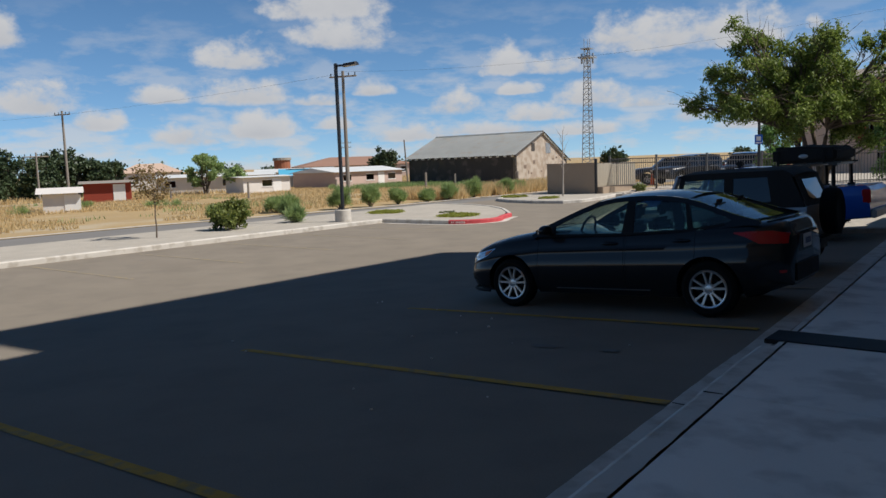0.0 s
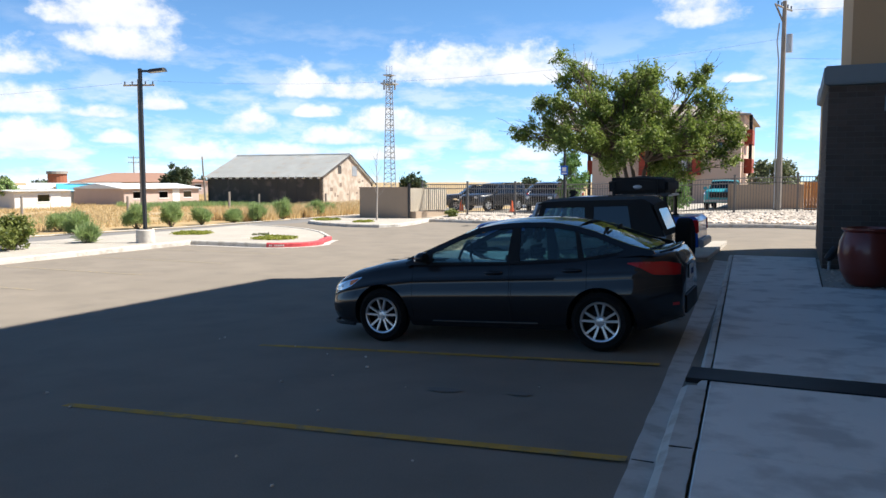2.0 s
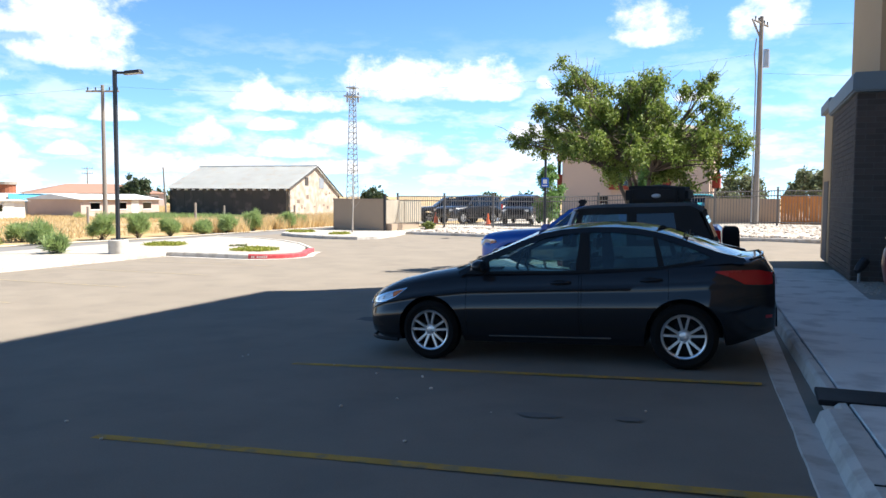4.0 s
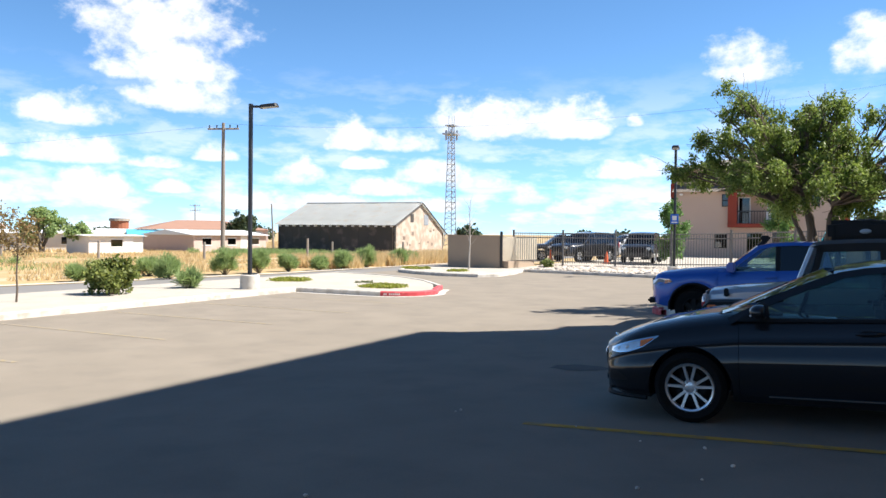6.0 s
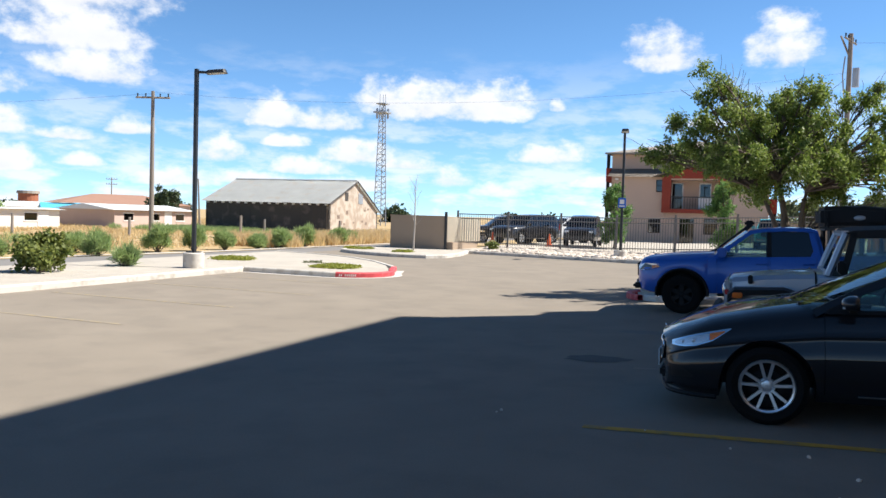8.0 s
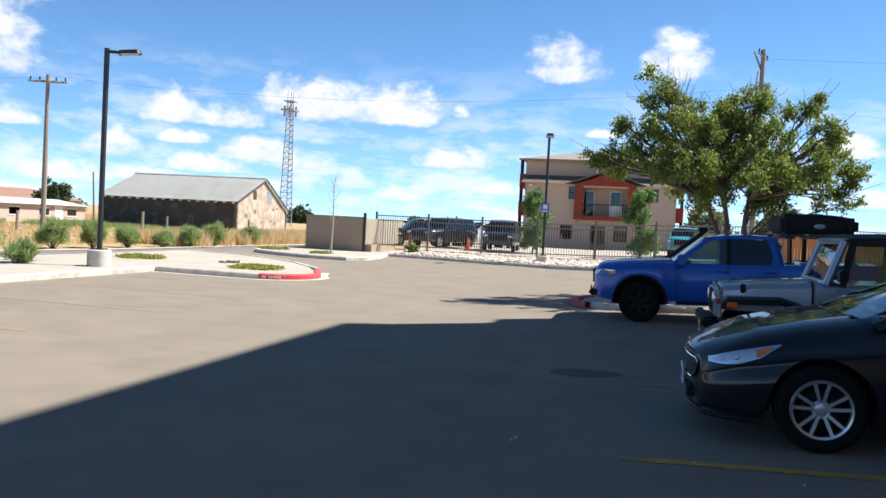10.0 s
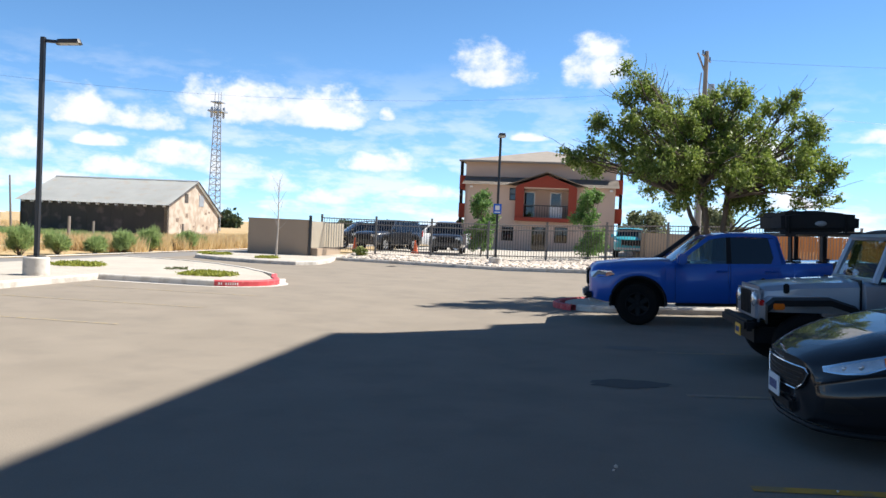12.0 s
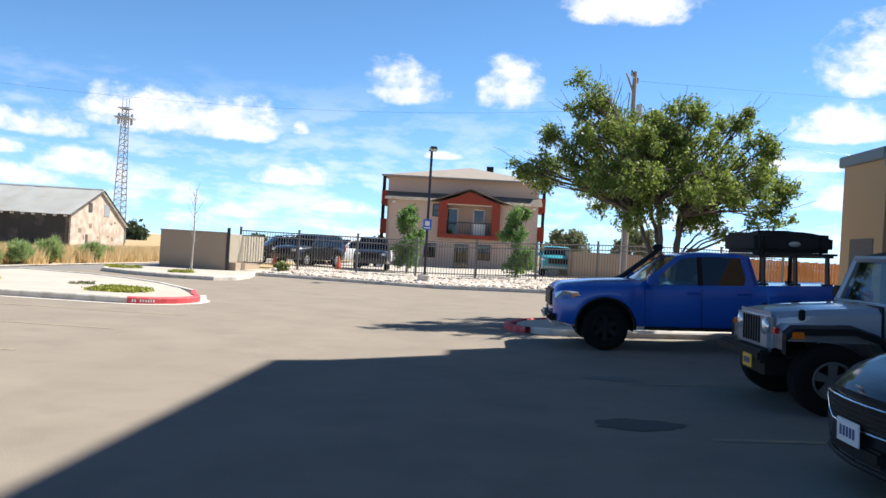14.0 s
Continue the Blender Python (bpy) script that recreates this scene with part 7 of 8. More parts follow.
def limb(bm, a, b, r0, r1, rng, sides=6, wander=0.12):
    a, b = Vector(a), Vector(b)
    n = 5
    q = (b - a).length
    pts = [a.lerp(b, k / n) + Vector((rng.uniform(-1, 1), rng.uniform(-1, 1), rng.uniform(-0.5, 0.7))) * (wander * q * 0.35 if 0 < k < n else 0) for k in range(n + 1)]
    tube(bm, pts, [r0 + (r1 - r0) * k / n for k in range(n + 1)], sides)


def broad_tree(x, y, z, height, radius, trunk_h, lobes, leaves, leaf_size, mat, label, seed, stems=1, name="tree", trunk_r=0.11, lo=0.35, mass=0.32):
    t = empty(name, pose(x, y, z), label, "tree")
    rng = random.Random(seed)
    bm = bmesh.new()
    centers, spreads = [], []
    for k in range(lobes):
        f = (k + 0.5) / lobes
        a = k * 2.39996 + rng.uniform(-0.3, 0.3)
        zz = lo + (1 - lo) * rng.random() ** 0.85
        wide = math.sin(min(1.0, (zz - lo) / (1 - lo) + 0.22) * math.pi * 0.86) ** 0.6
        rr = radius * wide * rng.uniform(0.45, 0.95) * (0.5 + 0.5 * f)
        c = Vector((rr * math.cos(a), rr * math.sin(a), height * zz * 0.93))
        s = radius * mass * rng.uniform(0.6, 1.15) * (1.1 - 0.4 * zz)
        centers.append(c)
        spreads.append(s)
    tops = []
    for k in range(stems):
        a = 2 * math.pi * k / stems + rng.random()
        foot = Vector((0.06 * math.cos(a), 0.06 * math.sin(a), 0)) if stems > 1 else Vector((0, 0, 0))
        fork = Vector(((0.28 if stems > 1 else 0.04) * math.cos(a), (0.28 if stems > 1 else 0.04) * math.sin(a), trunk_h))
        limb(bm, foot - Vector((0, 0, 0.1)), fork, trunk_r, trunk_r * 0.7, rng, 9, 0.05)
        tops.append(fork)
    for c in centers:
        f = min(tops, key=lambda q: (q - c).length)
        mid = f.lerp(c, 0.55) + Vector((0, 0, 0.12 * height * 0.3))
        limb(bm, f, mid, trunk_r * 0.42, trunk_r * 0.22, rng, 6)
        limb(bm, mid, c, trunk_r * 0.22, 0.012, rng, 5)
        for q in range(3):
            e = c + Vector((rng.uniform(-1, 1), rng.uniform(-1, 1), rng.uniform(-0.5, 0.8))) * radius * mass * 0.9
            limb(bm, mid.lerp(c, 0.6), e, trunk_r * 0.1, 0.006, rng, 4)
    part("trunk", bm, BARK, t, smooth=True)
    leaf_cloud("crown", centers, spreads, leaves, leaf_size, mat, t, seed, 0.5)
    return t


# the big tree on the island
tree = empty("tree", pose(-3.02, 22.4, -0.05), "broad multi-stemmed shade tree with airy green crown", "tree")
rng = random.Random(21)
centers, spreads = [], []
# boughs: across, deep, high, size
BOUGHS = ((-1.6, -0.2, 4.85, 0.46), (-1.3, 0.4, 4.35, 0.55), (-1.35, -0.6, 3.9, 0.56), (-2.5, 0.0, 4.0, 0.22), (-2.85, -0.2, 3.25, 0.4), (-2.3, 0.5, 3.2, 0.45),
          (-1.75, -0.5, 3.35, 0.48), (-0.5, 0.3, 4.25, 0.6), (-0.3, -0.9, 3.65, 0.66), (0.3, 0.9, 4.4, 0.5), (0.95, -0.2, 4.55, 0.46), (0.4, 0.1, 3.6, 0.75), (-0.9, 1.1, 3.3, 0.7),
          (1.2, 0.9, 3.8, 0.66), (1.3, -0.8, 3.5, 0.66), (2.05, 0.2, 4.4, 0.42), (2.5, -0.4, 3.9, 0.45), (2.85, 0.4, 3.35, 0.45), (3.4, 0.0, 2.95, 0.32), (2.2, 0.9, 3.2, 0.6),
          (2.2, -1.0, 3.0, 0.52), (2.95, -0.3, 2.45, 0.36), (1.6, -1.3, 2.85, 0.52), (0.7, -1.6, 3.0, 0.56), (-0.5, -1.7, 3.05, 0.52), (-1.2, -1.0, 2.85, 0.42),
          (1.4, 1.4, 2.8, 0.5), (0.3, 1.7, 3.2, 0.6), (-0.8, 1.7, 3.0, 0.5), (0.2, -0.5, 2.65, 0.5), (-0.5, 0.3, 2.6, 0.42), (1.1, 0.2, 2.45, 0.46), (1.9, 0.1, 2.3, 0.4),
          (0.1, 0.0, 3.2, 0.6), (-0.6, -0.4, 3.3, 0.6), (0.75, -0.8, 3.2, 0.6), (0.0, 0.5, 3.85, 0.55), (0.6, 0.2, 4.05, 0.5), (1.6, 0.1, 3.1, 0.55), (0.4, -0.5, 4.1, 0.4))
BOUGHS = [(0.87 * x - 0.5, y, z, r * 0.95) for x, y, z, r in BOUGHS]
for x, y, z, r in BOUGHS:
    for k in range(max(3, int(14 * r))):
        d = Vector((rng.gauss(0, 1), rng.gauss(0, 1), rng.gauss(0.15, 0.8))).normalized()
        centers.append(Vector((x, y, z)) + d * r * rng.uniform(0.45, 1.05))
        spreads.append(rng.uniform(0.17, 0.3))
for k in range(26):
    x, y, z, r = rng.choice(BOUGHS)
    d = Vector((x, y, 0.6 * (z - 2.6))).normalized()
    centers.append(Vector((x, y, z)) + d * r * rng.uniform(1.2, 1.6))
    spreads.append(rng.uniform(0.09, 0.16))
bm = bmesh.new()
forks = []
for k in range(5):
    a = 2 * math.pi * k / 5 + 0.4
    f1 = Vector((0.24 * math.cos(a), 0.2 * math.sin(a), 1.3))
    f2 = Vector((0.55 * math.cos(a + 0.2) - 0.15, 0.5 * math.sin(a + 0.2), 2.35 + 0.25 * (k % 2)))
    limb(bm, (0.08 * math.cos(a), 0.08 * math.sin(a), -0.1), f1, 0.075, 0.055, rng, 8, 0.06)
    limb(bm, f1, f2, 0.062, 0.045, rng, 7, 0.08)
    forks += [f1, f2]
for c in centers:
    f = min(forks, key=lambda q: (q - c).length + (0.6 if q.z > c.z else 0))
    mid = f.lerp(c, 0.5) + Vector((0, 0, 0.12))
    limb(bm, f, mid, 0.034, 0.02, rng, 5)
    limb(bm, mid, c, 0.02, 0.008, rng, 4)
    for q in range(3):
        e = c + Vector((rng.uniform(-1, 1), rng.uniform(-1, 1), rng.uniform(-0.4, 0.8))) * 0.5
        limb(bm, mid.lerp(c, 0.6), e, 0.009, 0.004, rng, 3)
part("trunk", bm, BARK, tree, smooth=True)
leaf_cloud("crown", centers, spreads, 84000, 0.075, LEAF, tree, 5, 0.9, slim=0.24)

broad_tree(-11.1, 46.0, 0.0, 3.6, 0.95, 0.5, 30, 11000, 0.1, LEAF_YOUNG, "narrow young green tree beside the apartments", 31, 1, trunk_r=0.06, lo=0.16, mass=0.42)
broad_tree(-5.4, 46.0, 0.1, 3.7, 1.1, 0.5, 30, 11500, 0.1, LEAF_YOUNG, "young green tree beside the apartments", 32, 1, trunk_r=0.06, lo=0.14, mass=0.42)
broad_tree(3.6, 62, -0.3, 4.0, 2.6, 1.0, 20, 8000, 0.2, LEAF_OLIVE, "grey-green tree beyond the board fence", 33, 2, trunk_r=0.16)
broad_tree(-1.0, 66, -0.3, 3.6, 2.6, 1.0, 18, 6000, 0.22, LEAF_OLIVE, "dusty green tree beyond the block wall", 34, 2, trunk_r=0.16)
broad_tree(-60.5, 43.5, -0.36, 3.6, 2.2, 0.7, 18, 6000, 0.2, LEAF_SAGE, "grey-green mesquite beside the mobile home", 35, 3, trunk_r=0.12)
broad_tree(-57.5, 44.5, -0.36, 2.4, 1.5, 0.5, 12, 3000, 0.18, LEAF_SAGE, "low grey-green mesquite in dry grass", 36, 3, trunk_r=0.08)
broad_tree(-70.0, 78.0, -0.36, 4.6, 2.5, 1.0, 16, 6000, 0.25, LEAF_FAR, "dark round tree behind the brown roof", 37, 1, trunk_r=0.2)
for k in range(17):
    rk = random.Random(60 + k)
    az = radians(-72.3 + k * 0.68 + rk.uniform(-0.3, 0.3))
    d = 86 + rk.uniform(-5, 6)
    broad_tree(2.3 + d * math.sin(az), 0.5 + d * math.cos(az), -0.36, rk.uniform(3.6, 4.9), 1.6, 0.8, 16, 2600, 0.3, LEAF_FAR, "dense dark evergreen tree in a row", 70 + k, 1, trunk_r=0.2, lo=0.12, mass=0.5)
for k, bearing in enumerate((-57, -53.5, -50, -41, -25.5, -17, -14.8, -9, -6, -1.5, 4, 8, 13, 19)):
    rk = random.Random(160 + k)
    az = radians(bearing + rk.uniform(-0.6, 0.6))
    d = 190 + rk.uniform(-30, 60)
    broad_tree(d * math.sin(az), d * math.cos(az), -0.36, rk.uniform(1.9, 2.9), rk.uniform(3.5, 6), 0.6, 14, 900, 0.9, LEAF_FAR, "far dark tree on the horizon", 190 + k, 1, trunk_r=0.3, lo=0.1, mass=0.45)


# leafless sapling by the enclosure
bare = empty("sapling", pose(-19.4, 37.6, -0.24), "thin leafless sapling with pale bark", "tree")
rng = random.Random(8)
PALE_BARK = material("pale_bark", (0.42, 0.37, 0.32), 0.9, vary=0.15, bump=0.3)
bm = bmesh.new()
limb(bm, (0, 0, 0), (0.05, 0, 3.5), 0.05, 0.008, rng, 6, 0.03)
for k in range(14):
    z = 1.1 + k * 0.16
    a = k * 2.4
    limb(bm, (0.02, 0, z), (0.55 * math.cos(a) * (1.2 - z / 4), 0.55 * math.sin(a), z + 0.6), 0.013, 0.004, rng, 4)
part("trunk", bm, PALE_BARK, bare)

# thin rusty sapling on the verge
rust = empty("sapling", pose(-20.4, 14.1, -0.24), "thin young tree with rusty sparse leaves on the gravel", "tree")
bm = bmesh.new()
limb(bm, (0, 0, -0.05), (0.0, 0.05, 1.75), 0.03, 0.012, rng, 6, 0.02)
cs = []
for k in range(11):
    a = k * 2.4
    e = Vector((0.42 * math.cos(a), 0.42 * math.sin(a), 1.3 + 0.09 * k))
    limb(bm, (0, 0.03, 1.0 + 0.05 * k), e, 0.01, 0.004, rng, 4)
    cs.append(e)
part("trunk", bm, BARK, rust)
leaf_cloud("crown", cs, [0.26] * len(cs), 1100, 0.075, LEAF_RUST, rust, 9, 0.4)


def shrub(name, x, y, z, r, h, count, size, mat, label, seed, category="shrub", group="", clumps=16, upright=False, flat=1.0):
    s = empty(name, pose(x, y, z), label, category, group)
    rk = random.Random(seed)
    cs, sp = [], []
    bm = bmesh.new()
    for k in range(clumps):
        a = rk.uniform(0, 2 * math.pi)
        rr = r * math.sqrt(rk.random()) * 0.8
        zz = h * (0.22 + 0.62 * rk.random()) * (1 - 0.35 * (rr / r) ** 2)
        c = Vector((rr * math.cos(a), rr * math.sin(a), zz))
        cs.append(c)
        sp.append(r * rk.uniform(0.24, 0.42))
        limb(bm, (rk.uniform(-0.05, 0.05), rk.uniform(-0.05, 0.05), -0.05), c, 0.018, 0.005, rk, 4)
    part("stems", bm, BARK, s)
    leaf_cloud("foliage", cs, sp, count, size, mat, s, seed, -1.6 if upright else 0.2, flat, 0.0, slim=0.035 if upright else 0.34)
    return s


shrub("shrub", -20.5, 17.0, -0.24, 0.66, 1.2, 4000, 0.11, LEAF_DARK, "rounded dark green shrub on white gravel", 3, clumps=26)
shrub("shrub", -20.75, 20.0, -0.24, 0.45, 0.4, 1500, 0.3, LEAF_SAGE, "low spiky green shrub on white gravel", 4, upright=True)
shrub("ground_cover", -20.6, 25.0, -0.24, 0.8, 0.1, 6500, 0.055, LEAF_YELLOW, "flat yellow-green ground cover on gravel", 5, "ground cover", "island plants", 60, flat=0.14)
shrub("ground_cover", -16.0, 24.0, -0.24, 0.75, 0.1, 6500, 0.055, LEAF_YELLOW, "flat yellow-green ground cover on the island", 6, "ground cover", "island plants", 60, flat=0.14)
shrub("ground_cover", -17.7, 25.5, -0.24, 0.4, 0.06, 500, 0.05, LEAF_OLIVE, "withered grey ground cover on the island", 7, "ground cover", "island plants", 14, flat=0.14)
shrub("ground_cover", -21.9, 36.6, -0.24, 0.7, 0.1, 5000, 0.055, LEAF_YELLOW, "flat green ground cover beside the enclosure", 8, "ground cover", "island plants", 24, flat=0.14)
shrub("ground_cover", -19.0, 35.4, -0.24, 0.55, 0.1, 4200, 0.055, LEAF_YELLOW, "flat green ground cover beside the enclosure", 9, "ground cover", "island plants", 20, flat=0.14)
shrub("shrub", -16.2, 40.2, -0.1, 0.35, 0.45, 700, 0.1, LEAF_DARK, "small dark green shrub at the fence", 10)
for k, (x, y, r, h) in enumerate(((-26.4, 24.6, 0.95, 0.95), (-27.0, 28.4, 1.05, 1.5), (-26.6, 30.2, 0.9, 1.35), (-26.5, 32.2, 0.75, 1.15), (-26.1, 34.2, 0.65, 0.85),
                                  (-25.9, 35.9, 0.9, 1.15), (-26.3, 38.8, 0.95, 1.35), (-27.8, 21.5, 0.6, 0.6), (-28.6, 25.6, 0.9, 0.8), (-25.8, 41.5, 0.8, 1.2), (-26.2, 43.6, 0.7, 0.9))):
    shrub("weed_bush", x, y, -0.36, r * 0.6, h * 0.78, 5200, 0.26, LEAF_SAGE, "tall grey-green roadside weed clump", 40 + k, "weed", "roadside weeds", 20, True)
for k in range(9):
    rk = random.Random(400 + k)
    shrub("weed_bush", rk.uniform(-52, -31), rk.uniform(10, 52), -0.36, rk.uniform(0.4, 0.7), rk.uniform(0.22, 0.4), 600, 0.24, LEAF_SAGE, "low green weed clump in dry grass", 420 + k, "weed", "field weeds", 10, True)


def blades(name, count, region, hmin, hmax, width, mat, label, seed, patch=0.0, scale=0.12):
    """Upright blades over a region, thinned by patches."""
    rs = np.random.RandomState(seed)
    x0, x1, y0, y1 = region
    xs, ys = rs.uniform(x0, x1, count), rs.uniform(y0, y1, count)
    keep = np.array([noise.noise(Vector((x * scale, y * scale, seed))) + 0.5 * noise.noise(Vector((x * scale * 4, y * scale * 4, seed))) > patch for x, y in zip(xs, ys)])
    xs, ys = xs[keep], ys[keep]
    n = len(xs)
    a = rs.uniform(0, 2 * math.pi, n)
    h = rs.uniform(hmin, hmax, n)
    w = width * rs.uniform(0.6, 1.4, n)
    z = np.full(n, -0.37)
    lx, ly = rs.normal(0, 0.25, n) * h, rs.normal(0, 0.25, n) * h
    v = np.stack([np.stack([xs - w * np.cos(a), ys - w * np.sin(a), z], 1), np.stack([xs + w * np.cos(a), ys + w * np.sin(a), z], 1), np.stack([xs + lx, ys + ly, z + h], 1)], 1).reshape(-1, 3)
    me = bpy.data.meshes.new(name)
    me.from_pydata(v.tolist(), [], np.arange(3 * n).reshape(-1, 3).tolist())
    me.materials.append(mat)
    return tagged(new(name, me), label, "grass", kind="stuff")


blades("dry_grass", 120000, (-64, -28.9, -15, 75), 0.08, 0.27, 0.03, STRAW, "tall golden dry grass over the field", 1, -0.12)
blades("dry_grass", 26000, (-30, -25.4, 36, 62), 0.3, 0.9, 0.03, STRAW, "tall orange dry grass in front of the barn", 2, -0.3)
blades("dry_grass", 40000, (-110, -60, 0, 110), 0.2, 0.5, 0.06, STRAW, "golden dry grass far across the field", 3, -0.1)
blades("green_weeds", 22000, (-50, -31, 51, 58), 0.2, 0.6, 0.03, LEAF_SAGE, "belt of green weeds below the barn", 4, 0.0)
blades("green_weeds", 12000, (-60, -29, -5, 40), 0.1, 0.3, 0.03, LEAF_SAGE, "green weeds between dry grass", 5, 0.4)

# river rock in the bed by the fence
rng = random.Random(77)
stone_meshes = []
for k in range(6):
    bm = bmesh.new()
    bmesh.ops.create_icosphere(bm, subdivisions=1, radius=1.0)
    for v in bm.verts:
        v.co *= 1 + 0.28 * noise.noise(v.co * 1.4 + Vector((k * 3.1, 0, 0)))
        v.co.z *= 0.65
    me = bpy.data.meshes.new("stone")
    bm.to_mesh(me)
    bm.free()
    me.materials.append(ROCK)
    stone_meshes.append(me)


def edge_y(x):
    return float(np.interp(x, [p[0] for p in rock_edge], [p[1] for p in rock_edge]))


bed = bpy.data.objects["rock_bed"]


def bed_z(x, y):
    e = edge_y(x) + 0.14
    m = (edge_y(x) + 42) / 2
    return ground_z(x) + float(np.interp(y, [e, m, 42.6], [0.12, 0.22, 0.3]))


for k in range(300):
    x = rng.uniform(-14.5, 3.5)
    y = rng.uniform(edge_y(x) + 0.25, edge_y(x) + 1.7)
    s = rng.uniform(0.07, 0.16)
    ob = new("stone", stone_meshes[k % 6])
    ob.parent = bed
    ob.matrix_local = Matrix.Translation((x, y, bed_z(x, y) + 0.25 * s)) @ Euler((rng.uniform(-0.3, 0.3), rng.uniform(-0.3, 0.3), rng.uniform(0, 6.28))).to_matrix().to_4x4() @ Matrix.Diagonal((s * rng.uniform(0.9, 1.5), s, s, 1))
verts, faces = [], []
base_v = [[v.co.copy() for v in me.vertices] for me in stone_meshes]
base_f = [[tuple(p.vertices) for p in me.polygons] for me in stone_meshes]
for k in range(5200):
    x = rng.uniform(-16.8, 5.0)
    y = rng.uniform(edge_y(x) + 0.2, 41.9)
    s = rng.uniform(0.05, 0.14)
    m = Matrix.Translation((x, y, bed_z(x, y) + 0.2 * s)) @ Matrix.Rotation(rng.uniform(0, 6.28), 4, "Z") @ Matrix.Diagonal((s * rng.uniform(0.9, 1.5), s, s, 1))
    o = len(verts)
    verts += [tuple(m @ c) for c in base_v[k % 6]]
    faces += [tuple(i + o for i in f) for f in base_f[k % 6]]
me = bpy.data.meshes.new("river_rock")
me.from_pydata(verts, [], faces)
me.materials.append(ROCK)
rocks = new("river_rock", me)
tagged(rocks, "bed of pale rounded river rock", "rocks", kind="stuff")
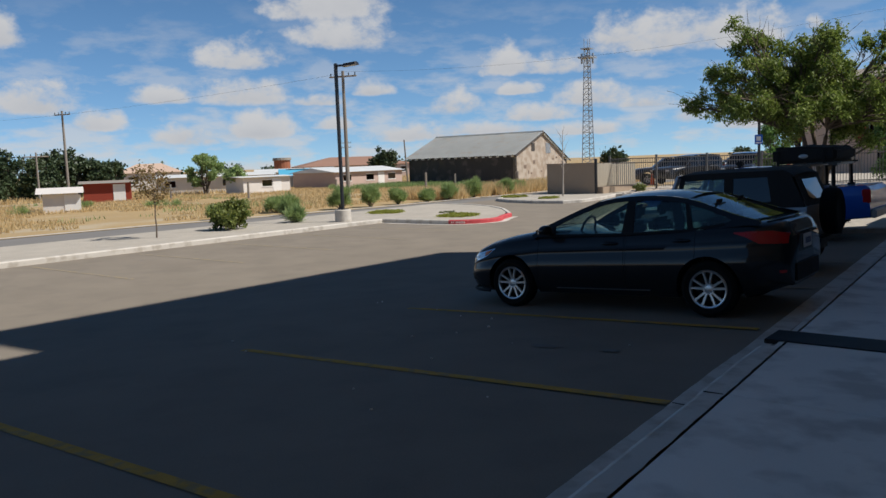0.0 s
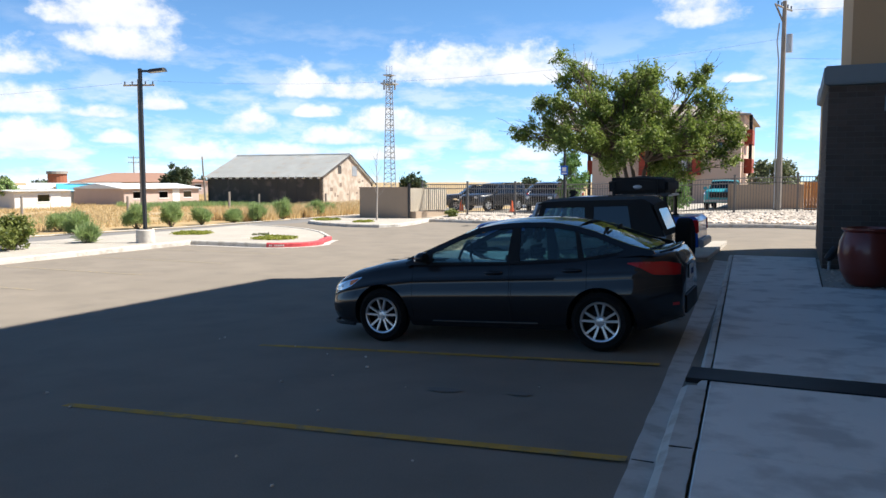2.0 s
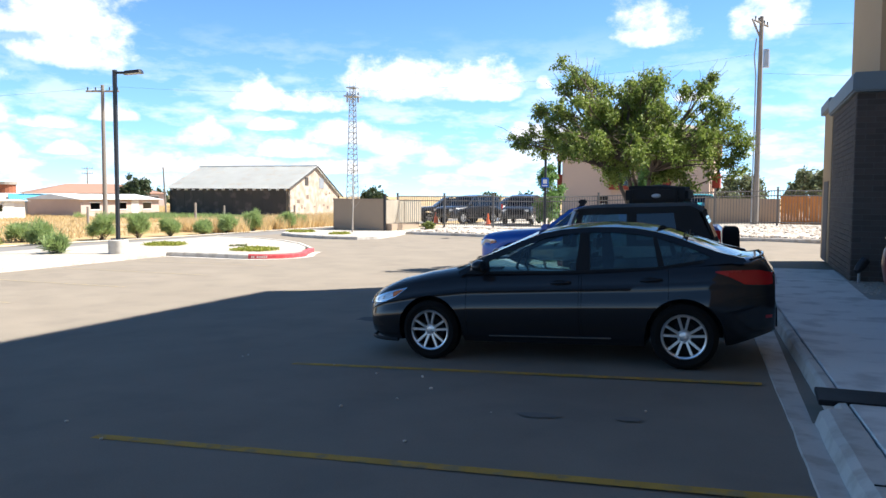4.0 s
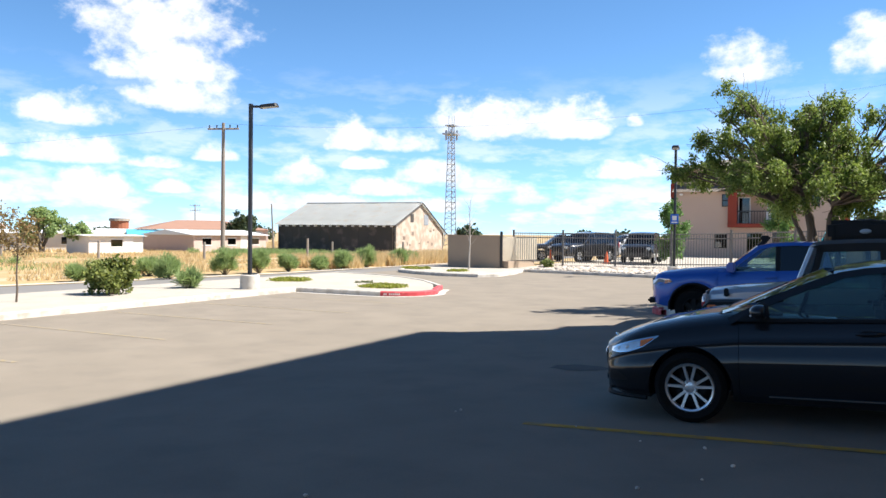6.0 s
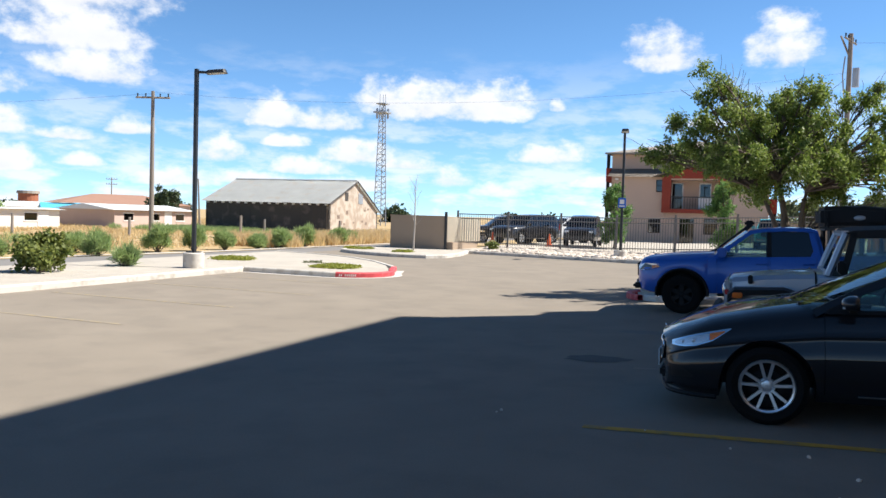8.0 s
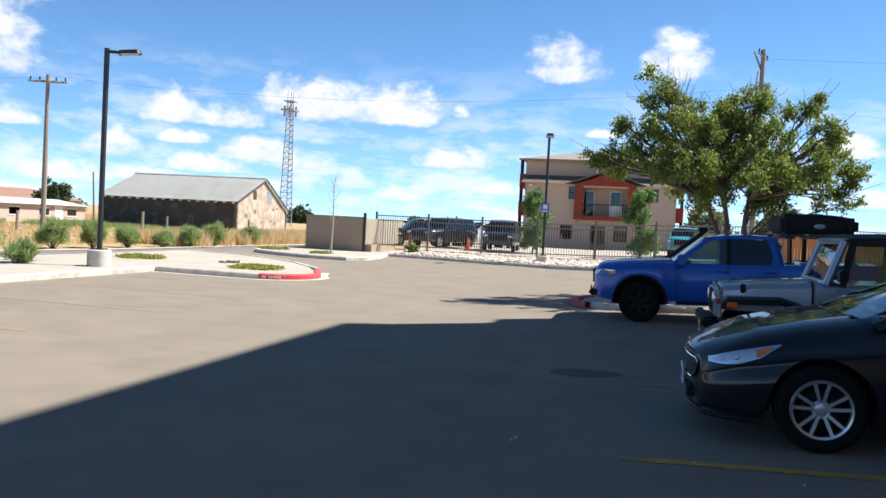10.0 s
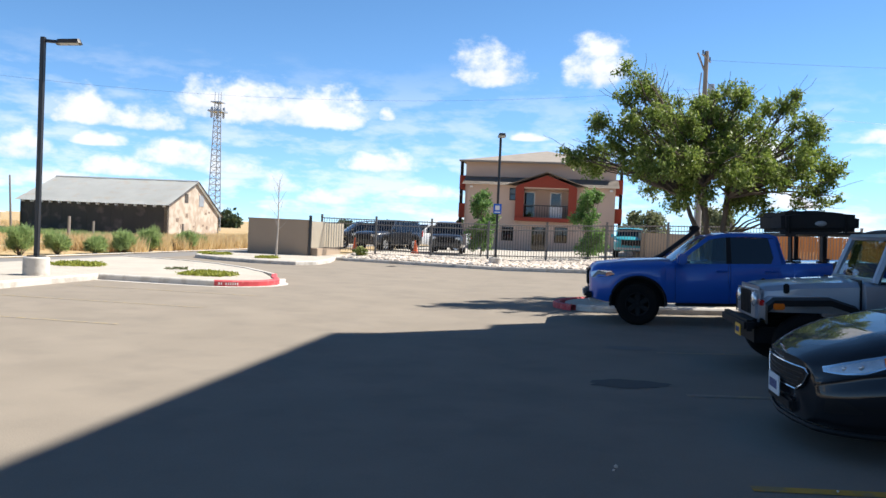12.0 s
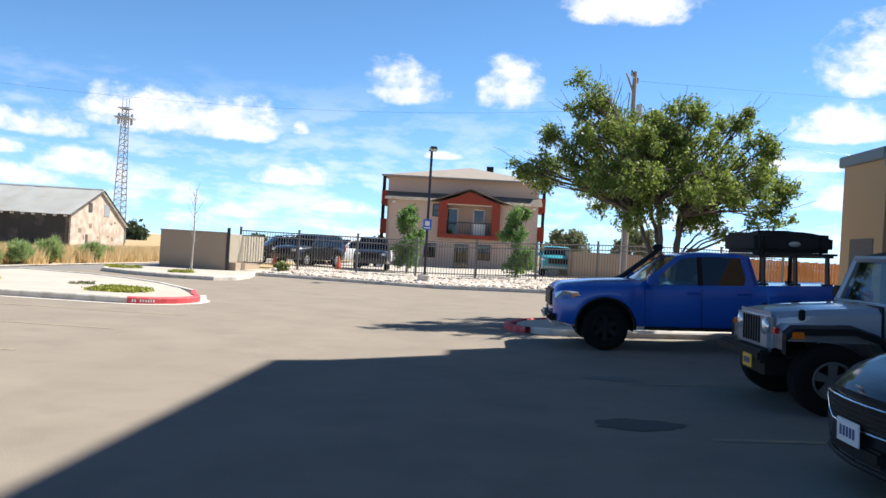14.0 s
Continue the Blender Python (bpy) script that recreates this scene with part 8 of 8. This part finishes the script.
# ---------------------------------------------------------------- vehicles beyond the fence
def build_suv(x, y, z, turn, mat, label):
    car = empty("parked_suv", pose(x, y, z, 0, 0, turn), label, "car", "vehicles beyond the fence")
    top = [(-2.3, 0.9), (-2.2, 1.0), (-1.9, 1.08), (-1.0, 1.14), (2.1, 1.12), (2.3, 1.0)]
    sho = [(-2.3, 0.8), (-2.1, 0.92), (-1.0, 1.05), (2.1, 1.08), (2.3, 0.95)]
    bot = [(-2.3, 0.4), (-2.0, 0.34), (2.0, 0.34), (2.3, 0.42)]
    hw = [(-2.3, 0.7), (-2.2, 0.82), (-1.9, 0.92), (1.9, 0.93), (2.2, 0.88), (2.3, 0.82)]
    arches = [(-1.38, 0.38, 0.44), (1.38, 0.38, 0.44)]
    shell(car, mat, -2.3, 2.3, top, sho, bot, hw, 0.05, arches, [(-0.9, 0.1), (0.13, 0.95)], 0.15)
    yb, zb, lean = 0.87, 1.08, 0.28
    part("roof", roof_loft([(-0.25, 1.68), (0.3, 1.76), (1.4, 1.76), (2.0, 1.7)], yb, zb, lean, 0.03), mat, car, smooth=True)
    for s in (-1, 1):
        part("front_pillar", side_poly(bmesh.new(), strip_poly([(-1.0, 1.08), (-0.25, 1.69)], 0.07), s, yb, zb, lean, 0.05), mat, car)
        part("rear_pillar", side_poly(bmesh.new(), [(1.95, 1.08), (2.2, 1.08), (2.02, 1.72), (1.85, 1.72)], s, yb, zb, lean, 0.05), mat, car)
        part("centre_pillar", side_poly(bmesh.new(), [(0.08, 1.08), (0.18, 1.08), (0.18, 1.7), (0.1, 1.7)], s, yb, zb, lean, 0.05), mat, car)
        part("side_window", side_poly(bmesh.new(), [(-0.88, 1.08), (-0.22, 1.64), (1.9, 1.69), (1.98, 1.08)], s, yb, zb, lean, 0.006, -0.012), TINTED, car).visible_shadow = False
        part("headlight", boxes(((-2.32, s * 0.66 - 0.13, 0.78), (-2.2, s * 0.66 + 0.13, 0.92)), bevel=0.03), LAMP_CLEAR, car)
        part("taillight", boxes(((2.2, s * 0.78 - 0.08, 0.85), (2.33, s * 0.78 + 0.06, 1.2)), bevel=0.02), TAIL_RED, car)
        part("door_mirror", boxes(((-0.85, s * 1.0 - 0.09, 1.1), (-0.72, s * 1.0 + 0.09, 1.25)), bevel=0.03), mat, car)
        for xc in (-1.38, 1.38):
            wheel_at(car, xc, s * 0.92, 0.36, 0.36, 0.22, s, 0.22, 5, ALLOY, False, 20)
    part("windscreen", pane_between(bmesh.new(), (-0.98, 1.12, 0.8), (-0.27, 1.67, 0.7), 6, 0.06), TINTED, car).visible_shadow = False
    part("rear_window", pane_between(bmesh.new(), (2.22, 1.12, 0.8), (2.02, 1.7, 0.68), 4, -0.02), TINTED, car).visible_shadow = False
    part("grille", boxes(((-2.34, -0.5, 0.62), (-2.24, 0.5, 0.92)), bevel=0.03), PLASTIC, car)
    part("front_bumper", boxes(((-2.42, -0.85, 0.42), (-2.25, 0.85, 0.62)), bevel=0.04), mat, car)
    return car


build_suv(-16.8, 48.3, -0.05, 66, BLACK_PAINT, "black sport utility vehicle parked behind the fence")
build_suv(-13.2, 48.0, -0.02, 95, BLACK_PAINT, "dark sport utility vehicle parked nose to the fence")
build_pickup("parked_pickup", pose(-15.6, 54.5, -0.15, 0, 0, 40), WHITE_CAR, "white pickup parked behind the fence", False, Vector((1, 1, 1)), None, 0.36, ALLOY, True, "vehicles beyond the fence")
build_pickup("parked_pickup", pose(-3.0, 50.0, 0.15, 0, 0, 88), AQUA_PAINT, "aqua pickup parked nose to the fence", False, Vector((0.96, 0.96, 0.96)), None, 0.36, ALLOY, True, "vehicles beyond the fence")
build_suv(-19.0, 50.5, -0.15, 30, BLACK_PAINT, "black car parked beside an orange cone")
CONE = material("orange_cone", (0.7, 0.12, 0.03), 0.6, vary=0.05, bump=0.0)
for x, y in ((-14.6, 45.5), (-18.2, 46.3)):
    c = empty("traffic_cone", pose(x, y, -0.05), "orange traffic cone behind the fence", "traffic cone", "traffic cones")
    part("cone", tube(bmesh.new(), [(0, 0, 0.03), (0, 0, 0.7)], [0.16, 0.03], 12), CONE, c)
    part("foot", boxes(((-0.2, -0.2, 0), (0.2, 0.2, 0.03))), CONE, c)

# bricks of the hotel's ground floor
brick_wall("brick_pier", (1.4, 17.5, 0.1), (2.59, 21.7, 3.55), "x", "dark brown brick pier at the hotel corner")
brick_wall("brick_pier_return", (1.4, 17.48, 0.1), (2.59, 17.5, 3.55), "y", "dark brown brick return of the pier")
brick_wall("brick_wall", (2.45, 9.0, 0.1), (2.59, 15.1, 3.0), "x", "dark brown brick wall of the hotel")
